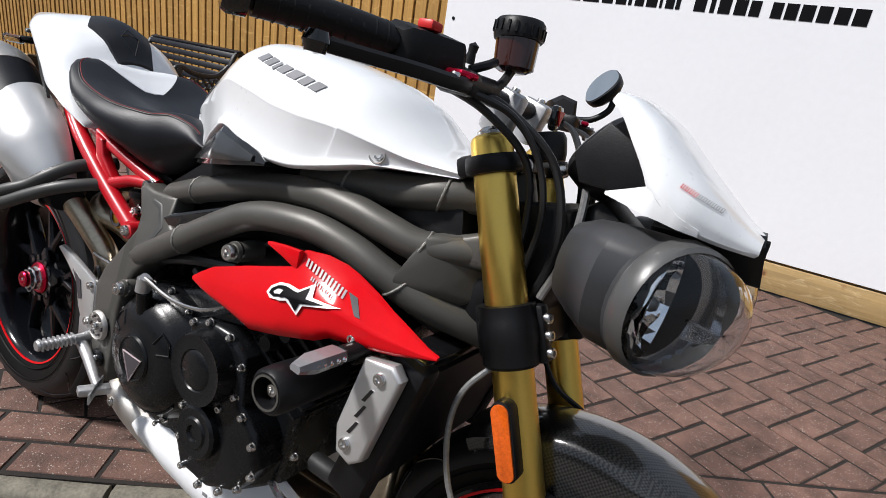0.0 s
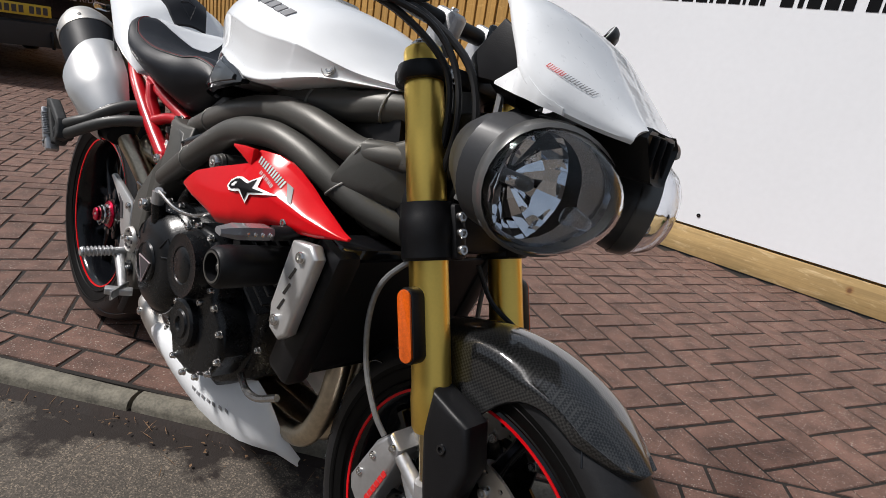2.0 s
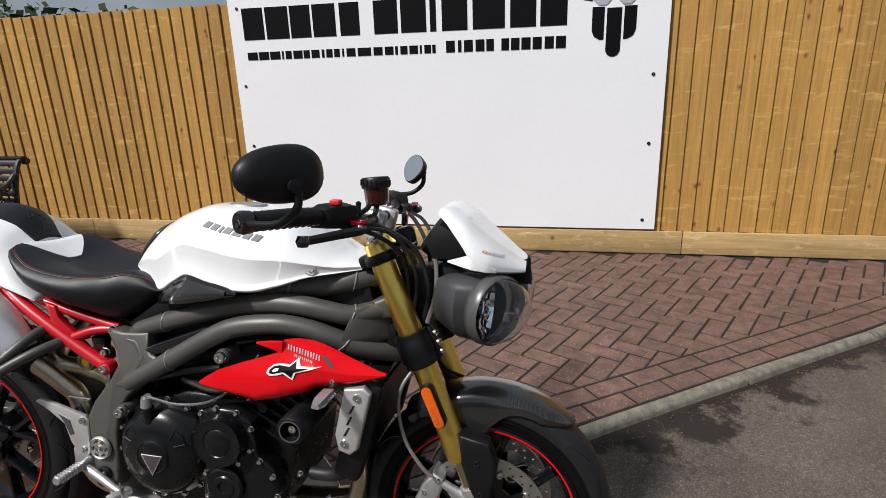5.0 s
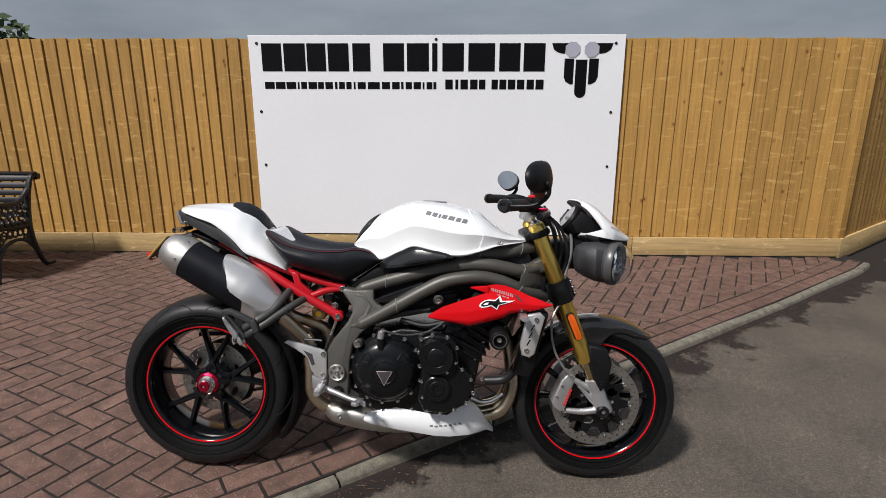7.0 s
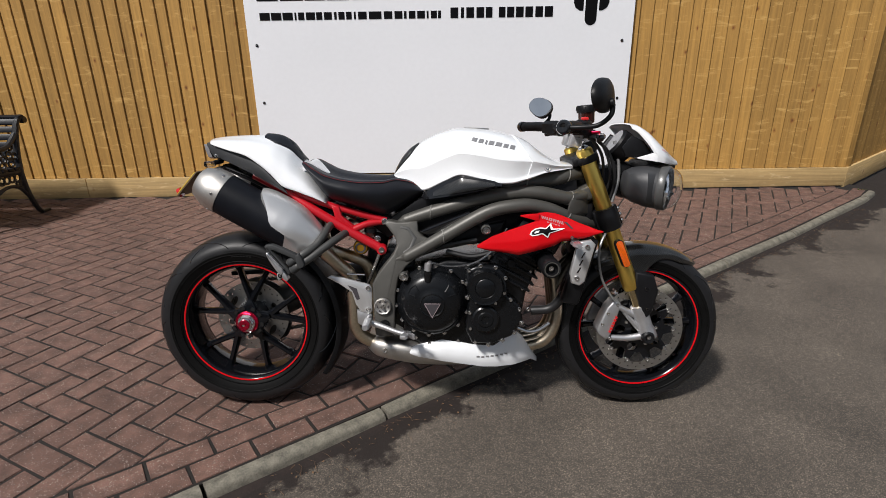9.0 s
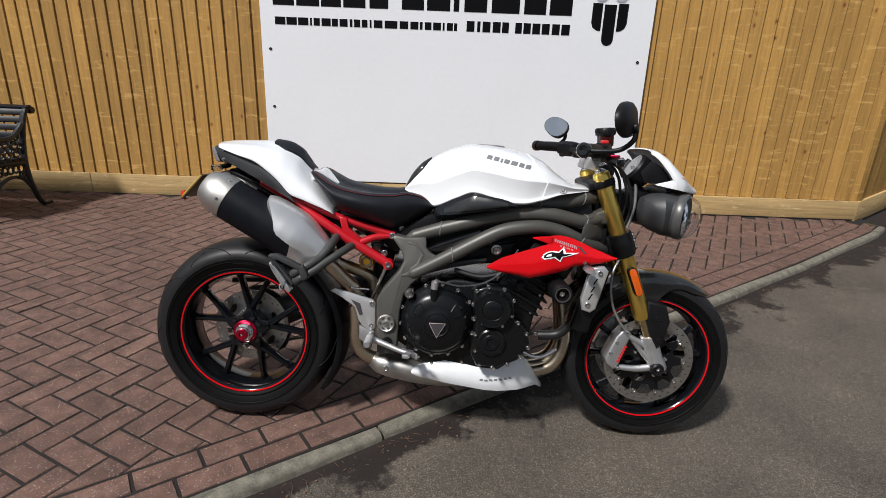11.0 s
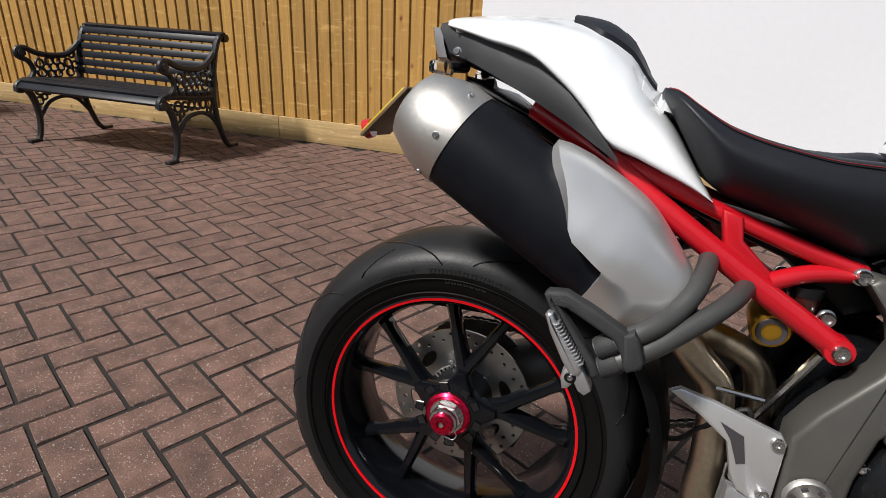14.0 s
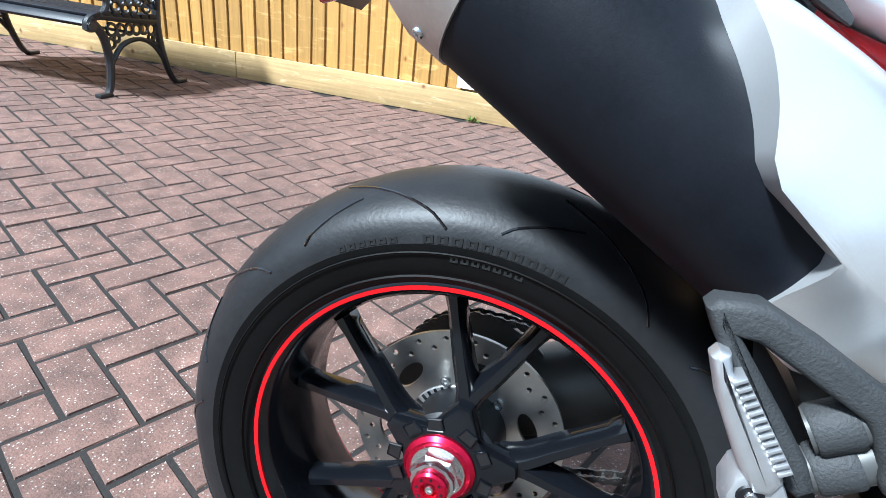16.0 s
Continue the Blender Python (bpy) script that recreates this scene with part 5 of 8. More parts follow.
for k in range(25):
    a = radians(-34 + 84 * k / 24)
    flare = 0.006 * math.sin(math.pi * k / 24)
    sect = [(y, r_ + flare * (1 - abs(y) / 0.1)) for y, r_ in ((-0.096, 0.326), (-0.088, 0.338), (-0.055, 0.346), (0.0, 0.349), (0.055, 0.346), (0.088, 0.338), (0.096, 0.326))]
    sect += [(y, r_ - 0.004) for y, r_ in reversed(sect)]
    rows_.append([REAR + Vector((r_ * math.cos(a), y, r_ * math.sin(a))) for y, r_ in sect])
part("hugger", loft(rows_), M_BLACK, bike, "black plastic inner mudguard over the rear tyre")

# ---- forks ----
FK0, FK1 = Vector((1.150, 0, 0.940)), Vector((1.406, 0, 0.330))
fd = (FK1 - FK0).normalized()
FL = (FK1 - FK0).length


def on_fork(s, y):
    return FK0 + fd * s + Vector((0, y, 0))


for s in (-1, 1):
    y = 0.090 * s
    o = on_fork(0, y)
    leg = part("fork_leg", lathe([(0.0, 0.0), (0.020, 0.0), (0.0255, 0.004), (0.0272, 0.010), (0.0272, 0.115), (0.0278, 0.119), (0.0278, 0.210), (0.0272, 0.214), (0.0272, 0.455), (0.0290, 0.475), (0.0290, 0.512), (0.026, 0.520), (0.019, 0.521), (0.019, FL)], o, fd, 36), M_GOLD, bike, "gold anodised upside-down fork leg")
    part("slider", lathe([(0.0195, 0.522), (0.0195, FL - 0.015)], o, fd, 28), M_SLIDER, leg, "bronze-coated slider")
    part("fork_cap", lathe([(0.0, -0.010), (0.010, -0.010), (0.018, -0.004), (0.018, 0.001), (0.0, 0.001)], o, fd, 12), M_STEEL, leg)
    part("top_clamp", lathe([(0.027, 0.026), (0.035, 0.027), (0.0365, 0.032), (0.0365, 0.045), (0.034, 0.049), (0.027, 0.050)], o, fd, 36), M_BLACK, bike, "black top yoke clamp")
    part("lower_clamp", lathe([(0.027, 0.213), (0.0365, 0.214), (0.0372, 0.232), (0.0388, 0.236), (0.0388, 0.262), (0.0372, 0.268), (0.0372, 0.288), (0.034, 0.292), (0.027, 0.292)], o, fd, 36), M_BLACK, bike, "black lower yoke clamp")
    foot = part("axle_clamp", lathe([(0.020, 0.585), (0.027, 0.588), (0.028, 0.62), (0.026, FL + 0.012), (0.030, FL + 0.025), (0.030, FL + 0.055), (0.0, FL + 0.06)], o, fd, 24), M_ALLOY, leg, "cast alloy axle clamp")
    for arm_path, rr in (([(1.392, y, 0.352), (1.350, y, 0.372), (1.312, y, 0.392)], (0.013, 0.010)), ([(1.405, y, 0.285), (1.350, y, 0.276), (1.290, y, 0.278)], (0.014, 0.010)), ([(1.402, y, 0.300), (1.375, y, 0.325), (1.330, y, 0.375)], (0.010, 0.008))):
        part("clamp_arm", tube(arm_path, rr, 10), M_ALLOY, leg)
    part("axle_cap", lathe([(0.0, 0.018 * s), (0.022, 0.018 * s), (0.022, 0.032 * s), (0.017, 0.038 * s), (0.010, 0.036 * s), (0.010, 0.028 * s), (0.0, 0.028 * s)], (1.414, y, 0.288), (0, 1, 0), 28), M_BLACK, leg, "black axle end plug")
    bolt(leg, 1.414, y + 0.030 * s, 0.288, 0.007, (0, s, 0))
    # four-piston caliper behind the leg
    cal = part("brake_caliper", prism([(1.243, 0.292), (1.236, 0.312), (1.268, 0.392), (1.292, 0.420), (1.316, 0.405), (1.312, 0.380), (1.287, 0.290), (1.272, 0.270)], y - 0.012 if s < 0 else y - 0.050, y + 0.050 if s < 0 else y + 0.012, 0.008, 3), M_ALLOY, bike, "silver radial brake caliper")
    for k in range(6):
        q = k / 6
        cx, cz = 1.277 + 0.023 * q, 0.302 + 0.063 * q
        part("caliper_mark", prism([(cx, cz), (cx + 0.008, cz - 0.003), (cx + 0.0105, cz + 0.0045), (cx + 0.0025, cz + 0.0075)], y + s * 0.0125 - 0.001, y + s * 0.0125 + 0.001, 0), M_RED_MARK, cal, "red mark")
    for x, z in ((1.303, 0.402), (1.285, 0.277), (1.255, 0.330), (1.272, 0.370)):
        bolt(cal, x, y + s * 0.012, z, 0.006, (0, s, 0))

# pinch bolts inside the right and left lower clamps, and at the top yoke
lower_yoke = part("lower_yoke", box(on_fork(0.252, 0) + Vector((-0.01, 0, 0)), (0.07, 0.20, 0.070), Matrix.Rotation(radians(-23.3), 4, "Y"), bev=0.008), M_BLACK, bike, "black lower yoke")
top_yoke = part("top_yoke", box(on_fork(0.040, 0) + Vector((-0.015, 0, 0)), (0.075, 0.20, 0.028), Matrix.Rotation(radians(-23.3), 4, "Y"), bev=0.008), M_BLACK, bike, "black top yoke")
for s in (-1, 1):
    part("clamp_tab", box(on_fork(0.252, s * 0.073) + Vector((0.030, 0, 0.010)), (0.028, 0.024, 0.075), Matrix.Rotation(radians(-23.3), 4, "Y"), bev=0.006), M_BLACK, lower_yoke)
    for k in range(3):
        p = on_fork(0.230 + 0.022 * k, s * 0.076) + Vector((0.047, 0, 0.014))
        bolt(lower_yoke, p.x, p.y, p.z, 0.0072, (0.9, -0.2 * -s, 0.35))
    p = on_fork(0.040, s * 0.070) + Vector((0.034, 0, 0.012))
    bolt(top_yoke, p.x, p.y, p.z, 0.0085, (0.8, 0.4 * s, 0.4))

# amber reflectors
for s in (-1, 1):
    o = on_fork(0.376, s * 0.131)
    rot = Matrix.Rotation(radians(23.3), 4, "Y")
    refl = part("reflector_base", prism([(0.0145 * math.cos(a), (0.036 if math.sin(a) >= 0 else -0.036) + 0.0145 * math.sin(a)) for a in (2 * math.pi * k / 20 for k in range(20))], -0.006 if s < 0 else -0.018, 0.018 if s < 0 else 0.006, 0.003), M_BLACK, bike, "black reflector holder")
    part("reflector", prism([(0.0118 * math.cos(a), (0.036 if math.sin(a) >= 0 else -0.036) + 0.0118 * math.sin(a)) for a in (2 * math.pi * k / 20 for k in range(20))], -0.009 if s < 0 else 0.008, -0.005 if s < 0 else 0.011, 0.0012), M_ORANGE, refl, "amber reflector")
    refl.matrix_basis = Matrix.Translation(o) @ Matrix.Rotation(radians(-23.3), 4, "Y")

# ---- front mudguard ----
rows_ = []
R0 = 0.312
for k in range(29):
    t = k / 28
    a = radians(50 + 78 * t)
    d = Vector((math.cos(a), 0, math.sin(a)))
    tip = min(1.0, t / 0.18) ** 0.6
    w = 0.066 * tip + 0.018 * (1 - tip)
    skirt = 0.032 + 0.085 * math.exp(-((t - 0.60) / 0.17) ** 2)
    skirt *= 0.35 + 0.65 * tip
    sec = [(w * 1.02, -skirt), (w * 1.0, -skirt * 0.55), (w * 0.93, -0.020 * tip), (w * 0.70, -0.007), (w * 0.36, -0.0015), (0.0, 0.001)]
    half = smooth_path([(q[0], q[1], 0) for q in sec], 3)
    out = [FRONT + d * (R0 + p.y) + Vector((0, -p.x, 0)) for p in half] + [FRONT + d * (R0 + p.y) + Vector((0, p.x, 0)) for p in reversed(half[:-1])]
    inn = [FRONT + d * (R0 + p.y - 0.0035) + Vector((0, p.x * 0.96, 0)) for p in half] + [FRONT + d * (R0 + p.y - 0.0035) + Vector((0, -p.x * 0.96, 0)) for p in reversed(half[:-1])]
    rows_.append(out + inn)
part("front_mudguard", loft(rows_), M_CARBON, bike, "lacquered carbon-fibre front mudguard")
for s in (-1, 1):
    pl = [(1.350, 0.528), (1.418, 0.512), (1.437, 0.458), (1.424, 0.385), (1.400, 0.352), (1.380, 0.385), (1.352, 0.470)]
    br = part("mudguard_bracket", prism(pl, s * 0.118, s * 0.068, 0.010, 3), M_BLACK, bike, "satin black plastic fork guard")
    bolt(br, 1.392, s * 0.117, 0.466, 0.0075, (0, s, 0), M_GLOSS)
    bolt(br, 1.402, s * 0.117, 0.392, 0.0075, (0, s, 0), M_GLOSS)

# ---- tank ----
TANK = [(0.522, 0.840, 0.850, 0.050), (0.545, 0.830, 0.888, 0.066), (0.58, 0.814, 0.927, 0.084), (0.616, 0.797, 0.955, 0.104), (0.69, 0.830, 0.990, 0.147), (0.744, 0.853, 1.003, 0.170), (0.80, 0.843, 1.002, 0.183), (0.872, 0.828, 0.993, 0.1875), (0.90, 0.829, 0.986, 0.1862),
        (0.96, 0.843, 0.964, 0.1727), (1.02, 0.862, 0.922, 0.1474), (1.07, 0.869, 0.896, 0.1183), (1.120, 0.875, 0.886, 0.0873)]
SECTION = [(0.955, 0.0), (0.990, 0.030), (0.982, 0.07), (0.966, 0.13), (0.971, 0.28), (0.993, 0.44), (0.997, 0.475), (0.980, 0.52), (0.925, 0.62), (0.79, 0.78), (0.56, 0.92), (0.28, 0.985), (0.0, 1.0)]
tank = part("fuel_tank", body_loft(TANK, SECTION, 46, 0.0, TANK[0][0], 1.06), M_WHITE, bike, "pearl white sculpted fuel tank", sharp=50)


def tank_cover():
    """The front cover: its rear edge leans forward to the crease and sweeps back above it."""
    half = smooth_path([(p[0], p[1], 0) for p in SECTION], 4)
    rings = []
    for k in range(23):
        ring = []
        u = max(0, k - 1) / 21
        for p in half:
            seam = 0.956 + 0.016 * min(1.0, p.y / 0.48) - 0.052 * max(0.0, (p.y - 0.48) / 0.52)
            x = seam + (TANK[-1][0] - seam) * u
            zb, zt, w = smooth_rows(TANK, x)
            g = -0.004 if k == 0 else 0.0032
            ring.append(Vector((x, -(w + g) * p.x, zb + (zt - zb) * p.y + g * p.y)))
        rings.append(ring + [Vector((p.x, -p.y, p.z)) for p in reversed(ring) if abs(p.y) > 1e-6])
    return loft(rings)


part("tank_front_cover", tank_cover(), M_WHITE, tank, "white tank front cover", sharp=50)
bolt(tank, 1.024, -0.1405, 0.879, 0.0072, (0.3, -0.95, 0.15))
part("bolt_cup", lathe([(0.0105, -0.004), (0.0118, 0.0), (0.0110, 0.0008), (0.008, -0.003)], (1.024, -0.1445, 0.879), (0.3, -0.95, 0.15), 24), M_INOX, tank)
cap = part("filler_cap", lathe([(0.0, 0.0), (0.044, 0.0), (0.046, 0.004), (0.042, 0.008), (0.020, 0.0085), (0.0, 0.007)], (0.80, 0, 0.9950), (0.02, 0, 1), 36), M_INOX, tank, "brushed metal filler cap")
part("tank_pad", body_loft([(0.525, 0.845, 0.861, 0.045), (0.545, 0.87, 0.898, 0.055), (0.575, 0.90, 0.933, 0.055), (0.605, 0.93, 0.953, 0.03)], [(1.0, 0.0), (1.0, 0.5), (0.7, 0.95), (0.0, 1.0)], 10), M_CARBON_SMALL, bike, "black tank pad")


def on_tank(x, q):
    """A point on the right of the tank's skin at x, q of the way up the section, and its normal."""
    half = smooth_path([(p[0], p[1], 0) for p in SECTION], 4)
    zb, zt, w = smooth_rows(TANK, x)
    i = min(len(half) - 2, int(q * (len(half) - 1)))
    f = q * (len(half) - 1) - i
    p = half[i] + (half[i + 1] - half[i]) * f
    return Vector((x, -w * p.x, zb + (zt - zb) * p.y))


# name on the tank as a row of raised plain bars
def tank_at(x, z):
    """The skin's point at a height."""
    lo, hi = 0.12, 0.95
    for _ in range(24):
        q = (lo + hi) / 2
        if on_tank(x, q).z < z:
            lo = q
        else:
            hi = q
    return on_tank(x, (lo + hi) / 2)


x = 0.776
for w in (0.0150, 0.0145, 0.0050, 0.0155, 0.0190, 0.0145, 0.0150):
    zz = 0.962 - 0.185 * (x - 0.776)
    for s in (-1, 1):
        a, b = tank_at(x, zz), tank_at(x + w, zz - 0.003)
        c, d = tank_at(x + w + 0.006, zz + 0.0075), tank_at(x + 0.006, zz + 0.0105)
        n = (b - a).cross(d - a).normalized()
        if n.y > 0:
            n = -n
        bm = bmesh.new()
        lo = [bm.verts.new(Vector((p.x, p.y, p.z)) + n * 0.0004) for p in (a, b, c, d)]
        hi = [bm.verts.new(p + n * 0.0022) for p in (a, b, c, d)]
        bm.faces.new(hi)
        for i in range(4):
            bm.faces.new((lo[i], lo[(i + 1) % 4], hi[(i + 1) % 4], hi[i]))
        if s > 0:
            mirrored(bm)
        part("badge_bar", bm, M_TANK_MARK, tank)
    x += w + 0.0062

# carbon infill under the tank
for s in (-1, 1):
    bm = panel([(0.622, 0.768, 0.788, -0.112, -0.106), (0.65, 0.775, 0.809, -0.135, -0.120), (0.69, 0.783, 0.832, -0.158, -0.142), (0.744, 0.794, 0.858, -0.178, -0.164), (0.80, 0.806, 0.849, -0.188, -0.180), (0.85, 0.818, 0.839, -0.192, -0.188), (0.874, 0.823, 0.829, -0.192, -0.191)], 0.014, 0.004, 8, 28)
    if s > 0:
        mirrored(bm)
    infill = part("side_infill", bm, M_GLOSS, bike, "dark side panel with a carbon insert")
    bm = panel([(0.655, 0.784, 0.798, -0.143, -0.132), (0.70, 0.793, 0.825, -0.1655, -0.154), (0.744, 0.802, 0.846, -0.1805, -0.170), (0.80, 0.813, 0.840, -0.191, -0.185), (0.85, 0.823, 0.832, -0.1955, -0.193)], 0.004, 0.005, 6, 18)
    if s > 0:
        mirrored(bm)
    part("carbon_insert", bm, M_CARBON_SMALL, infill, "carbon-fibre insert")
for s in (-1, 1):
    part("frame_cover", prism([(0.514, 0.704), (0.612, 0.772), (0.76, 0.800), (0.869, 0.824), (0.869, 0.812), (0.65, 0.733), (0.53, 0.684)], s * 0.088, s * 0.060, 0.004), M_BLACK, bike, "black cover over the frame rail")
part("tank_under", prism([(0.58, 0.70), (0.62, 0.775), (0.80, 0.82), (1.05, 0.865), (1.13, 0.87), (1.16, 0.74), (1.05, 0.66), (0.90, 0.62), (0.66, 0.60), (0.58, 0.62)], -0.085, 0.085, 0.01), M_BLACK, bike, "black airbox under the tank")

# ---- seat, tail ----
SEAT = [(0.224, 0.872, 0.888, 0.108), (0.236, 0.860, 0.886, 0.135), (0.262, 0.826, 0.872, 0.158), (0.31, 0.769, 0.849, 0.172), (0.37, 0.749, 0.836, 0.1740), (0.43, 0.731, 0.830, 0.1656), (0.49, 0.713, 0.831, 0.146), (0.53, 0.727, 0.838, 0.1306), (0.575, 0.755, 0.830, 0.1178), (0.624, 0.789, 0.800, 0.1086)]
SEAT_SEC = [(0.58, 0.0), (0.66, 0.04), (0.84, 0.22), (0.96, 0.47), (0.985, 0.70), (0.89, 0.93), (0.76, 1.0), (0.50, 0.965), (0.25, 0.85), (0.0, 0.80)]
seat = part("seat", body_loft(SEAT, SEAT_SEC, 30), M_LEATHER, bike, "black vinyl rider seat with red stitching")
for s in (-1, 1):
    line = []
    for k in range(25):
        x = 0.228 + 0.372 * (k / 24) ** 1.15
        zb, zt, w = smooth_rows(SEAT, x)
        line.append((x, s * (w * 0.872), zb + (zt - zb) * 0.953 + 0.0006))
    part("stitching", tube(line, 0.0007, 5, 2), M_STITCH, seat, "red stitching")
    part("seam", tube([(p[0], p[1] * 1.022, p[2] - 0.0022) for p in line], 0.0014, 5, 2), M_BLACK, seat)
TAIL = [(-0.098, 0.945, 0.958, 0.040), (-0.085, 0.940, 0.961, 0.066), (-0.06, 0.934, 0.965, 0.086), (-0.015, 0.922, 0.969, 0.110), (0.045, 0.908, 0.972, 0.1368), (0.098, 0.875, 0.971, 0.1467), (0.130, 0.848, 0.967, 0.1503), (0.172, 0.807, 0.944, 0.1539), (0.205, 0.797, 0.900, 0.1557), (0.235, 0.786, 0.868, 0.1557), (0.27, 0.773, 0.818, 0.1512), (0.304, 0.757, 0.764, 0.1395)]
TAIL_SEC = [(0.90, 0.0), (1.0, 0.05), (0.985, 0.27), (0.90, 0.50), (0.68, 0.70), (0.45, 0.815), (0.24, 0.93), (0.10, 0.985), (0.0, 1.0)]
tail = part("tail_cowl", body_loft(TAIL, TAIL_SEC, 40), M_WHITE, bike, "pearl white pillion seat cowl", sharp=50)
def cowl_top(x, y):
    return top_of(TAIL, TAIL_SEC, x, y)


def seat_or_cowl(x, y):
    return max(cowl_top(x, y), top_of(SEAT, SEAT_SEC, x, y)) if x > 0.228 else cowl_top(x, y)


xs = [0.088 + 0.127 * k / 16 for k in range(17)]
ws = [0.040 + 0.024 * min(1.0, k / 5) - 0.026 * max(0.0, (k - 6) / 10) for k in range(17)]
pad = part("cowl_pad", patch(xs, ws, cowl_top, 0.007), M_LEATHER, tail, "black cowl pad")
for s in (-1, 1):
    part("pad_mark", tube([(x, s * y, cowl_top(x, y) + 0.0073) for x, y in ((0.160, 0.0), (0.168, 0.009), (0.176, 0.019), (0.190, 0.010), (0.203, 0.0))], 0.0008, 4, 1), M_GLOSS, pad)
    part("pad_mark", tube([(x, s * y, cowl_top(x, y) + 0.0073) for x, y in ((0.173, 0.0), (0.175, 0.009), (0.176, 0.019))], 0.0008, 4, 1), M_GLOSS, pad)
xs = [0.196 + 0.096 * k / 18 for k in range(19)]
ws = [0.100 - 0.014 * min(1.0, k / 6) - 0.066 * max(0.0, (k - 6) / 12) ** 1.5 for k in range(19)]
part("cowl_tongue", patch(xs, ws, seat_or_cowl, 0.0014, 0.03), M_WHITE, tail, sharp=50)
under = part("undertail", body_loft([(-0.100, 0.900, 0.938, 0.040), (-0.070, 0.893, 0.940, 0.062), (-0.02, 0.880, 0.925, 0.085), (0.05, 0.855, 0.890, 0.105), (0.11, 0.826, 0.852, 0.120), (0.17, 0.790, 0.800, 0.130)], [(0.8, 0.0), (0.97, 0.12), (1.0, 0.6), (0.9, 1.0), (0.0, 1.0)], 24), M_BLACK, bike, "black undertail body")
for s in (-1, 1):
    bm = panel([(-0.104, 0.938, 0.946, -0.052, -0.046), (-0.081, 0.905, 0.949, -0.066, -0.058), (-0.034, 0.891, 0.941, -0.092, -0.082), (0.010, 0.874, 0.922, -0.110, -0.104), (0.064, 0.851, 0.899, -0.126, -0.124), (0.109, 0.830, 0.866, -0.140, -0.140), (0.150, 0.808, 0.828, -0.150, -0.151), (0.184, 0.789, 0.793, -0.155, -0.156)], 0.006, 0.004, 8, 26)
    if s > 0:
        mirrored(bm)
    part("side_panel", bm, M_UNDER, under, "dark grey tail side panel")
    part("panel_mark", box((-0.062, s * 0.0725, 0.937), (0.020, 0.0016, 0.010), Matrix.Rotation(s * radians(-26), 4, "Z"), bev=0), M_TANK_MARK, under)
part("tail_light", loft([[Vector((x, y * w, z)) for y, x, z in ((-1, x0 + 0.020, 0.898), (-1, x0 + 0.012, 0.918), (-0.9, x0 + 0.006, 0.940), (0.9, x0 + 0.006, 0.940), (1, x0 + 0.012, 0.918), (1, x0 + 0.020, 0.898), (0.6, x0 + 0.022, 0.892), (-0.6, x0 + 0.022, 0.892))] for x0, w in ((-0.128, 0.036), (-0.124, 0.044), (-0.108, 0.052))]), M_TAIL_CLEAR, under, "smoked tail light")
part("under_seat_tray", prism([(-0.05, 0.875), (0.14, 0.80), (0.30, 0.745), (0.50, 0.71), (0.56, 0.66), (0.50, 0.63), (0.42, 0.69), (0.28, 0.735), (0.10, 0.79), (-0.05, 0.86)], -0.075, 0.075, 0.008), M_BLACK, bike, "black undertray")
# plate holder and rear indicators
holder = part("plate_holder", tube([(-0.02, 0, 0.865), (-0.10, 0, 0.845), (-0.16, 0, 0.82)], 0.014, 8), M_BLACK, bike, "black plate holder")
pm = Matrix.Translation((-0.183, 0.0, 0.808)) @ Matrix.Rotation(radians(41), 4, "Y")
bm = box((-0.003, 0, 0), (0.003, 0.105, 0.098), bev=0.001)
bmesh.ops.transform(bm, matrix=pm, verts=bm.verts)
part("number_plate", bm, M_YELLOW, holder, "yellow number plate")
bm = box((0.002, 0, 0), (0.005, 0.115, 0.110), bev=0.001)
bmesh.ops.transform(bm, matrix=pm, verts=bm.verts)
part("plate_backing", bm, M_PLATE_BACK, holder, "worn brown plate backing")
part("rear_reflector", lathe([(0.0, -0.006), (0.016, -0.006), (0.016, 0.006), (0.0, 0.006)], (-0.216, -0.03, 0.776), (-0.8, 0, -0.3), 16), M_TAIL, holder, "red reflector")
for s in (-1, 1):
    ind = part("rear_indicator", tube([(-0.055, s * 0.06, 0.886), (-0.060, s * 0.095, 0.884), (-0.066, s * 0.108, 0.882)], 0.008, 8), M_BLACK, bike, "black rear indicator")
    part("lens", box((-0.072, s * 0.118, 0.880), (0.03, 0.036, 0.018), bev=0.006), M_LENS_IND, ind)
    bolt(ind, -0.06, s * 0.098, 0.905, 0.005, (0, s, 0))

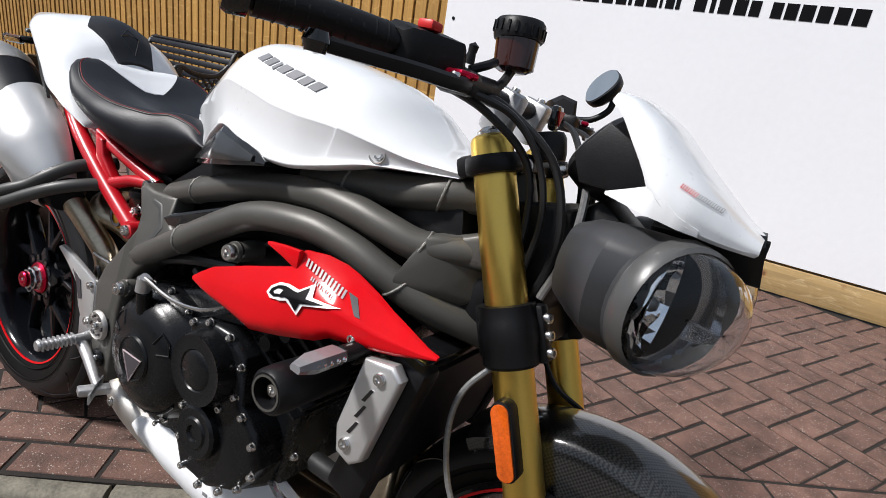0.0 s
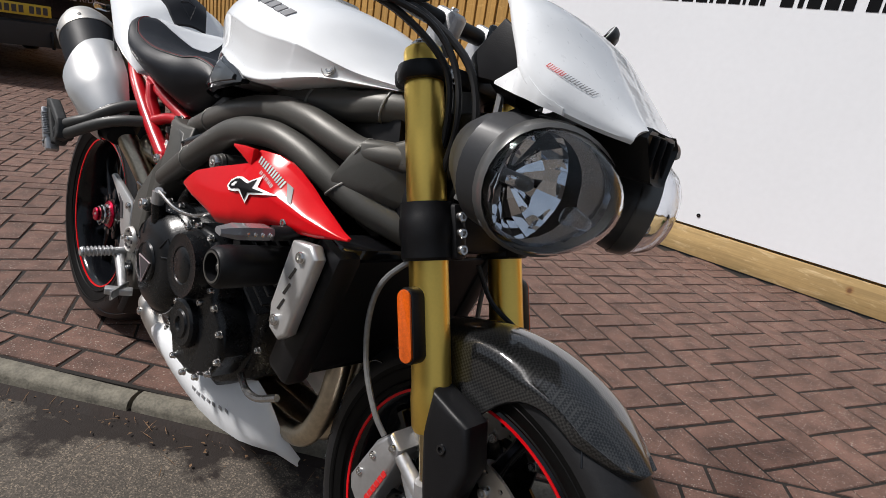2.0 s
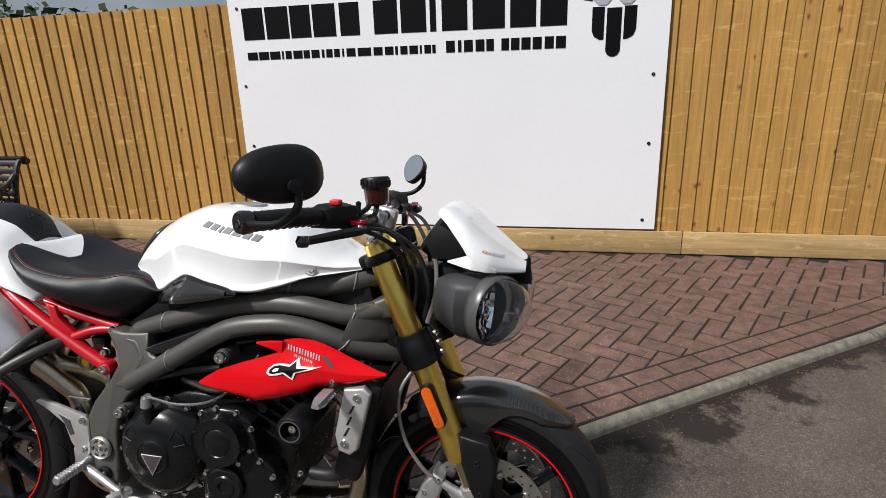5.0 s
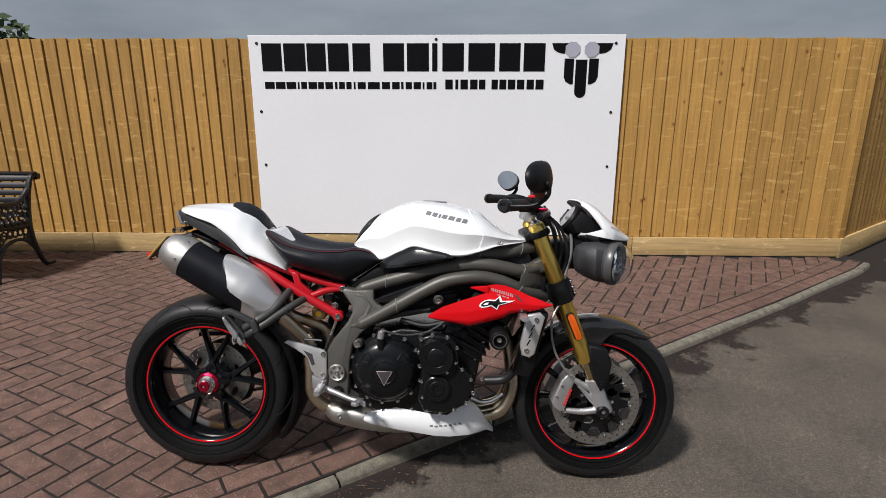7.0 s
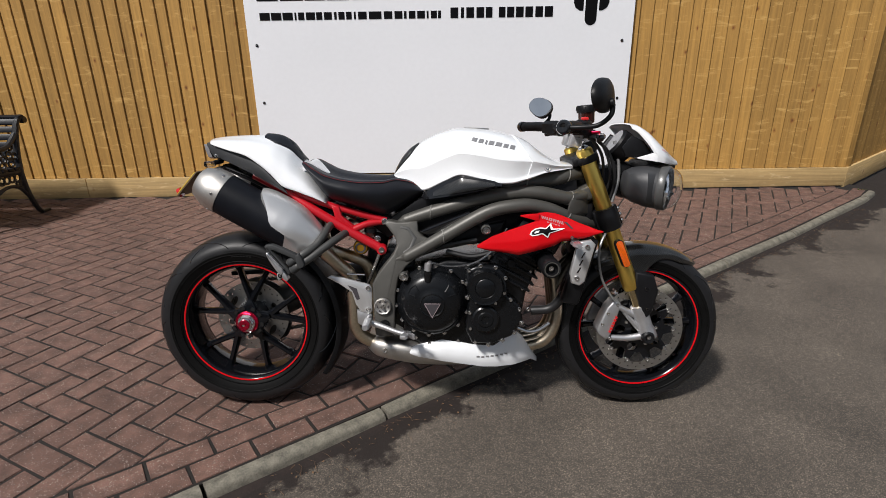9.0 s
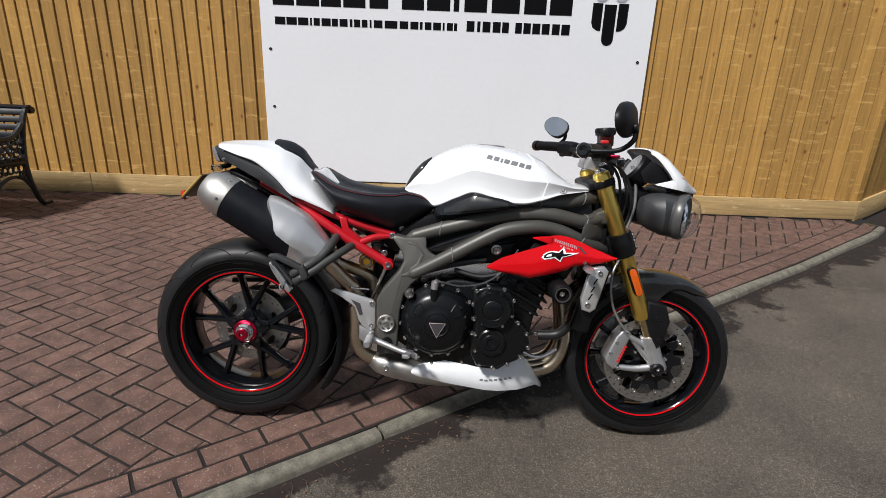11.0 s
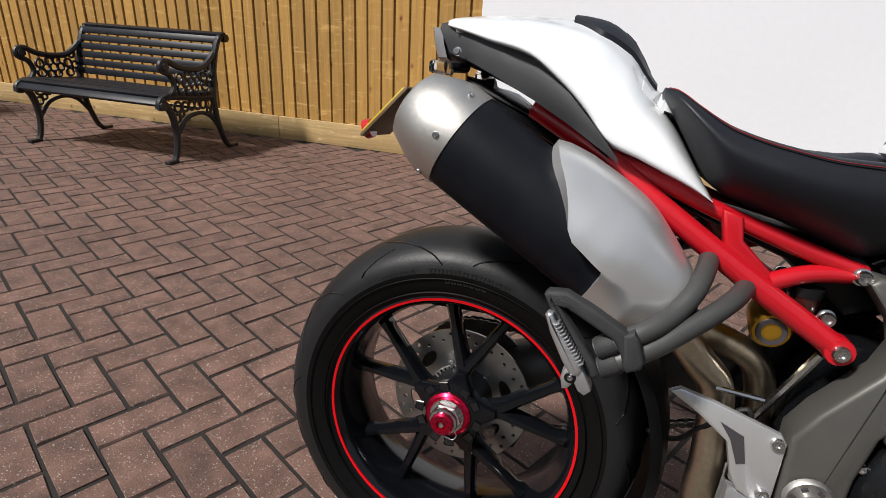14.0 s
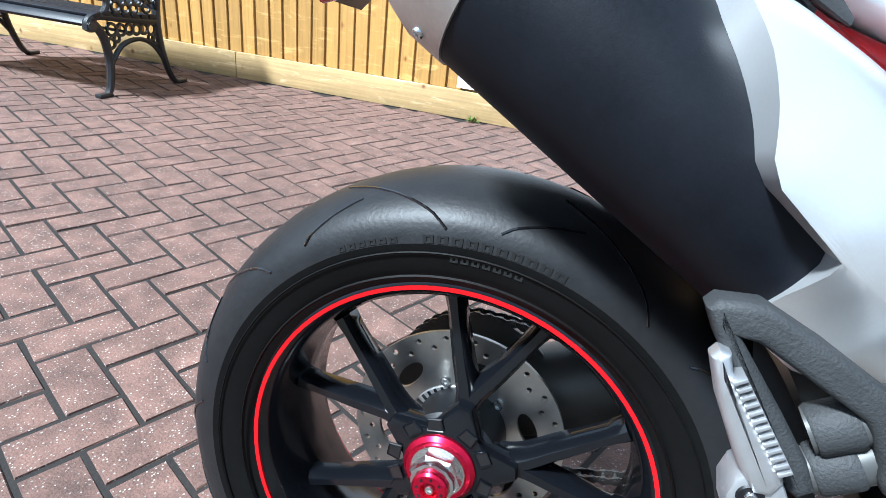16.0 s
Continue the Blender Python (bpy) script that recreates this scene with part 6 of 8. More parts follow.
# ---- red subframe, both sides ----
for s in (-1, 1):
    def Y(pts_):
        return [(p[0], p[1] * -s, p[2]) for p in pts_]
    sub = part("subframe", tube(Y([(0.06, -0.078, 0.842), (0.14, -0.100, 0.805), (0.188, -0.110, 0.778), (0.246, -0.120, 0.741), (0.321, -0.125, 0.696), (0.395, -0.126, 0.652), (0.482, -0.126, 0.604)]), 0.0155, 14), M_RED_FRAME, bike, "red powder-coated tubular subframe")
    part("upper_bar", tube(Y([(0.150, -0.098, 0.800), (0.243, -0.110, 0.770), (0.317, -0.110, 0.745), (0.409, -0.105, 0.718), (0.497, -0.096, 0.694)]), (0.0105, 0.0120), 12), M_RED_FRAME, sub)
    part("gusset", prism([(0.318, 0.752), (0.345, 0.744), (0.352, 0.715), (0.395, 0.678), (0.388, 0.655), (0.352, 0.678), (0.330, 0.705)], -s * -0.128, -s * -0.106, 0.006, 3), M_RED_FRAME, sub)
    part("brace", tube(Y([(0.495, -0.097, 0.692), (0.438, -0.110, 0.686), (0.391, -0.122, 0.668)]), (0.0105, 0.0125), 12), M_RED_FRAME, sub)
    part("end_lug", lathe([(0.0, 0.0), (0.0165, 0.0), (0.0175, -0.004), (0.0175, -0.026), (0.0, -0.026)], (0.484, s * 0.140, 0.602), (0, s, 0), 24), M_RED_FRAME, sub)
    bolt(sub, 0.484, s * 0.142, 0.602, 0.0105, (0, s, 0))
    bolt(sub, 0.492, s * 0.116, 0.693, 0.009, (0, s, 0))
    bolt(sub, 0.468, s * 0.118, 0.634, 0.009, (0, s, 0))

# ---- mufflers ----
for s in (-1, 1):
    o = Vector((-0.049, s * 0.150, 0.803))
    ax = Vector((0.872, s * 0.012, -0.490)).normalized()
    can = part("muffler", lathe([(0.063, 0.0), (0.068, 0.004), (0.068, 0.275), (0.066, 0.30), (0.050, 0.365), (0.030, 0.40), (0.0, 0.40)], o, ax, 48), M_CAN, bike, "satin black muffler with brushed metal end and shield")
    part("end_cap", lathe([(0.0, 0.010), (0.034, 0.010), (0.034, -0.048), (0.040, -0.054), (0.050, -0.048), (0.064, -0.016), (0.0695, 0.004), (0.0695, 0.034), (0.066, 0.035)], o, ax, 48), M_INOX, can, "brushed metal end cap")
    side = Vector((0.0, s, 0.0))
    side = (side - side.dot(ax) * ax).normalized()
    upv = ax.cross(side) * (1 if s < 0 else -1)
    if upv.z < 0:
        upv = -upv
    for kk in range(3):
        a = radians(-60 + 60 * kk)
        n = side * math.cos(a) + upv * math.sin(a)
        p = o + ax * 0.016 + n * 0.0695
        bolt(can, p.x, p.y, p.z, 0.0045, n)
    rows_ = []
    EDGE_AT = [(-95, 0.287), (-41, 0.283), (-20, 0.281), (-4, 0.279), (1, 0.276), (3, 0.252), (5, 0.228), (10, 0.215), (22, 0.200), (34, 0.182), (48, 0.160), (58, 0.148), (75, 0.138), (100, 0.133)]
    BULGE = [(0.133, 0.080), (0.150, 0.087), (0.180, 0.092), (0.230, 0.094), (0.270, 0.092), (0.292, 0.087), (0.330, 0.073), (0.362, 0.060), (0.384, 0.046)]
    for a_deg in (100, 94, 88, 80, 72, 64, 56, 48, 42, 36, 31, 27, 23, 19, 15, 12.5, 10, 7, 5, 4, 3, 2, 1, -1.5, -4, -12, -24, -36, -48, -56):
        a = radians(a_deg)
        way = side * math.cos(a) + upv * math.sin(a)
        s0 = at_rows(EDGE_AT, a_deg)[0]
        line = [s0 + (0.384 - s0) * (k / 24) ** 1.2 for k in range(25)]
        flush = max(0.0, min(1.0, (1 - a_deg) / 22))
        def skin(sl):
            r = at_rows(BULGE, sl)[0]
            return r + (min(r, 0.0725) - r) * flush
        out = [o + ax * sl + way * skin(sl) for sl in line]
        inn = [o + ax * sl + way * (0.0665 if k == 0 else max(0.047, skin(sl) - 0.006)) for k, sl in enumerate(line)]
        rows_.append(out + inn[::-1])
    bm = loft(rows_)
    lip = [e for e in bm.edges if e.is_manifold and e.calc_face_angle() > radians(50)]
    bmesh.ops.bevel(bm, geom=lip, offset=0.005, segments=2, affect="EDGES", profile=0.5, clamp_overlap=True)
    part("heat_shield", bm, M_SILVER, can, "silver heat shield")

# link pipes, headers, collector box
link = part("link_pipe", tube([(0.50, -0.06, 0.245), (0.43, -0.085, 0.262), (0.388, -0.10, 0.315), (0.384, -0.105, 0.40), (0.372, -0.105, 0.50), (0.335, -0.115, 0.545), (0.29, -0.135, 0.595), (0.262, -0.155, 0.63)], 0.0235, 16), M_HEADER, bike, "heat-tinted exhaust link pipe")
part("second_pipe", tube([(0.45, -0.045, 0.34), (0.445, -0.05, 0.45), (0.425, -0.055, 0.53), (0.37, -0.07, 0.565), (0.30, -0.09, 0.60), (0.24, 0.10, 0.66)], 0.021, 14), M_HEADER, link)
part("clamp_bar", tube([(0.365, -0.128, 0.515), (0.425, -0.125, 0.512)], 0.004, 8), M_STEEL, link)
for k, y in enumerate((-0.045, 0.005, 0.055)):
    part("header_pipe", tube([(1.03, y, 0.575), (1.072, y, 0.53), (1.095, y, 0.43), (1.100, y - 0.01, 0.335), (1.068, y - 0.01, 0.258), (1.00, y, 0.225), (0.90, y, 0.215), (0.78, y, 0.212)], 0.0205, 14), M_HEADER, bike, "heat-tinted exhaust header")
part("collector_box", body_loft([(0.425, 0.222, 0.262, 0.085), (0.46, 0.205, 0.278, 0.125), (0.53, 0.190, 0.272, 0.135), (0.62, 0.178, 0.262, 0.138), (0.72, 0.174, 0.245, 0.13), (0.82, 0.176, 0.205, 0.10)], [(0.55, 0.0), (0.85, 0.08), (1.0, 0.45), (0.96, 0.85), (0.7, 1.0), (0.0, 1.0)], 24), M_INOX, bike, "dull stainless collector box")
bolt(bike, 0.491, -0.131, 0.240, 0.010)

# ---- belly pan ----
BELLY = [(0.560, 0.226, 0.238, -0.130, -0.130), (0.60, 0.222, 0.262, -0.138, -0.134), (0.69, 0.207, 0.288, -0.142, -0.132), (0.76, 0.196, 0.283, -0.140, -0.128), (0.83, 0.184, 0.276, -0.134, -0.120), (0.88, 0.180, 0.288, -0.126, -0.112), (0.945, 0.180, 0.305, -0.108, -0.096), (0.975, 0.183, 0.280, -0.094, -0.084), (1.012, 0.186, 0.220, -0.070, -0.064), (1.040, 0.162, 0.178, -0.034, -0.034)]
for s in (-1, 1):
    bm = panel(BELLY, 0.004, 0.014, 8, 30)
    if s > 0:
        mirrored(bm)
    bp = part("belly_pan", bm, M_WHITE, bike, "white belly pan side", sharp=50)
    for k in range(7):
        x0 = 0.815 + 0.0165 * k
        zl, zh, yl, yh = at_rows(BELLY, x0)
        t = 0.42
        yb = yl + (yh - yl) * t - 0.014 * 4 * t * (1 - t) - 0.0006
        part("belly_mark", box((x0, yb * -s, zl + (zh - zl) * t), (0.0105, 0.0010, 0.0062), bev=0), M_TANK_MARK, bp)

# ---- frame ----
for s in (-1, 1):
    def Y(pts_):
        return [(p[0], p[1] * -s, p[2]) for p in pts_]
    upper_way = smooth_path(Y([(0.530, -0.106, 0.682), (0.552, -0.106, 0.692), (0.576, -0.105, 0.701), (0.648, -0.115, 0.727), (0.700, -0.123, 0.744), (0.755, -0.130, 0.762), (0.844, -0.136, 0.785), (0.932, -0.140, 0.799), (1.000, -0.138, 0.798), (1.055, -0.130, 0.788), (1.105, -0.114, 0.778), (1.16, -0.083, 0.785), (1.22, -0.040, 0.790)]), 5)
    lower_way = smooth_path(Y([(0.533, -0.156, 0.574), (0.556, -0.154, 0.580), (0.584, -0.157, 0.592), (0.689, -0.165, 0.654), (0.775, -0.168, 0.706), (0.826, -0.168, 0.734), (0.870, -0.167, 0.749), (0.920, -0.166, 0.757), (0.968, -0.161, 0.759), (1.025, -0.150, 0.748), (1.070, -0.138, 0.731), (1.13, -0.110, 0.704), (1.20, -0.055, 0.680)]), 5)
    rail_way = smooth_path(Y([(0.88, -0.105, 0.812), (0.96, -0.105, 0.826), (1.04, -0.094, 0.836), (1.10, -0.080, 0.850), (1.16, -0.045, 0.858)]), 5)
    up = part("frame_tube", tube(upper_way, (0.006, 0.0205, 0.0222, 0.0222, 0.0222, 0.0222, 0.0222, 0.0222, 0.0222), 18, 1), M_GUN, bike, "gunmetal twin frame tube")
    part("lower_tube", tube(lower_way, (0.004, 0.0190, 0.0222, 0.0222, 0.0222, 0.0222, 0.0222, 0.0222, 0.0222), 18, 1), M_GUN, bike, "gunmetal twin frame tube")
    part("upper_rail", tube(rail_way, 0.024, 16, 1), M_GUN, up)
    for way, x, rw in ((upper_way, 1.108, 0.0228), (lower_way, 1.088, 0.0228), (rail_way, 1.095, 0.0246), (rail_way, 0.968, 0.0246), (upper_way, 0.645, 0.0226), (lower_way, 0.690, 0.0226)):
        i = min(range(1, len(way) - 1), key=lambda k: abs(way[k].x - x))
        c, n = way[i], (way[i + 1] - way[i - 1]).normalized()
        u = n.orthogonal().normalized()
        v = n.cross(u)
        ring = [c + (rw - 0.0008 + 0.0004 * math.sin(13 * a)) * (math.cos(a) * u + math.sin(a) * v) + n * 0.0090 * math.sin(a + 0.6) for a in (2 * math.pi * k / 36 for k in range(37))]
        part("weld_bead", tube(ring, 0.0022, 8, 1), M_BEAD, up)
    cast = bmesh.new()
    for p in ((1.118, -0.130, 0.799), (1.118, -0.100, 0.803), (1.116, -0.134, 0.768), (1.096, -0.153, 0.742), (1.090, -0.153, 0.712), (1.104, -0.126, 0.698), (1.150, -0.110, 0.790), (1.195, -0.064, 0.812), (1.210, -0.035, 0.800), (1.150, -0.116, 0.730), (1.206, -0.060, 0.716), (1.206, -0.035, 0.700)):
        cast.verts.new((p[0], p[1] * -s, p[2]))
    bmesh.ops.convex_hull(cast, input=list(cast.verts))
    bmesh.ops.bevel(cast, geom=list(cast.edges), offset=0.006, segments=2, affect="EDGES", profile=0.5, clamp_overlap=True)
    part("headstock_casting", cast, M_GUN, up, "gunmetal cast steering-head node")
    part("headstock_gusset", prism([(1.060, 0.772), (1.13, 0.80), (1.20, 0.83), (1.20, 0.772), (1.14, 0.762), (1.075, 0.760)], s * 0.100, s * 0.03, 0.012, 3), M_GUN, up)
    # added black block that fills the dark gap below the casting
    part("steering_head_filler", prism([(1.085, 0.752), (1.20, 0.762), (1.20, 0.70), (1.14, 0.655), (1.085, 0.665)], s * 0.085, s * 0.02, 0.012, 2), M_BLACK, up, "black filler block added below the steering head")
    pl = [(0.462, 0.312), (0.475, 0.305), (0.518, 0.308), (0.528, 0.330), (0.530, 0.400), (0.532, 0.455), (0.542, 0.513), (0.566, 0.550), (0.600, 0.581), (0.628, 0.604), (0.668, 0.636), (0.640, 0.645), (0.618, 0.653), (0.606, 0.668), (0.604, 0.700), (0.575, 0.697), (0.535, 0.695), (0.505, 0.700), (0.494, 0.690), (0.507, 0.674), (0.529, 0.647), (0.536, 0.622), (0.523, 0.592), (0.474, 0.528), (0.454, 0.490)]
    bm = prism(pl, s * 0.168, s * 0.112, 0.007, 3)
    for v in bm.verts:
        v.co.y *= 1.0 - 0.24 * max(0.0, min(1.0, (v.co.z - 0.58) / 0.12))
    plate_ = part("pivot_plate", bm, M_GUN, bike, "gunmetal cast pivot plate")
    # shade of the plate's recess, put in as a raised darker strip
    bm = prism([(0.548, 0.683), (0.575, 0.680), (0.602, 0.645), (0.588, 0.612), (0.560, 0.592), (0.556, 0.600), (0.578, 0.617), (0.589, 0.644), (0.570, 0.670), (0.546, 0.676)], s * 0.1695, s * 0.150, 0.002)
    for v in bm.verts:
        v.co.y *= 1.0 - 0.24 * max(0.0, min(1.0, (v.co.z - 0.58) / 0.12))
    part("recess_shade", bm, M_HANGER, plate_)
    part("pivot_cover", lathe([(0.0, 0.0), (0.022, 0.0), (0.026, 0.003), (0.028, 0.001), (0.0295, -0.004), (0.0, -0.004)], (0.489, s * 0.176, 0.416), (0, s, 0), 32), M_INOX, plate_, "silver pivot cover")
    for k in range(6):
        a = 2 * math.pi * k / 6
        part("cover_slot", box((0.489 + 0.018 * math.cos(a), s * 0.1785, 0.416 + 0.018 * math.sin(a)), (0.008, 0.003, 0.004), Matrix.Rotation(-a + 1.57, 4, "Y"), bev=0), M_DARK_MARK, plate_)
    bolt(plate_, 0.489, s * 0.180, 0.416, 0.008, (0, s, 0))
    part("lower_boss", lathe([(0.0, 0.0), (0.016, 0.0), (0.018, -0.004), (0.0, -0.004)], (0.494, s * 0.175, 0.350), (0, s, 0), 24), M_ENGINE, plate_)
    bolt(plate_, 0.494, s * 0.176, 0.350, 0.006, (0, s, 0))
    for x, z, r in ((0.828, 0.680, 0.0135), (0.560, 0.520, 0.0125)):
        lug = part("engine_mount", lathe([(0.0, 0.0), (r * 1.12, 0.0), (r * 1.2, -0.004), (r * 1.2, -0.05), (0.0, -0.05)], (x, s * 0.182, z), (0, s, 0), 24), M_GUN, plate_)
        bolt(lug, x, s * 0.186, z, r, (0, s, 0))
    part("black_filler", prism([(0.612, 0.668), (0.641, 0.684), (0.774, 0.736), (0.782, 0.728), (0.67, 0.664), (0.631, 0.658)], s * 0.158, s * 0.110, 0.005), M_GLOSS, plate_)

# ---- engine ----
engine = part("engine", prism([(0.555, 0.30), (0.62, 0.262), (0.87, 0.255), (0.955, 0.32), (0.975, 0.45), (1.005, 0.53), (1.055, 0.605), (1.04, 0.655), (0.95, 0.685), (0.885, 0.66), (0.845, 0.565), (0.70, 0.57), (0.57, 0.53)], -0.135, 0.135, 0.018, 3), M_ENGINE, bike, "black three-cylinder engine")
part("clutch_cover", lathe([(0.0, -0.204), (0.036, -0.204), (0.040, -0.201), (0.060, -0.199), (0.085, -0.192), (0.100, -0.180), (0.108, -0.165), (0.118, -0.158), (0.121, -0.150), (0.121, -0.13), (0.0, -0.13)], (0.654, 0, 0.430), seg=56), M_ENGINE, engine, "black clutch cover")
for k in range(14):
    a = 2 * math.pi * (k + 0.3) / 14
    bolt(engine, 0.654 + 0.122 * math.cos(a), -0.158, 0.430 + 0.122 * math.sin(a), 0.0055)
# raised fins and a plain triangular mark on the clutch cover
tri = [(0.629, 0.436), (0.681, 0.436), (0.655, 0.388)]
part("cover_mark", prism(tri, -0.2062, -0.203, 0.001), M_DARK_MARK, engine)
edge = [Vector((x, -0.2062, z)) for x, z in tri]
part("cover_mark_edge", tube(edge + [edge[0]], 0.0016, 5, 1), M_PALE_MARK, engine)
for a0_, a1_ in ((22, 52), (128, 158)):
    q = [(0.654 + r_ * math.cos(radians(a_)), 0.430 + r_ * math.sin(radians(a_))) for r_, a_ in ((0.062, a0_ + 6), (0.086, a0_ + 2), (0.090, (a0_ + a1_) / 2), (0.086, a1_ - 2), (0.062, a1_ - 6))]
    yy = [-0.1985, -0.1915, -0.1900, -0.1915, -0.1985]
    line = [Vector((x, y, z)) for (x, z), y in zip(q, yy)]
    part("cover_rib", tube(line, 0.0022, 6, 1), M_ENGINE, engine)
part("cover_ring", lathe([(0.036, -0.2042), (0.0385, -0.2056), (0.041, -0.2020)], (0.654, 0, 0.430), seg=48), M_ENGINE, engine)
part("cover_arc", tube([(0.654 + 0.104 * math.cos(a), -0.1755, 0.430 + 0.104 * math.sin(a)) for a in (radians(215 + 110 * k / 16) for k in range(17))], 0.0028, 6, 1), M_ENGINE, engine)
arm = part("clutch_arm", tube([(0.640, -0.185, 0.508), (0.641, -0.190, 0.545)], 0.013, 12), M_ENGINE, engine)
part("arm_lever", tube([(0.641, -0.190, 0.543), (0.639, -0.192, 0.562), (0.648, -0.196, 0.575)], 0.008, 8), M_ALLOY, arm, "silver clutch lever")
part("arm_cap", lathe([(0.0, -0.014), (0.012, -0.014), (0.012, 0.010), (0.0, 0.010)], (0.640, -0.192, 0.560), (0.1, 0, 1), 14), M_ALLOY, arm)
part("clutch_cable", tube([(0.648, -0.196, 0.573), (0.72, -0.19, 0.560), (0.80, -0.185, 0.575), (0.86, -0.17, 0.62), (0.90, -0.15, 0.68)], 0.0035, 7), M_STEEL, arm)
# alternator and starter covers on one casting
part("side_casting", prism([(0.762, 0.545), (0.80, 0.562), (0.86, 0.562), (0.897, 0.535), (0.905, 0.46), (0.945, 0.43), (0.960, 0.375), (0.925, 0.318), (0.86, 0.288), (0.79, 0.292), (0.768, 0.335), (0.775, 0.43)], -0.188, -0.12, 0.012, 3), M_ENGINE, engine, "black crankcase cover")
part("round_cover", lathe([(0.0, -0.216), (0.028, -0.216), (0.032, -0.213), (0.034, -0.215), (0.048, -0.214), (0.056, -0.216), (0.060, -0.198), (0.062, -0.18), (0.0, -0.18)], (0.828, 0, 0.492), seg=40), M_ENGINE, engine)
part("round_cover", lathe([(0.0, -0.200), (0.012, -0.200), (0.014, -0.204), (0.024, -0.204), (0.027, -0.201), (0.040, -0.202), (0.045, -0.198), (0.046, -0.18), (0.0, -0.18)], (0.832, 0, 0.380), seg=40), M_ENGINE, engine)
for x, z in ((0.768, 0.500), (0.775, 0.545), (0.812, 0.560), (0.862, 0.555), (0.895, 0.520), (0.893, 0.470), (0.772, 0.452), (0.800, 0.440), (0.865, 0.435), (0.783, 0.345), (0.800, 0.297), (0.845, 0.286), (0.893, 0.302), (0.932, 0.330), (0.955, 0.365), (0.945, 0.412), (0.915, 0.446), (0.780, 0.400)):
    bolt(engine, x, -0.190, z, 0.0058)
for x, z in ((0.60, 0.292), (0.645, 0.272), (0.70, 0.270), (0.745, 0.282), (0.96, 0.47), (0.985, 0.53), (0.985, 0.395)):
    bolt(engine, x, -0.137, z, 0.0055)
# finned cylinders leaning ahead, and the head
for k in range(7):
    t = k / 6
    c = Vector((0.915 + 0.075 * t, 0, 0.500 + 0.135 * t))
    part("cylinder_fin", box(c, (0.155, 0.305, 0.007), Matrix.Rotation(radians(28), 4, "Y"), bev=0.002), M_ENGINE, engine)
part("cylinder_head", box((1.005, 0, 0.648), (0.16, 0.30, 0.065), Matrix.Rotation(radians(28), 4, "Y"), bev=0.014), M_ENGINE, engine)
for k in range(3):
    part("sensor", lathe([(0.0, -0.17), (0.012, -0.17), (0.014, -0.15), (0.0, -0.15)], (0.915 + 0.035 * k, 0, 0.565 + 0.03 * k), seg=12), M_BLACK, engine)
part("loom", tube([(0.70, -0.14, 0.60), (0.78, -0.15, 0.585), (0.85, -0.15, 0.60), (0.92, -0.14, 0.63)], 0.008, 8), M_CABLE, engine)
part("loom", tube([(0.60, -0.13, 0.585), (0.70, -0.145, 0.62), (0.80, -0.14, 0.64)], 0.010, 8), M_CABLE, engine)
part("throttle_body", prism([(0.70, 0.60), (0.88, 0.64), (0.90, 0.70), (0.74, 0.67)], -0.12, 0.12, 0.012), M_BLACK, engine)
part("oil_line", tube([(0.95, -0.135, 0.330), (0.985, -0.14, 0.318), (1.02, -0.138, 0.322), (1.06, -0.13, 0.345)], 0.0065, 8), M_STEEL, engine)
part("inner_block", prism([(0.46, 0.36), (0.56, 0.30), (0.60, 0.60), (0.50, 0.60), (0.46, 0.52)], -0.09, 0.11, 0.01), M_ENGINE, engine)

# crash bobbins
for s in (-1, 1):
    bob = part("crash_bobbin", lathe([(0.0, -0.12), (0.030, -0.12), (0.032, -0.02), (0.031, 0.0), (0.026, 0.006), (0.021, 0.006), (0.020, -0.012), (0.0, -0.012)], (1.030, s * 0.262, 0.572), (0, s, 0), 36), M_BLACK, bike, "black crash bobbin")
    part("bobbin_ring", lathe([(0.0205, 0.0062), (0.0235, 0.0066), (0.0235, 0.0072), (0.0205, 0.0072)], (1.030, s * 0.262, 0.572), (0, s, 0), 36), M_GUN, bob)
    bolt(bob, 1.030, s * 0.254, 0.572, 0.0095, (0, s, 0))

# radiator, shrouds
rot = Matrix.Rotation(radians(14), 4, "Y")
rad = part("radiator", box((1.138, 0, 0.548), (0.045, 0.350, 0.235), rot, bev=0.008), M_GLOSS, bike, "black radiator")
part("radiator_tank", box((1.142, -0.165, 0.543), (0.060, 0.045, 0.235), rot, bev=0.012), M_BLACK, rad)
part("radiator_tank", box((1.142, 0.165, 0.543), (0.060, 0.045, 0.235), rot, bev=0.012), M_BLACK, rad)
part("radiator_core", box((1.163, 0, 0.543), (0.006, 0.29, 0.20), rot, bev=0), M_BLACK, rad)
part("lower_hose", tube([(1.11, -0.13, 0.46), (1.09, -0.12, 0.42), (1.06, -0.11, 0.39), (1.00, -0.10, 0.38)], 0.016, 10), M_CABLE, rad)
for s in (-1, 1):
    pl = [(1.122, 0.648), (1.165, 0.655), (1.180, 0.640), (1.152, 0.516), (1.135, 0.502), (1.110, 0.510), (1.102, 0.545)]
    sh = part("radiator_shroud", prism(pl, s * 0.212, s * 0.190, 0.006, 3), M_SILVER, bike, "silver radiator shroud with slots")
    bolt(sh, 1.152, s * 0.213, 0.633, 0.0085, (0, s, 0))
    bolt(sh, 1.124, s * 0.213, 0.529, 0.0085, (0, s, 0))
    for k in range(3):
        x, z = 1.123 + 0.0055 * k, 0.546 + 0.025 * k
        part("slot", prism([(x - 0.001, z), (x + 0.0045, z), (x + 0.0140, z + 0.019), (x + 0.0095, z + 0.0195)], s * 0.2128, s * 0.2115, 0), M_GLOSS, sh)

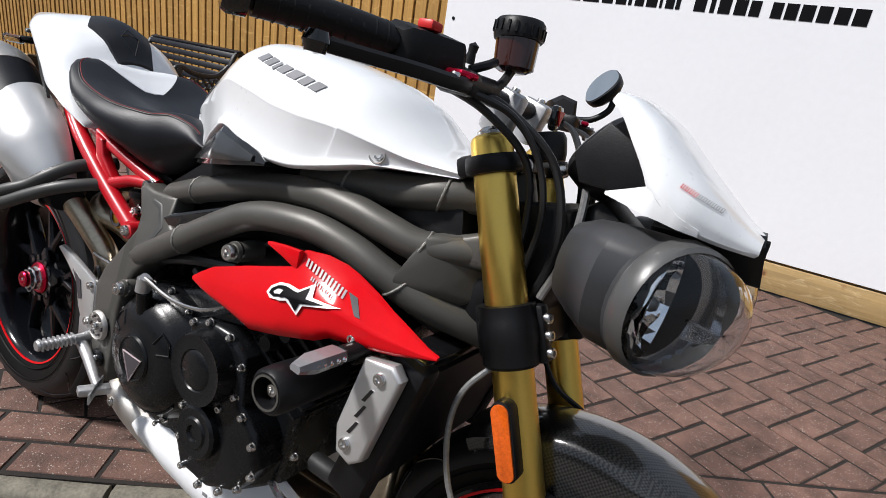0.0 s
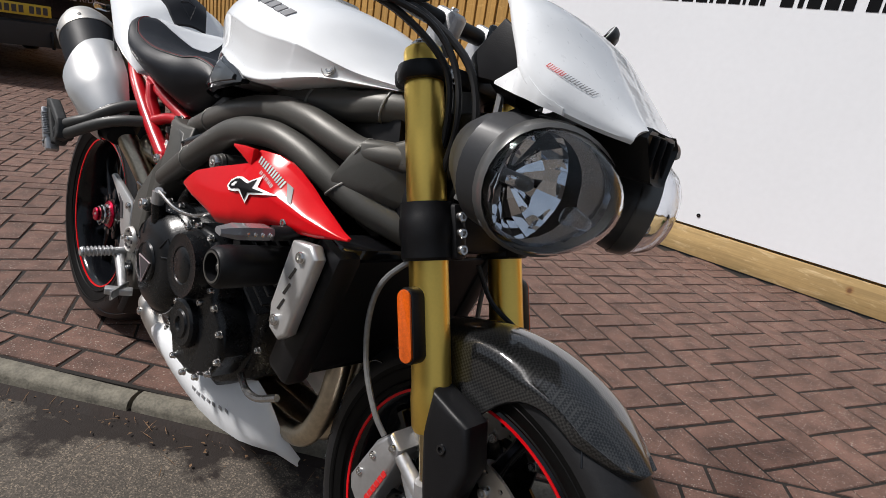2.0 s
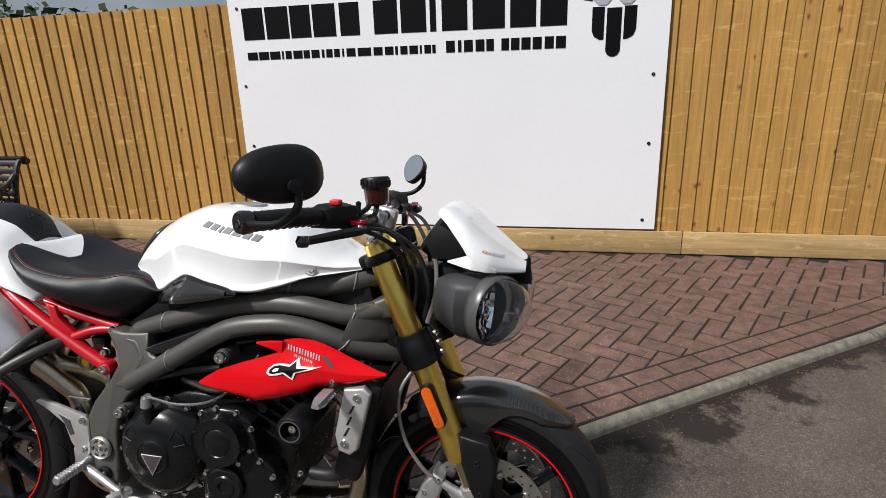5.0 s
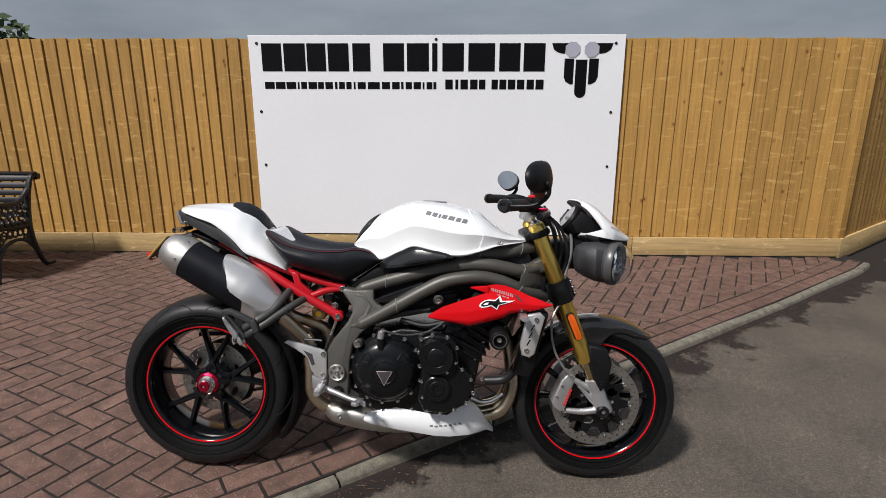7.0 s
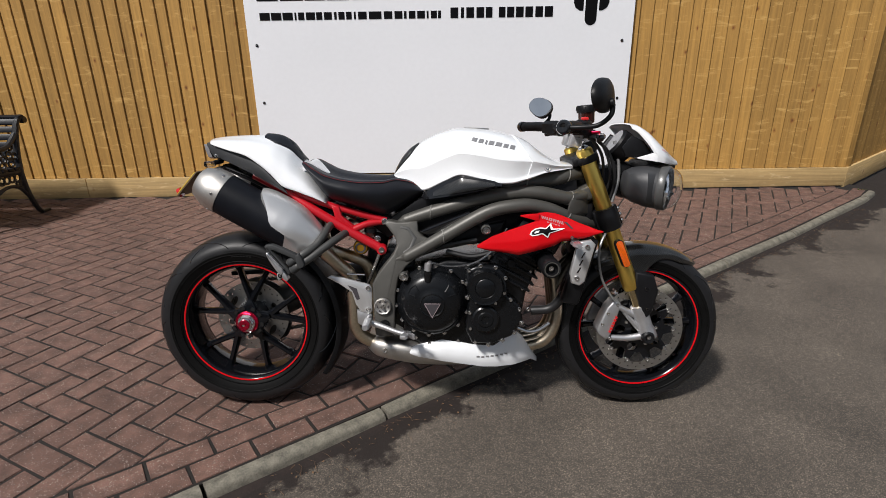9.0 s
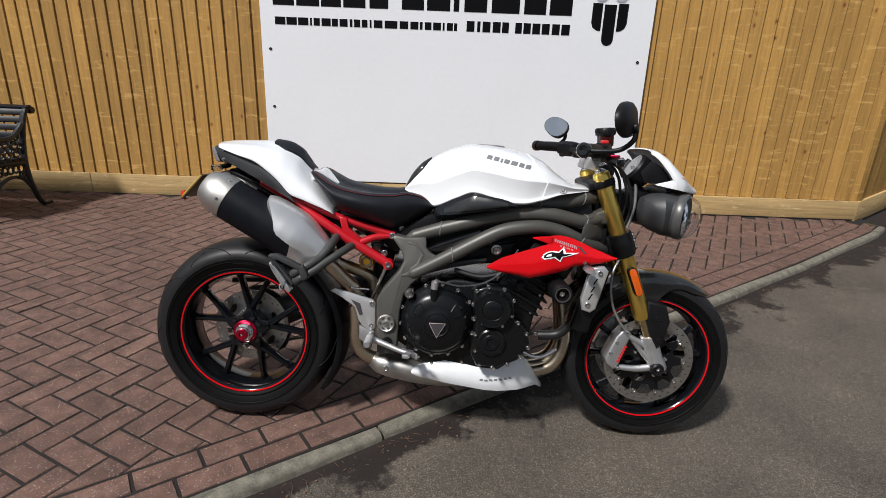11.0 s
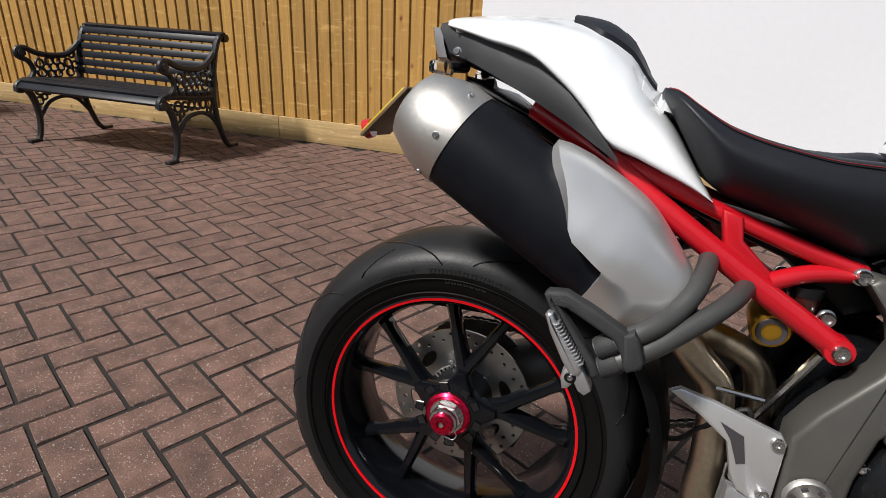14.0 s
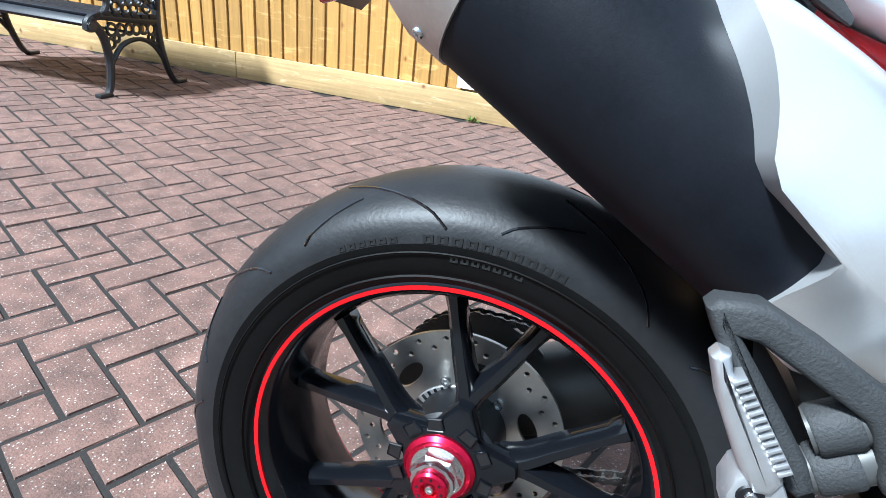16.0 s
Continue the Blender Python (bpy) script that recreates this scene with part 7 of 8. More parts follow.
# red side panels with plain marks
RED_ROWS = [(0.797, 0.630, 0.636, -0.220, -0.219), (0.820, 0.624, 0.652, -0.224, -0.222), (0.844, 0.619, 0.667, -0.227, -0.223), (0.905, 0.611, 0.690, -0.230, -0.221), (0.932, 0.607, 0.699, -0.231, -0.220), (0.984, 0.620, 0.717, -0.231, -0.217), (0.990, 0.622, 0.7405, -0.231, -0.204), (1.018, 0.630, 0.742, -0.229, -0.194), (1.045, 0.638, 0.738, -0.227, -0.187), (1.066, 0.650, 0.732, -0.224, -0.185), (1.10, 0.653, 0.719, -0.217, -0.184), (1.129, 0.657, 0.706, -0.211, -0.185), (1.156, 0.662, 0.697, -0.205, -0.187), (1.19, 0.672, 0.684, -0.196, -0.188), (1.207, 0.676, 0.680, -0.190, -0.188)]


def red_y(t, yl, yh, tall):
    """How far out the panel lies at t of its height: upright below, leaning in above a soft crease."""
    lean = max(0.0, (t - 0.50) / 0.50)
    tuck = max(0.0, (0.22 - t) / 0.22)
    return yl + (yh - yl) * lean ** 1.15 + 0.010 * tuck * tuck * min(1.0, tall / 0.06)


def red_at(x, z, out=0.001):
    zl, zh, yl, yh = at_rows(RED_ROWS, x)
    t = max(0.0, min(1.0, (z - zl) / max(1e-4, zh - zl)))
    return Vector((x, red_y(t, yl, yh, zh - zl) - out, z))


def red_shell():
    n, across = 56, 14
    xs = [RED_ROWS[0][0] + (RED_ROWS[-1][0] - RED_ROWS[0][0]) * i / n for i in range(n + 1)]
    for r in RED_ROWS[1:-1]:
        k = min(range(1, n), key=lambda i: abs(xs[i] - r[0]))
        xs[k] = r[0]
    rings = []
    for x in sorted(xs):
        zl, zh, yl, yh = at_rows(RED_ROWS, x)
        out = [Vector((x, red_y(k / across, yl, yh, zh - zl), zl + (zh - zl) * k / across)) for k in range(across + 1)]
        rings.append(out + [Vector((p.x, p.y + 0.005, p.z)) for p in reversed(out)])
    return loft(rings)


def decal(outline, mat, parent, name, s, out):
    """A flat mark that follows the red panel."""
    bm = bmesh.new()
    f = bm.faces.new([bm.verts.new((x, 0, z)) for x, z in outline])
    f.normal_update()
    bmesh.ops.triangulate(bm, faces=[f])
    bmesh.ops.subdivide_edges(bm, edges=list(bm.edges), cuts=6, use_grid_fill=True)
    for v in bm.verts:
        v.co = red_at(v.co.x, v.co.z, out)
    if s > 0:
        mirrored(bm)
    return part(name, bm, mat, parent)


STAR_BACK = [(1.0788, 0.696), (1.0363, 0.695), (1.0294, 0.71), (1.0129, 0.6969), (0.9947, 0.6984), (0.9789, 0.6947), (0.9662, 0.686), (0.9613, 0.6755), (0.9702, 0.6706), (0.9895, 0.6742), (1.0, 0.678), (1.0202, 0.6656), (1.0267, 0.6809)]
STAR = [(1.0572, 0.6928), (1.028, 0.691), (1.026, 0.7042), (1.0138, 0.6938), (1.0042, 0.6935), (0.9959, 0.6818), (1.0031, 0.6819), (1.0179, 0.6705), (1.0223, 0.6826)]
STAR_LOOP = [(1.0051, 0.6939), (0.9919, 0.695), (0.9788, 0.6908), (0.9691, 0.6832), (0.9676, 0.6763), (0.9765, 0.675), (0.996, 0.6815)]
STAR_EYE = [(0.9918, 0.6895), (0.9809, 0.6869), (0.9749, 0.6815), (0.9776, 0.6794), (0.9897, 0.6833)]


for s in (-1, 1):
    bm = red_shell()
    if s > 0:
        mirrored(bm)
    rp = part("side_panel", bm, M_RED, bike, "glossy red side panel with star emblem", sharp=45)
    bm = prism([(0.932, 0.7310), (0.933, 0.7345), (0.962, 0.7385), (0.992, 0.7405), (0.992, 0.7165), (0.984, 0.7165), (0.962, 0.7235)], -0.217, -0.207, 0.002)
    if s > 0:
        mirrored(bm)
    part("panel_fin", bm, M_RED, rp)
    decal(STAR_BACK, M_WHITE_MARK, rp, "emblem_back", s, 0.0026)
    decal(STAR, M_SIGN_BLACK, rp, "emblem_star", s, 0.0036)
    decal(STAR_LOOP, M_SIGN_BLACK, rp, "emblem_loop", s, 0.0036)
    decal(STAR_EYE, M_WHITE_MARK, rp, "emblem_eye", s, 0.0044)
    for k in range(12):
        x = 1.000 + 0.0122 * (k // 2) + 0.0058 * (k % 2)
        zz = 0.7330 - 0.27 * (x - 1.0)
        decal([(x, zz), (x + 0.0030, zz - 0.0003), (x + 0.0050, zz - 0.0096), (x + 0.002, zz - 0.0093)], M_PALE_MARK, rp, "model_bar", s, 0.0020)
    for k in range(10):
        x = 1.018 + 0.0085 * (k // 2) + 0.0038 * (k % 2)
        zz = 0.7205 - 0.27 * (x - 1.0)
        decal([(x, zz), (x + 0.0018, zz - 0.0002), (x + 0.0026, zz - 0.0048), (x + 0.0008, zz - 0.0046)], M_PALE_MARK, rp, "model_bar", s, 0.0020)
    decal([(1.072, 0.714), (1.086, 0.7105), (1.104, 0.692), (1.096, 0.693)], M_DARK_MARK, rp, "model_bar", s, 0.0020)
    stalk = part("front_indicator", tube([(1.115, s * 0.185, 0.660), (1.108, s * 0.215, 0.652), (1.104, s * 0.232, 0.650)], 0.011, 10), M_BLACK, bike, "slim front indicator")
    bolt(stalk, 1.100, s * 0.215, 0.664, 0.006, (0, s, 0))
    part("lens", loft([[Vector((1.104 + a * f, s * y, 0.651 + b * f)) for a, b in ((-0.012, -0.006), (0.010, -0.008), (0.014, 0.0), (0.010, 0.009), (-0.012, 0.008), (-0.016, 0.0))] for y, f in ((0.230, 0.6), (0.240, 1.0), (0.285, 1.0), (0.308, 0.55))]), M_TAIL_CLEAR, stalk, "smoked indicator lens")
    for k in range(5):
        part("led", lathe([(0.0, 0.002), (0.0026, 0.0016), (0.0034, 0.0), (0.0034, -0.003), (0.0, -0.003)], (1.1175 - 0.0006 * k, s * (0.243 + 0.0105 * k), 0.6515), (1, 0, 0), 10), M_CHROME, stalk)

# ---- rider's controls ----
hang = part("heel_plate", prism([(0.305, 0.512), (0.318, 0.520), (0.360, 0.512), (0.443, 0.490), (0.452, 0.478), (0.453, 0.395), (0.440, 0.385), (0.412, 0.398), (0.398, 0.420), (0.385, 0.462), (0.345, 0.490)], -0.168, -0.156, 0.004), M_SILVER, bike, "silver heel plate")
part("plate_window", prism([(0.372, 0.488), (0.402, 0.476), (0.412, 0.440), (0.402, 0.436), (0.388, 0.468)], -0.1695, -0.1675, 0), M_DARK_MARK, hang)
bolt(hang, 0.440, -0.170, 0.478, 0.008)
bolt(hang, 0.440, -0.170, 0.404, 0.008)
part("plate_boss", prism([(0.400, 0.400), (0.452, 0.385), (0.455, 0.345), (0.430, 0.332), (0.402, 0.352)], -0.165, -0.145, 0.006), M_ALLOY, hang)
peg = part("footpeg", tube([(0.443, -0.162, 0.372), (0.442, -0.185, 0.371), (0.438, -0.246, 0.368)], (0.010, 0.0075), 12), M_ALLOY, bike, "ribbed alloy footpeg")
for k in range(8):
    t = k / 7
    part("rib", box((0.4415 - 0.003 * t, -0.191 - 0.054 * t, 0.3715 - 0.003 * t), (0.022, 0.0042, 0.018), bev=0.0015), M_ALLOY, peg)
part("peg_end", lathe([(0.0, 0.0), (0.010, 0.0), (0.011, 0.003), (0.009, 0.006), (0.0, 0.006)], (0.438, -0.247, 0.368), (0, -1, 0), 16), M_ALLOY, peg)
pedal = part("brake_pedal", tube([(0.440, -0.175, 0.362), (0.49, -0.185, 0.348), (0.535, -0.196, 0.335), (0.562, -0.203, 0.330)], (0.011, 0.008), 10), M_ALLOY, bike, "alloy brake pedal")
for k in range(6):
    part("rib", box((0.560 + 0.005 * k, -0.200 - 0.005 * k, 0.332), (0.0035, 0.036, 0.020), Matrix.Rotation(radians(45), 4, "Z"), bev=0.001), M_ALLOY, pedal)
part("pedal_pad", box((0.567, -0.212, 0.329), (0.022, 0.052, 0.014), Matrix.Rotation(radians(-20), 4, "Z"), bev=0.003), M_ALLOY, pedal)
part("master_cylinder", tube([(0.420, -0.135, 0.395), (0.418, -0.135, 0.46)], 0.013, 12), M_ALLOY, bike, "rear brake master cylinder")
part("brake_hose", tube([(0.418, -0.135, 0.46), (0.405, -0.14, 0.50), (0.365, -0.12, 0.45), (0.33, -0.05, 0.38), (0.2, 0.06, 0.36)], 0.004, 7), M_CABLE, bike, "thin black brake hose")
for s in (-1, 1):
    def SY(way):
        return [(x, -s * y, z) for x, y, z in way]
    hg = part("pillion_hanger", tube(SY([(0.204, -0.252, 0.581), (0.222, -0.254, 0.594), (0.243, -0.250, 0.607), (0.263, -0.238, 0.619), (0.281, -0.220, 0.632), (0.299, -0.198, 0.654), (0.309, -0.172, 0.672), (0.316, -0.140, 0.684), (0.325, -0.080, 0.692)]), 0.0124, 16), M_HANGER, bike, "dark grey pillion footrest hanger")
    part("lower_bar", tube(SY([(0.211, -0.252, 0.558), (0.231, -0.254, 0.573), (0.251, -0.250, 0.586), (0.272, -0.240, 0.599), (0.296, -0.224, 0.616), (0.327, -0.200, 0.637), (0.350, -0.170, 0.651), (0.370, -0.125, 0.660), (0.390, -0.080, 0.664)]), 0.0124, 16), M_HANGER, hg)
    for c_, d_ in (((0.214, -0.253, 0.588), (0.80, -0.03, 0.58)), ((0.222, -0.253, 0.566), (0.80, -0.03, 0.58))):
        part("tube_socket", lathe([(0.0, -0.011), (0.0132, -0.011), (0.0142, -0.009), (0.0142, 0.009), (0.0132, 0.011), (0.0, 0.011)], (c_[0], -s * c_[1], c_[2]), (d_[0], -s * d_[1], d_[2]), 20), M_GUARD, hg)
    part("guard", prism([(0.134, 0.637), (0.138, 0.643), (0.159, 0.646), (0.192, 0.633), (0.232, 0.614), (0.245, 0.604), (0.254, 0.582), (0.237, 0.569), (0.230, 0.586), (0.219, 0.601), (0.162, 0.626), (0.154, 0.626), (0.184, 0.593), (0.204, 0.570), (0.213, 0.555), (0.206, 0.548), (0.200, 0.551), (0.172, 0.588), (0.143, 0.622)], s * 0.269, s * 0.246, 0.005, 3), M_GUARD, hg, "black textured footrest guard")
    part("guard_band", prism([(0.228, 0.610), (0.240, 0.617), (0.247, 0.608), (0.257, 0.584), (0.255, 0.574), (0.240, 0.566), (0.234, 0.574)], s * 0.2715, s * 0.236, 0.005, 3), M_GUARD, hg)
    pg = part("pillion_peg", prism([(0.140, 0.617), (0.143, 0.622), (0.149, 0.621), (0.153, 0.611), (0.186, 0.573), (0.193, 0.561), (0.190, 0.552), (0.181, 0.550), (0.168, 0.566), (0.149, 0.597)], s * 0.280, s * 0.264, 0.005, 3), M_ALLOY, hg, "folded alloy pillion peg")
    for k in range(13):
        t = k / 12
        part("rib", box((0.1555 + 0.034 * t, s * 0.2745, 0.6100 - 0.041 * t), (0.0070, 0.0150, 0.0021), Matrix.Rotation(radians(-40), 4, "Y"), bev=0.0005), M_ALLOY, pg)
    part("clevis", prism([(0.172, 0.555), (0.178, 0.562), (0.192, 0.562), (0.200, 0.550), (0.207, 0.537), (0.200, 0.529), (0.192, 0.533), (0.186, 0.542), (0.180, 0.533), (0.174, 0.531), (0.170, 0.544)], s * 0.277, s * 0.250, 0.003, 2), M_ALLOY, hg, "cast alloy clevis")
    pv = part("peg_pivot", lathe([(0.0, -0.010), (0.0075, -0.010), (0.0080, 0.008), (0.0060, 0.010), (0.0, 0.010)], (0.181, s * 0.268, 0.548), (0, s, 0), 16), M_BLACK, hg)
    bolt(pv, 0.181, s * 0.2785, 0.548, 0.0034, (0, s, 0))
part("side_stand", tube([(0.55, 0.14, 0.30), (0.57, 0.22, 0.18), (0.60, 0.300, 0.066)], 0.013, 10), M_GUN, bike, "dark side stand")
part("shock_reservoir", lathe([(0.0, -0.035), (0.022, -0.035), (0.026, -0.028), (0.026, 0.03), (0.0, 0.03)], (0.415, -0.085, 0.608), (0.1, 1, 0.1), 24), M_SPRING, bike, "gold shock reservoir")
part("reservoir_ring", lathe([(0.012, -0.037), (0.018, -0.038), (0.019, -0.034), (0.012, -0.034)], (0.415, -0.085, 0.608), (0.1, 1, 0.1), 24), M_DARK_MARK, bike)
pot = part("rear_brake_pot", lathe([(0.0, 0.0), (0.018, 0.0), (0.019, 0.03), (0.0, 0.03)], (0.443, -0.095, 0.625), (0, 0, 1), 20), M_FLUID, bike, "rear brake fluid pot")
part("pot_lid", lathe([(0.0, 0.03), (0.021, 0.03), (0.021, 0.042), (0.0, 0.043)], (0.443, -0.095, 0.625), (0, 0, 1), 20), M_BLACK, pot)
part("shock_body", tube([(0.47, 0, 0.64), (0.44, 0, 0.50), (0.42, 0, 0.40)], 0.032, 14), M_BLACK, bike, "black rear shock")
part("linkage_rod", tube([(0.475, -0.11, 0.585), (0.45, -0.10, 0.52), (0.43, -0.09, 0.47)], 0.006, 8), M_STEEL, bike, "steel rod")

# ---- handlebar ----
BAR = [(1.136, -0.045, 0.985), (1.133, -0.10, 0.987), (1.122, -0.17, 0.998), (1.098, -0.24, 1.008), (1.060, -0.31, 1.010), (1.020, -0.380, 1.008)]
full = [Vector((p[0], -p[1], p[2])) for p in reversed(BAR)] + [Vector(p) for p in BAR]
bar = part("handlebar", tube(full, 0.0125, 14), M_BLACK, bike, "black tapered handlebar")
for s in (-1, 1):
    def Q(p):
        return Vector((p[0], p[1] * -s, p[2]))
    rise = part("bar_clamp", box((1.136, s * 0.045, 0.972), (0.044, 0.030, 0.062), Matrix.Rotation(radians(15), 4, "Y"), bev=0.007), M_ALLOY, bike, "silver bar clamp")
    bolt(rise, 1.146, s * 0.045, 1.003, 0.006, (0.2, 0, 1))
    grip = part("grip", tube([Q(p) for p in ((1.090, -0.255, 1.0085), (1.060, -0.31, 1.010), (1.024, -0.373, 1.008))], 0.0175, 18), M_BLACK, bar, "ribbed rubber grip")
    for k in range(10):
        t = (k + 0.5) / 10
        c = Q((1.090 - 0.066 * t, -0.255 - 0.118 * t, 1.0085))
        d = Q((-0.066, -0.118, 0)).normalized()
        u = d.orthogonal().normalized()
        v = d.cross(u)
        part("grip_rib", tube([c + 0.0176 * (math.cos(a) * u + math.sin(a) * v) for a in (2 * math.pi * i / 14 for i in range(15))], 0.0011, 4, 1), M_BLACK, grip)
    part("bar_end", lathe([(0.0, -0.004), (0.020, -0.004), (0.021, 0.012), (0.018, 0.018), (0.008, 0.019), (0.0, 0.016)], Q((1.020, -0.380, 1.008)), Q((-0.49, -0.87, 0)), 24), M_GLOSS, bar, "black bar end")
    sw = part("switch_housing", loft([[Q((1.099 - 0.55 * q + f * a, -0.238 - q * 0.98, 1.006 + f * b)) for a, b in ((-0.020, -0.022), (0.020, -0.022), (0.027, -0.006), (0.022, 0.020), (-0.006, 0.026), (-0.024, 0.014))] for q, f in ((-0.052, 0.75), (-0.044, 1.0), (-0.005, 1.0), (0.010, 0.95), (0.016, 0.7))]), M_BLACK, bar, "black switch housing")
    if s < 0:
        part("kill_switch", box(Q((1.115, -0.222, 1.034)), (0.020, 0.022, 0.010), bev=0.003), M_RED_MARK, sw, "red kill switch")
    clampc = Q((1.128, -0.180, 0.998))
    part("lever_perch", box(clampc + Vector((0.012, 0, -0.010)), (0.045, 0.032, 0.028), bev=0.007), M_BLACK, bar)
    blade = smooth_path([Q(p) for p in ((1.146, -0.186, 0.985), (1.163, -0.215, 0.983), (1.163, -0.250, 0.982), (1.152, -0.290, 0.982), (1.138, -0.330, 0.981), (1.121, -0.380, 0.980))], 5)
    rings = []
    for i, p in enumerate(blade):
        t = (blade[min(i + 1, len(blade) - 1)] - blade[max(i - 1, 0)]).normalized()
        sv = t.cross(Vector((0, 0, 1))).normalized()
        k2 = i / (len(blade) - 1)
        hw, hh = 0.0125 - 0.0055 * k2, 0.0085 - 0.0020 * k2
        rings.append([p + sv * u * hw + Vector((0, 0, v * hh)) for u, v in ((-1, -0.4), (-0.7, -1), (0.7, -1), (1, -0.4), (1, 0.5), (0.6, 1), (-0.6, 1), (-1, 0.5))])
    lev = part("lever", loft(rings), M_BLACK, bar, "black adjustable lever")
    part("lever_ball", lathe([(0.0, -0.010), (0.009, -0.009), (0.0125, 0.0), (0.009, 0.009), (0.0, 0.010)], Q((1.120, -0.381, 0.980)), (0, 0, 1), 14), M_GLOSS, lev)
    part("adjuster", box(Q((1.156, -0.205, 0.994)), (0.030, 0.026, 0.008), Matrix.Rotation(radians(20 * s), 4, "Z"), bev=0.003), M_RED_ANOD, lev, "red lever adjuster")
    bolt(lev, *Q((1.158, -0.196, 0.996)), 0.005, (0, 0, 1))
    bolt(lev, *Q((1.168, -0.236, 0.990)), 0.005, (0, 0, 1))
    # bar-end mirror
    mc = Q((1.106, -0.424, 1.092)) if s < 0 else Vector((1.100, 0.452, 1.087))
    nrm = Q((0.84, -0.54, 0.12)).normalized() if s < 0 else Vector((0.62, 0.55, -0.56)).normalized()
    size = 1.0 if s < 0 else 0.88
    side = Vector((0, 1, 0))
    side = (side - side.dot(nrm) * nrm).normalized()
    upm = nrm.cross(side)
    if upm.z < 0:
        upm = -upm

    def oval(k, off):
        out = []
        for i in range(28):
            a = 2 * math.pi * i / 28
            sx, sz = math.cos(a), math.sin(a)
            ex = 0.078 * math.copysign(abs(sx) ** 0.85, sx)
            ez = 0.046 * math.copysign(abs(sz) ** 0.85, sz) * (1.0 - 0.16 * sx * s)
            out.append(mc + (side * ex + upm * ez) * k * size + nrm * off)
        return out

    mir = part("mirror", loft([oval(0.94, -0.008), oval(1.0, -0.006), oval(1.0, 0.0), oval(0.93, 0.010), oval(0.70, 0.018), oval(0.35, 0.021), oval(0.02, 0.022)]), M_BLACK, bike, "black bar-end mirror")
    part("mirror_glass", loft([oval(0.95, -0.0082), oval(0.02, -0.0088)]), M_MIRROR, mir, "mirror glass")
    part("mirror_arm", tube([Q(p) for p in ((1.020, -0.388, 1.008), (1.05, -0.405, 1.008), (1.10, -0.418, 1.014), (1.132, -0.424, 1.040), (1.136, -0.426, 1.070))], 0.0068, 10), M_BLACK, mir)
    part("arm_joint", lathe([(0.0, -0.008), (0.011, -0.007), (0.011, 0.007), (0.0, 0.008)], Q((1.130, -0.430, 1.074)), nrm, 16), M_BLACK, mir)

# front brake reservoir
rv = Vector((1.156, -0.090, 1.022))
res = part("brake_reservoir", lathe([(0.0, -0.004), (0.016, -0.004), (0.025, 0.001), (0.027, 0.036), (0.0, 0.036)], rv, (-0.1, 0, 1), 28), M_FLUID, bike, "dark red brake fluid reservoir")
part("reservoir_lid", lathe([(0.0, 0.034), (0.0300, 0.034), (0.0310, 0.038), (0.0310, 0.053), (0.028, 0.057), (0.011, 0.058), (0.0, 0.058)], rv, (-0.1, 0, 1), 28), M_BLACK, res, "black ribbed lid")
for k in range(20):
    a = 2 * math.pi * k / 20
    part("lid_rib", box(rv + Vector((0.0310 * math.cos(a) - 0.0045, 0.0310 * math.sin(a), 0.0450)), (0.003, 0.003, 0.012), Matrix.Rotation(a, 4, "Z"), bev=0), M_BLACK, res)
part("reservoir_bracket", tube([(1.138, -0.160, 1.005), (1.150, -0.145, 1.015), (1.150, -0.128, 1.022)], 0.0055, 8), M_BLACK, res)
part("reservoir_hose", tube([rv + Vector((0, 0, 0.002)), (1.156, -0.115, 0.998), (1.150, -0.145, 0.994), (1.142, -0.170, 0.996)], 0.006, 8), M_CABLE, res)
mcyl = part("front_master_cylinder", tube([(1.152, -0.125, 0.990), (1.150, -0.195, 0.988)], 0.013, 12), M_BLACK, bike, "black front master cylinder")
part("bleed_cap", lathe([(0.0, 0.0), (0.007, 0.0), (0.005, 0.012), (0.006, 0.02), (0.0, 0.024)], (1.140, -0.170, 1.010), (0.1, 0, 1), 12), M_BLACK, mcyl)

# ignition key, cables, hoses at the headstock
ign = part("ignition_barrel", lathe([(0.0, 0.0), (0.022, 0.0), (0.024, 0.01), (0.024, 0.03), (0.02, 0.038), (0.0, 0.038)], (1.200, 0, 0.925), (-0.3, 0, 1), 24), M_BLACK, bike, "black ignition barrel")
key = part("key", box((1.192, 0, 0.982), (0.010, 0.028, 0.034), bev=0.005), M_GLOSS, ign, "black key with red triangle")
part("key_mark", prism([(-0.010, 0.010), (0.010, 0.010), (0.0, -0.010)], -0.001, 0.001, 0), M_RED_MARK, key).matrix_basis = Matrix.Translation((1.1985, 0, 0.982)) @ Matrix.Rotation(radians(90), 4, "Z")
cables = [
    [(1.145, -0.165, 0.985), (1.175, -0.12, 0.975), (1.235, -0.085, 0.93), (1.265, -0.075, 0.86), (1.262, -0.070, 0.79), (1.235, -0.06, 0.72)],
    [(1.150, -0.185, 0.982), (1.190, -0.13, 0.968), (1.225, -0.10, 0.925), (1.245, -0.09, 0.86), (1.235, -0.08, 0.78), (1.21, -0.06, 0.70)],
    [(1.120, -0.210, 0.985), (1.165, -0.15, 0.965), (1.21, -0.10, 0.92), (1.225, -0.085, 0.85), (1.22, -0.08, 0.76)],
    [(1.145, 0.165, 0.985), (1.19, 0.10, 0.97), (1.23, 0.06, 0.92), (1.245, 0.05, 0.85), (1.235, 0.05, 0.75)],
    [(1.150, 0.185, 0.982), (1.21, 0.12, 0.965), (1.25, 0.08, 0.90), (1.25, 0.06, 0.80)],
]
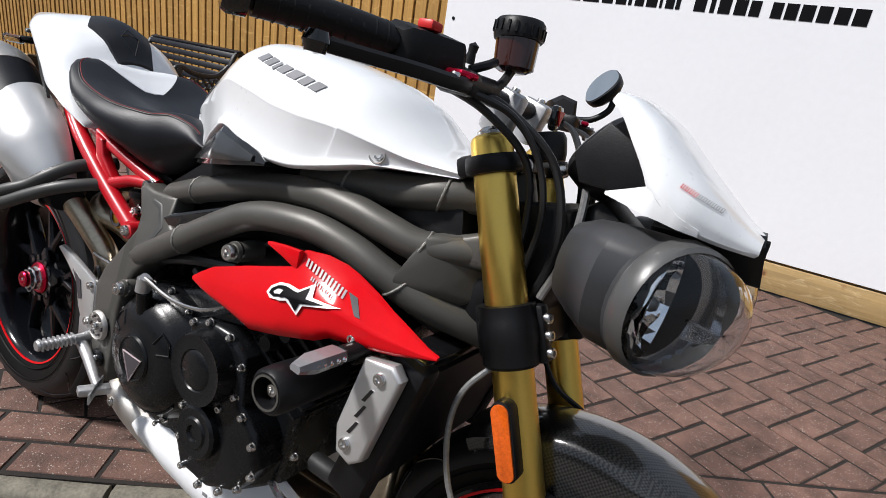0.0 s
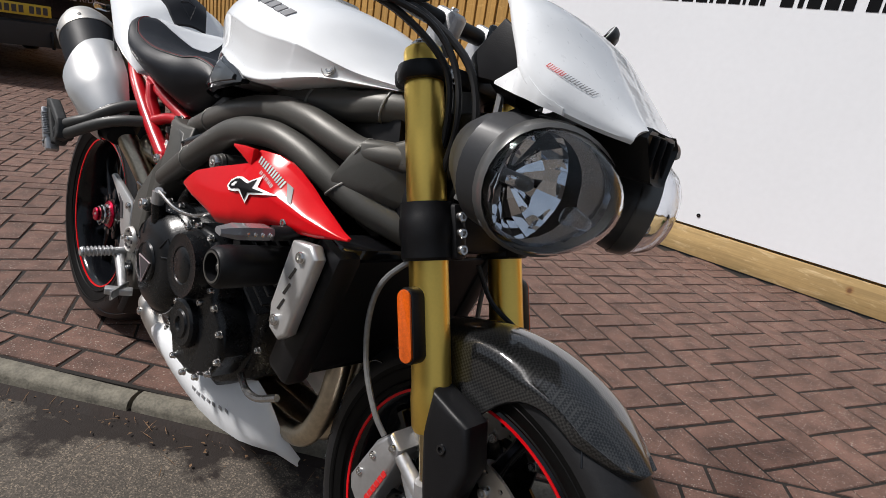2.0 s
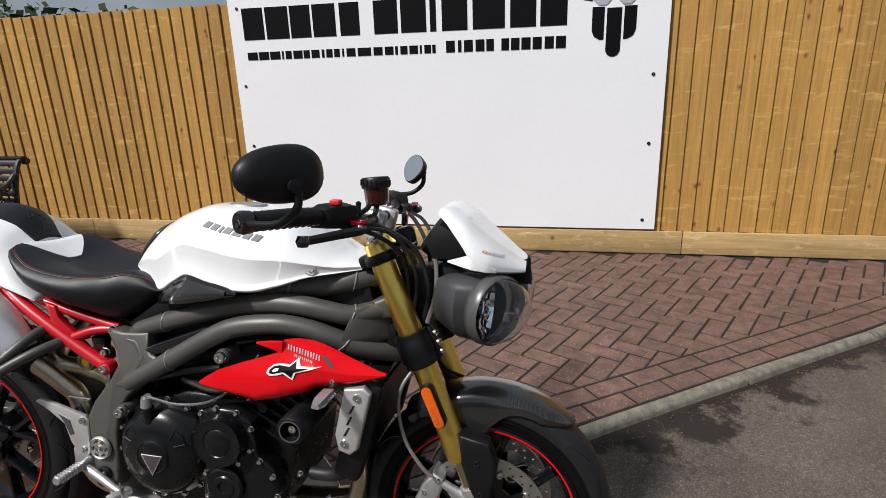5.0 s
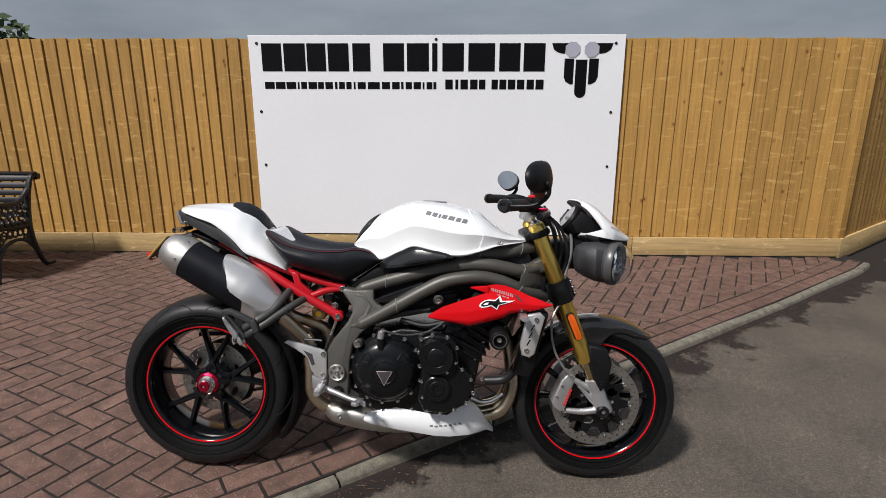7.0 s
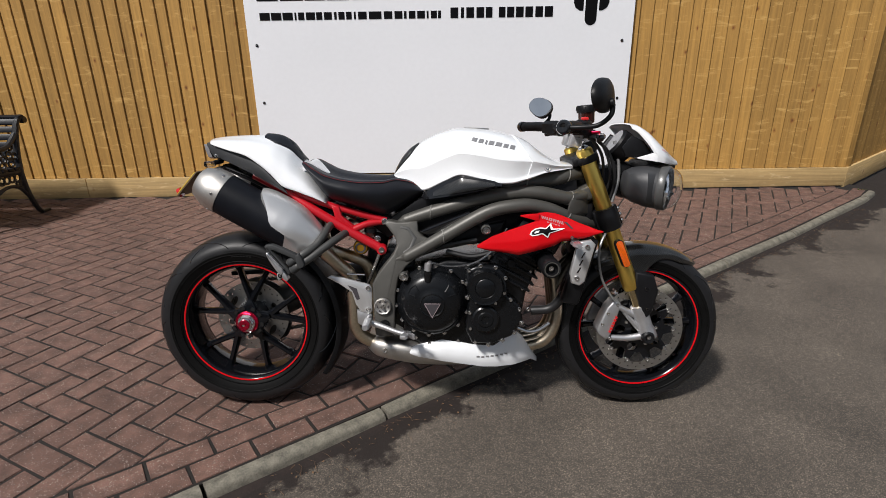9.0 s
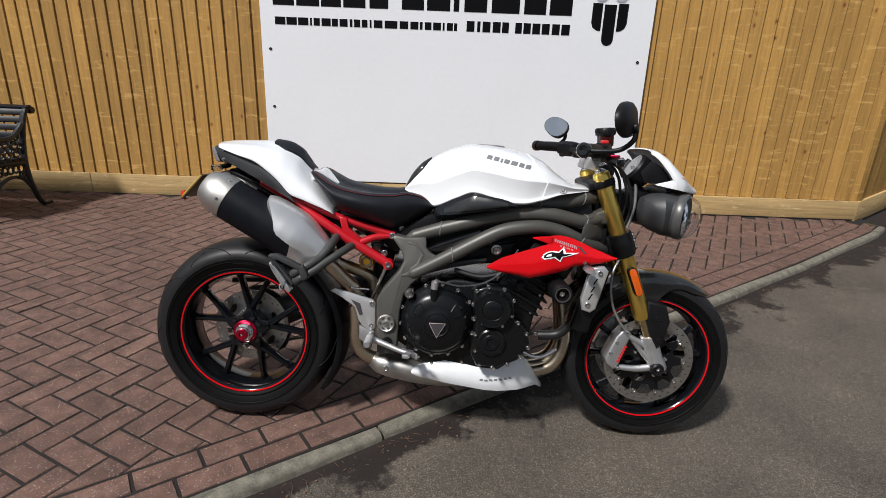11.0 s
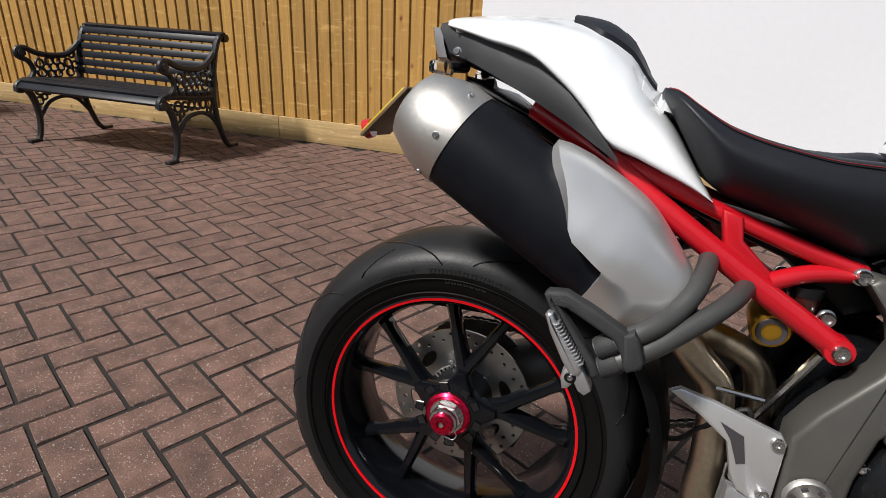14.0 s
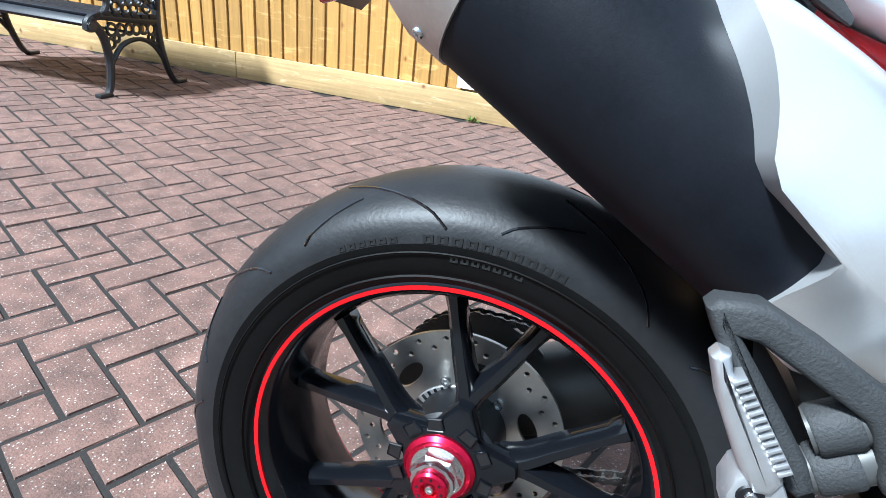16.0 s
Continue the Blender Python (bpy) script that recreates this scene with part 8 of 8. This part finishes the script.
for c, r in zip(cables, (0.0055, 0.0045, 0.005, 0.005, 0.0045)):
    part("cable", tube(c, r, 8), M_CABLE, bike, "black control cable")
part("brake_line", tube([(1.262, -0.055, 0.965), (1.280, -0.06, 0.90), (1.282, -0.065, 0.83), (1.265, -0.07, 0.76)], 0.0055, 8), M_HOSE, bike, "grey braided brake line")
for s in (-1, 1):
    part("brake_line", tube([(1.250, s * 0.100, 0.672), (1.222, s * 0.122, 0.625), (1.218, s * 0.128, 0.57), (1.235, s * 0.125, 0.50), (1.268, s * 0.120, 0.445), (1.290, s * 0.112, 0.418)], 0.0042, 8), M_HOSE, bike, "grey braided brake line")
part("speed_sensor_lead", tube([(1.26, 0.03, 0.66), (1.29, 0.05, 0.61), (1.33, 0.07, 0.585), (1.345, 0.075, 0.575)], 0.004, 7), M_CABLE, bike, "thin black lead")
part("headstock", lathe([(0.030, 0.03), (0.034, 0.035), (0.034, 0.27), (0.030, 0.275), (0.0, 0.275)], FK0 + Vector((-0.018, 0, 0)), fd, 28), M_GUN, bike, "gunmetal steering head")
part("wiring_cover", prism([(1.17, 0.86), (1.25, 0.88), (1.28, 0.80), (1.26, 0.72), (1.20, 0.72)], -0.055, 0.055, 0.012), M_BLACK, bike)

# ---- headlamps ----
for s in (-1, 1):
    def Q(p):
        return Vector((p[0], p[1] * -s, p[2]))
    c0 = Q((1.422, -0.116, 0.815))
    ax = Q((0.83, -0.55, -0.06)).normalized()
    side = Vector((0, 0, 1)).cross(ax).normalized()
    upv = ax.cross(side)
    if upv.z < 0:
        upv = -upv

    def egg(c, a, b, ax_side, ax_up, n=32, skew=0.10):
        out = []
        for i in range(n):
            t = 2 * math.pi * i / n
            out.append(c + ax_side * a * math.cos(t) + ax_up * b * math.sin(t) * (1 + skew * math.cos(t)))
        return out

    bside = Vector((0, 1, 0)) if side.y > 0 else Vector((0, -1, 0))
    sk = 0.08 * s * (1 if side.y > 0 else -1)
    up1 = Vector((0, 0, 1))
    shell = [egg(Q((1.288, -0.098, 0.826)), 0.026, 0.028, bside, up1, skew=0), egg(Q((1.294, -0.098, 0.826)), 0.045, 0.044, bside, up1, skew=0), egg(Q((1.318, -0.101, 0.824)), 0.061, 0.058, bside, up1, skew=0),
             egg(Q((1.354, -0.110, 0.820)), 0.071, 0.067, (bside * 0.7 + side * 0.3).normalized(), up1, skew=sk), egg(c0 - ax * 0.020, 0.079, 0.0715, side, upv, skew=sk), egg(c0 - ax * 0.012, 0.0805, 0.0725, side, upv, skew=sk)]
    bm = loft(shell, caps=False)
    bm.verts.ensure_lookup_table()
    bm.faces.new([bm.verts[i] for i in range(32)])
    bowl = part("headlamp", bm, M_BOWL, bike, "black bug-eye headlamp bowl")
    part("bezel", loft([egg(c0 - ax * 0.012, 0.0815, 0.0735, side, upv, skew=sk), egg(c0 - ax * 0.008, 0.0835, 0.0755, side, upv, skew=sk), egg(c0 + ax * 0.010, 0.0815, 0.0735, side, upv, skew=sk), egg(c0 + ax * 0.014, 0.080, 0.069, side, upv, skew=sk), egg(c0 + ax * 0.004, 0.076, 0.066, side, upv, skew=sk), egg(c0 - ax * 0.012, 0.074, 0.064, side, upv, skew=sk)], caps=False), M_BEZEL, bowl)
    # reflector with facets and the lamp in its middle
    off = side * (0.016 * s * (1 if side.y > 0 else -1))
    rx = Q((1.0, -0.06, -0.05)).normalized()
    rs = Vector((0, 0, 1)).cross(rx).normalized()
    ru = rx.cross(rs)
    rc = c0 + off - rx * 0.010
    rings_ = []
    for k, (rr, dd) in enumerate(((0.0605, 0.006), (0.058, -0.002), (0.044, -0.017), (0.026, -0.026), (0.0125, -0.030), (0.0004, -0.030))):
        ring = []
        for i in range(24):
            t = 2 * math.pi * (i + 0.5) / 24
            step = (0.0026 if (i // 2 + k // 2) % 2 else -0.0022) if 0 < k < 4 else 0.0
            ring.append(rc + rx * (dd + step) + (rs * math.cos(t) + ru * math.sin(t) * 1.04) * (rr + (0.001 if i % 2 and k == 2 else 0.0)))
        rings_.append(ring)
    part("reflector", loft(rings_, caps=False), M_CHROME, bowl, "faceted chrome reflector", sharp=6)
    part("lamp_shield", box(rc - rx * 0.012, (0.008, 0.044, 0.011), (Matrix((rx, rs, ru)).transposed()).to_4x4(), bev=0.003), M_CHROME, bowl)
    part("bulb_cap", lathe([(0.0, 0.004), (0.005, 0.004), (0.0085, -0.001), (0.0085, -0.03), (0.0, -0.03)], rc, rx, 16), M_BEZEL, bowl, "dark bulb cap")
    part("inner_mask", loft([egg(c0 + ax * 0.004, 0.077, 0.067, side, upv, 24, sk), egg(c0 - ax * 0.006, 0.072, 0.063, side, upv, 24, 0), [rc + rx * 0.002 + (side * math.cos(2 * math.pi * i / 24) + upv * math.sin(2 * math.pi * i / 24)) * 0.0615 for i in range(24)]], caps=False), M_SMOKED, bowl)
    part("side_lamp", lathe([(0.0, 0.0), (0.011, 0.0), (0.012, 0.006), (0.009, 0.026), (0.006, 0.034), (0.0, 0.035)], c0 - off * 1.9 - upv * 0.022 - ax * 0.006, (ax * 0.8 - off.normalized() * 0.6), 8), M_LENS_IND, bowl, "small faceted side lamp", sharp=10)
    dome = [(0.012, 0.0795, 0.0685), (0.024, 0.0755, 0.0655), (0.037, 0.0660, 0.0575), (0.046, 0.0520, 0.0455), (0.0515, 0.0330, 0.0290), (0.0535, 0.0140, 0.0120), (0.0538, 0.0010, 0.0010)]
    tilt = (rx * 0.5 + ax * 0.5).normalized()
    shell_ = [egg(c0 + ax * 0.012 + tilt * (d_ - 0.012), a_, b_, side, upv, skew=sk) for d_, a_, b_ in dome]
    shell_ += [egg(c0 + ax * 0.0105 + tilt * (d_ - 0.0125), a_ - 0.0012, b_ - 0.0012, side, upv, skew=sk) for d_, a_, b_ in reversed(dome[:-1])]
    lens = part("lens", loft(shell_, caps=False), M_LENS, bowl, "clear domed headlamp lens")
    lens.visible_shadow = False
part("lamp_bracket", prism([(1.26, 0.78), (1.33, 0.78), (1.36, 0.86), (1.30, 0.90), (1.24, 0.86)], -0.05, 0.05, 0.01), M_BLACK, bike, "black lamp bracket")

# ---- flyscreen ----
NOSE = [(1.298, 1.010, 1.024, 0.124), (1.315, 0.998, 1.023, 0.136), (1.335, 0.975, 1.015, 0.147), (1.355, 0.950, 1.004, 0.154), (1.372, 0.925, 0.990, 0.158), (1.40, 0.905, 0.966, 0.150), (1.43, 0.896, 0.942, 0.122), (1.455, 0.892, 0.922, 0.094), (1.476, 0.890, 0.908, 0.072)]
rows_ = []
for k in range(25):
    x = 1.298 + (1.476 - 1.298) * k / 24
    zb, zt, w = smooth_rows(NOSE, x)
    h = zt - zb
    half = smooth_path([(w, zb, 0), (w * 0.98, zb + 0.30 * h, 0), (w * 0.86, zb + 0.66 * h, 0), (w * 0.62, zb + 0.88 * h, 0), (w * 0.32, zb + 0.97 * h, 0), (0.0, zt, 0)], 4)
    out = [Vector((x, -p.x, p.y)) for p in half] + [Vector((x, p.x, p.y)) for p in reversed(half[:-1])]
    inn = [Vector((p.x - 0.003, p.y * 0.975, p.z - 0.0035)) for p in reversed(out)]
    rows_.append(out + inn)
nose = part("flyscreen", loft(rows_), M_WHITE, bike, "pearl white flyscreen", sharp=50)
for s in (-1, 1):
    bm = panel([(1.319, 0.911, 0.9145, -0.130, -0.130), (1.345, 0.907, 0.924, -0.1435, -0.144), (1.371, 0.903, 0.934, -0.156, -0.157), (1.385, 0.901, 0.921, -0.154, -0.156), (1.40, 0.898, 0.910, -0.150, -0.151), (1.42, 0.895, 0.902, -0.134, -0.135)], 0.004, 0.002, 5, 16)
    if s > 0:
        mirrored(bm)
    part("screen_wing", bm, M_WHITE, nose)
    bm = prism([(1.270, 0.945), (1.300, 0.985), (1.340, 0.965), (1.372, 0.925), (1.330, 0.915), (1.285, 0.915)], -0.120, -0.112, 0.002)
    if s > 0:
        mirrored(bm)
    part("screen_inner", bm, M_BLACK, nose, "black inner panel")
    def nose_at(x, z):
        zb, zt, w = smooth_rows(NOSE, x)
        h = zt - zb
        q = smooth_path([(w, zb, 0), (w * 0.98, zb + 0.30 * h, 0), (w * 0.86, zb + 0.66 * h, 0), (w * 0.62, zb + 0.88 * h, 0), (w * 0.32, zb + 0.97 * h, 0), (0.0, zt, 0)], 4)
        for a, b in zip(q, q[1:]):
            if a.y <= z <= b.y:
                return Vector((x + 0.0006, s * (a.x + (b.x - a.x) * (z - a.y) / max(1e-6, b.y - a.y) + 0.0008), z + 0.0006))
        return Vector((x + 0.0006, s * (w + 0.0008), z))

    for k in range(10):
        x = 1.391 + 0.0042 * k
        zz = 0.9375 - 0.37 * (x - 1.391)
        for lo, hi, x0, x1 in ((0.0, 0.0046, 0.0, 0.0007), (0.0, 0.0046, 0.0021, 0.0028), (0.0, 0.0007, 0.0007, 0.0021)):
            bm = bmesh.new()
            bm.faces.new([bm.verts.new(nose_at(x + u + 0.3 * v, zz + v - 0.37 * u)) for u, v in ((x0, lo), (x1, lo), (x1, hi), (x0, hi))])
            part("screen_mark", bm, M_RED_MARK if k < 4 else M_TANK_MARK, nose)
intake = part("nose_intake", loft([[Vector((x + dx * (1 - q), y * w, z0 + h * q)) for y, q in ((-1, 0.80), (-0.72, 1.0), (-0.3, 0.97), (0.3, 0.97), (0.72, 1.0), (1, 0.80), (0.42, 0.05), (0.2, 0.0), (-0.2, 0.0), (-0.42, 0.05))] for x, w, z0, h, dx in ((1.37, 0.10, 0.855, 0.045, 0), (1.43, 0.080, 0.850, 0.052, 0), (1.462, 0.066, 0.850, 0.060, 0.01), (1.477, 0.050, 0.850, 0.060, 0.012), (1.470, 0.043, 0.856, 0.048, 0.012))]), M_BLACK, bike, "black nose intake")
for y in (-0.022, 0.0, 0.022):
    part("intake_rib", box((1.478, y, 0.880), (0.010, 0.002, 0.045), bev=0.001), M_BLACK, intake)
clock = part("instrument", lathe([(0.0, -0.02), (0.045, -0.02), (0.052, -0.012), (0.052, 0.02), (0.040, 0.045), (0.0, 0.05)], (1.285, -0.035, 0.952), (0.80, 0, -0.55), 32), M_BLACK, bike, "black round instrument")
part("dial", lathe([(0.0, -0.0212), (0.044, -0.0212), (0.044, -0.020), (0.0, -0.020)], (1.285, -0.035, 0.952), (0.80, 0, -0.55), 32), M_TAIL_CLEAR, clock, "grey dial face")
part("display", box((1.290, 0.045, 0.950), (0.035, 0.085, 0.055), Matrix.Rotation(radians(35), 4, "Y"), bev=0.008), M_BLACK, clock)

# ---- fence boards ----
random.seed(11)
x = FENCE_X0
i = 0
while x < FENCE_X1 - 0.10:
    ob = new("board", board_meshes[i % 6])
    ob.parent = fence
    ob.matrix_basis = Matrix.Translation((x, FENCE_Y - 0.004 + random.uniform(-0.0015, 0.0015), 0.165)) @ Matrix.Rotation(random.uniform(-0.004, 0.004), 4, "Y")
    x += random.choice((0.094, 0.100, 0.104, 0.108))
    i += 1
s = 0.03
while s < (ret_b - ret_a).length:
    p = ret_a + ret_d * s
    ob = new("board", board_meshes[i % 6])
    ob.parent = fence
    ob.matrix_basis = Matrix.Translation((p.x, p.y, 0.165)) @ Matrix.Rotation(ret_turn, 4, "Z") @ Matrix.Rotation(random.uniform(-0.004, 0.004), 4, "Y")
    s += random.choice((0.094, 0.100, 0.104))
    i += 1

# ---- block paving ----
BW = 0.0995
TURN = radians(-26.6)
ORIGIN = Vector((-0.974 + BW * math.cos(TURN), 0.214 + BW * math.sin(TURN)))
U = Vector((math.cos(TURN), math.sin(TURN)))
V = Vector((-math.sin(TURN), math.cos(TURN)))


def block_verts(L, W, c=0.0020, drop=0.005):
    """A chamfered paving block, centred, with its top at z = 0."""
    a, b = L / 2 - 0.0046, W / 2 - 0.0046
    v = [(sx * a, sy * b, -0.03) for sx, sy in ((-1, -1), (1, -1), (1, 1), (-1, 1))]
    v += [(sx * a, sy * b, -drop) for sx, sy in ((-1, -1), (1, -1), (1, 1), (-1, 1))]
    v += [(sx * (a - c), sy * (b - c), 0.0) for sx, sy in ((-1, -1), (1, -1), (1, 1), (-1, 1))]
    f = []
    for k in range(4):
        j = (k + 1) % 4
        f += [(k, j, 4 + j, 4 + k), (4 + k, 4 + j, 8 + j, 8 + k)]
    f.append((8, 9, 10, 11))
    return v, f


def inside(p, margin=0.0):
    """Within the yard and clear of the edging courses."""
    if p.y > 2.83 or p.x < -12.1 or p.y < -3.7:
        return False
    if p.x > KERB[0][0]:
        d = (p.y - kerb_y(p.x)) * 0.81
        if d < margin:
            return False
    return True


blocks = []
for m in range(-80, 81):
    for k in range(-120, 121):
        o = (m * 4 + k, k)
        blocks.append((ORIGIN + U * BW * (o[0] + 1.0) + V * BW * (o[1] + 0.5), TURN))
        blocks.append((ORIGIN + U * BW * (o[0] + 0.5) + V * BW * (o[1] + 2.0), TURN + math.pi / 2))
EDGE = 0.212


def off_kerb(p):
    return (p.y - kerb_y(p.x)) * 0.81 if p.x > KERB[0][0] else 9.0


def clipped(poly):
    """The part of a block's outline that lies beyond the edging courses."""
    out = []
    for a, b in zip(poly, poly[1:] + poly[:1]):
        da, db = off_kerb(a) - EDGE, off_kerb(b) - EDGE
        if da >= 0:
            out.append(a)
        if (da >= 0) != (db >= 0):
            out.append(a + (b - a) * (da / (da - db)))
    return out


whole, cut = [], []
for c, turn in blocks:
    if not inside(c, 0.02):
        continue
    u, v = Vector((math.cos(turn), math.sin(turn))), Vector((-math.sin(turn), math.cos(turn)))
    poly = [c + u * 0.0959 * a + v * 0.0461 * b for a, b in ((-1, -1), (1, -1), (1, 1), (-1, 1))]
    ds = [off_kerb(p) for p in poly]
    if min(ds) >= EDGE:
        whole.append((c, turn))
    elif max(ds) > EDGE + 0.012:
        cut.append(clipped(poly))
blocks = whole
# two courses of stretchers beside the kerb
s_run = []
lengths = [(b - a).length for a, b in zip(pts, pts[1:])]


def along(s):
    """The point and way at a length along the kerb."""
    for a, b, L in zip(pts, pts[1:], lengths):
        if s <= L:
            return a + (b - a) * (s / L), (b - a).normalized()
        s -= L
    return pts[-1], (pts[-1] - pts[-2]).normalized()


for course in (0, 1):
    k = 0
    while (k + 1) * 0.2 < sum(lengths):
        p, d = along((k + 0.5) * 0.2 + 0.09 * course)
        c = p + Vector((-d.y, d.x)) * (0.056 + 0.1 * course)
        if c.y < 2.8:
            s_run.append((c, math.atan2(d.y, d.x)))
        k += 1

vL, fL = block_verts(0.199, 0.0995)
rnd = random.Random(4)
near, far = [], []
for c, turn in blocks + s_run:
    (near if (-1.75 < c.x < 0.25 and -0.75 < c.y < 1.25) else far).append((c, turn))
near.sort(key=lambda b: (b[0] - Vector((-0.6, 0.3))).length)
far += near[290:]
near = near[:290]

near_meshes = []
for s in range(5):
    me = bpy.data.meshes.new("brick")
    r2 = random.Random(s)
    me.from_pydata([(x + r2.uniform(-1, 1) * 0.0012, y + r2.uniform(-1, 1) * 0.0012, z + (r2.uniform(-1, 1) * 0.0008 if z > -0.01 else 0)) for x, y, z in vL], [], fL)
    me.materials.append(M_PAVER)
    near_meshes.append(me)
for i, (c, turn) in enumerate(near):
    ob = new("brick", near_meshes[i % 5])
    ob.parent = pavement
    ob.matrix_basis = Matrix.Translation((c.x, c.y, rnd.uniform(-0.001, 0.0012))) @ Euler((rnd.gauss(0, 0.006), rnd.gauss(0, 0.006), turn + rnd.gauss(0, 0.004) + (math.pi if rnd.random() < 0.5 else 0))).to_matrix().to_4x4()

verts, faces = [], []
for c, turn in far:
    m = Matrix.Translation((c.x, c.y, rnd.uniform(-0.001, 0.0012))) @ Euler((rnd.gauss(0, 0.005), rnd.gauss(0, 0.005), turn + rnd.gauss(0, 0.004))).to_matrix().to_4x4()
    base = len(verts)
    verts += [tuple(m @ Vector(v)) for v in vL]
    faces += [tuple(base + q for q in f) for f in fL]
for poly in cut:
    if len(poly) < 3:
        continue
    base, n = len(verts), len(poly)
    mid = sum(poly, Vector((0, 0))) / n
    verts += [(p.x, p.y, -0.03) for p in poly] + [(p.x, p.y, -0.003) for p in poly]
    verts += [(p.x + (mid.x - p.x) * 0.07, p.y + (mid.y - p.y) * 0.07, 0.0) for p in poly]
    for k in range(n):
        q = (k + 1) % n
        faces += [(base + k, base + q, base + n + q, base + n + k), (base + n + k, base + n + q, base + 2 * n + q, base + 2 * n + k)]
    faces.append(tuple(base + 2 * n + k for k in range(n)))
me = bpy.data.meshes.new("far_bricks")
me.from_pydata(verts, [], faces)
me.materials.append(M_PAVER_FAR)
rest = new("far_bricks", me)
rest.parent = pavement
rest["kind"] = "stuff"
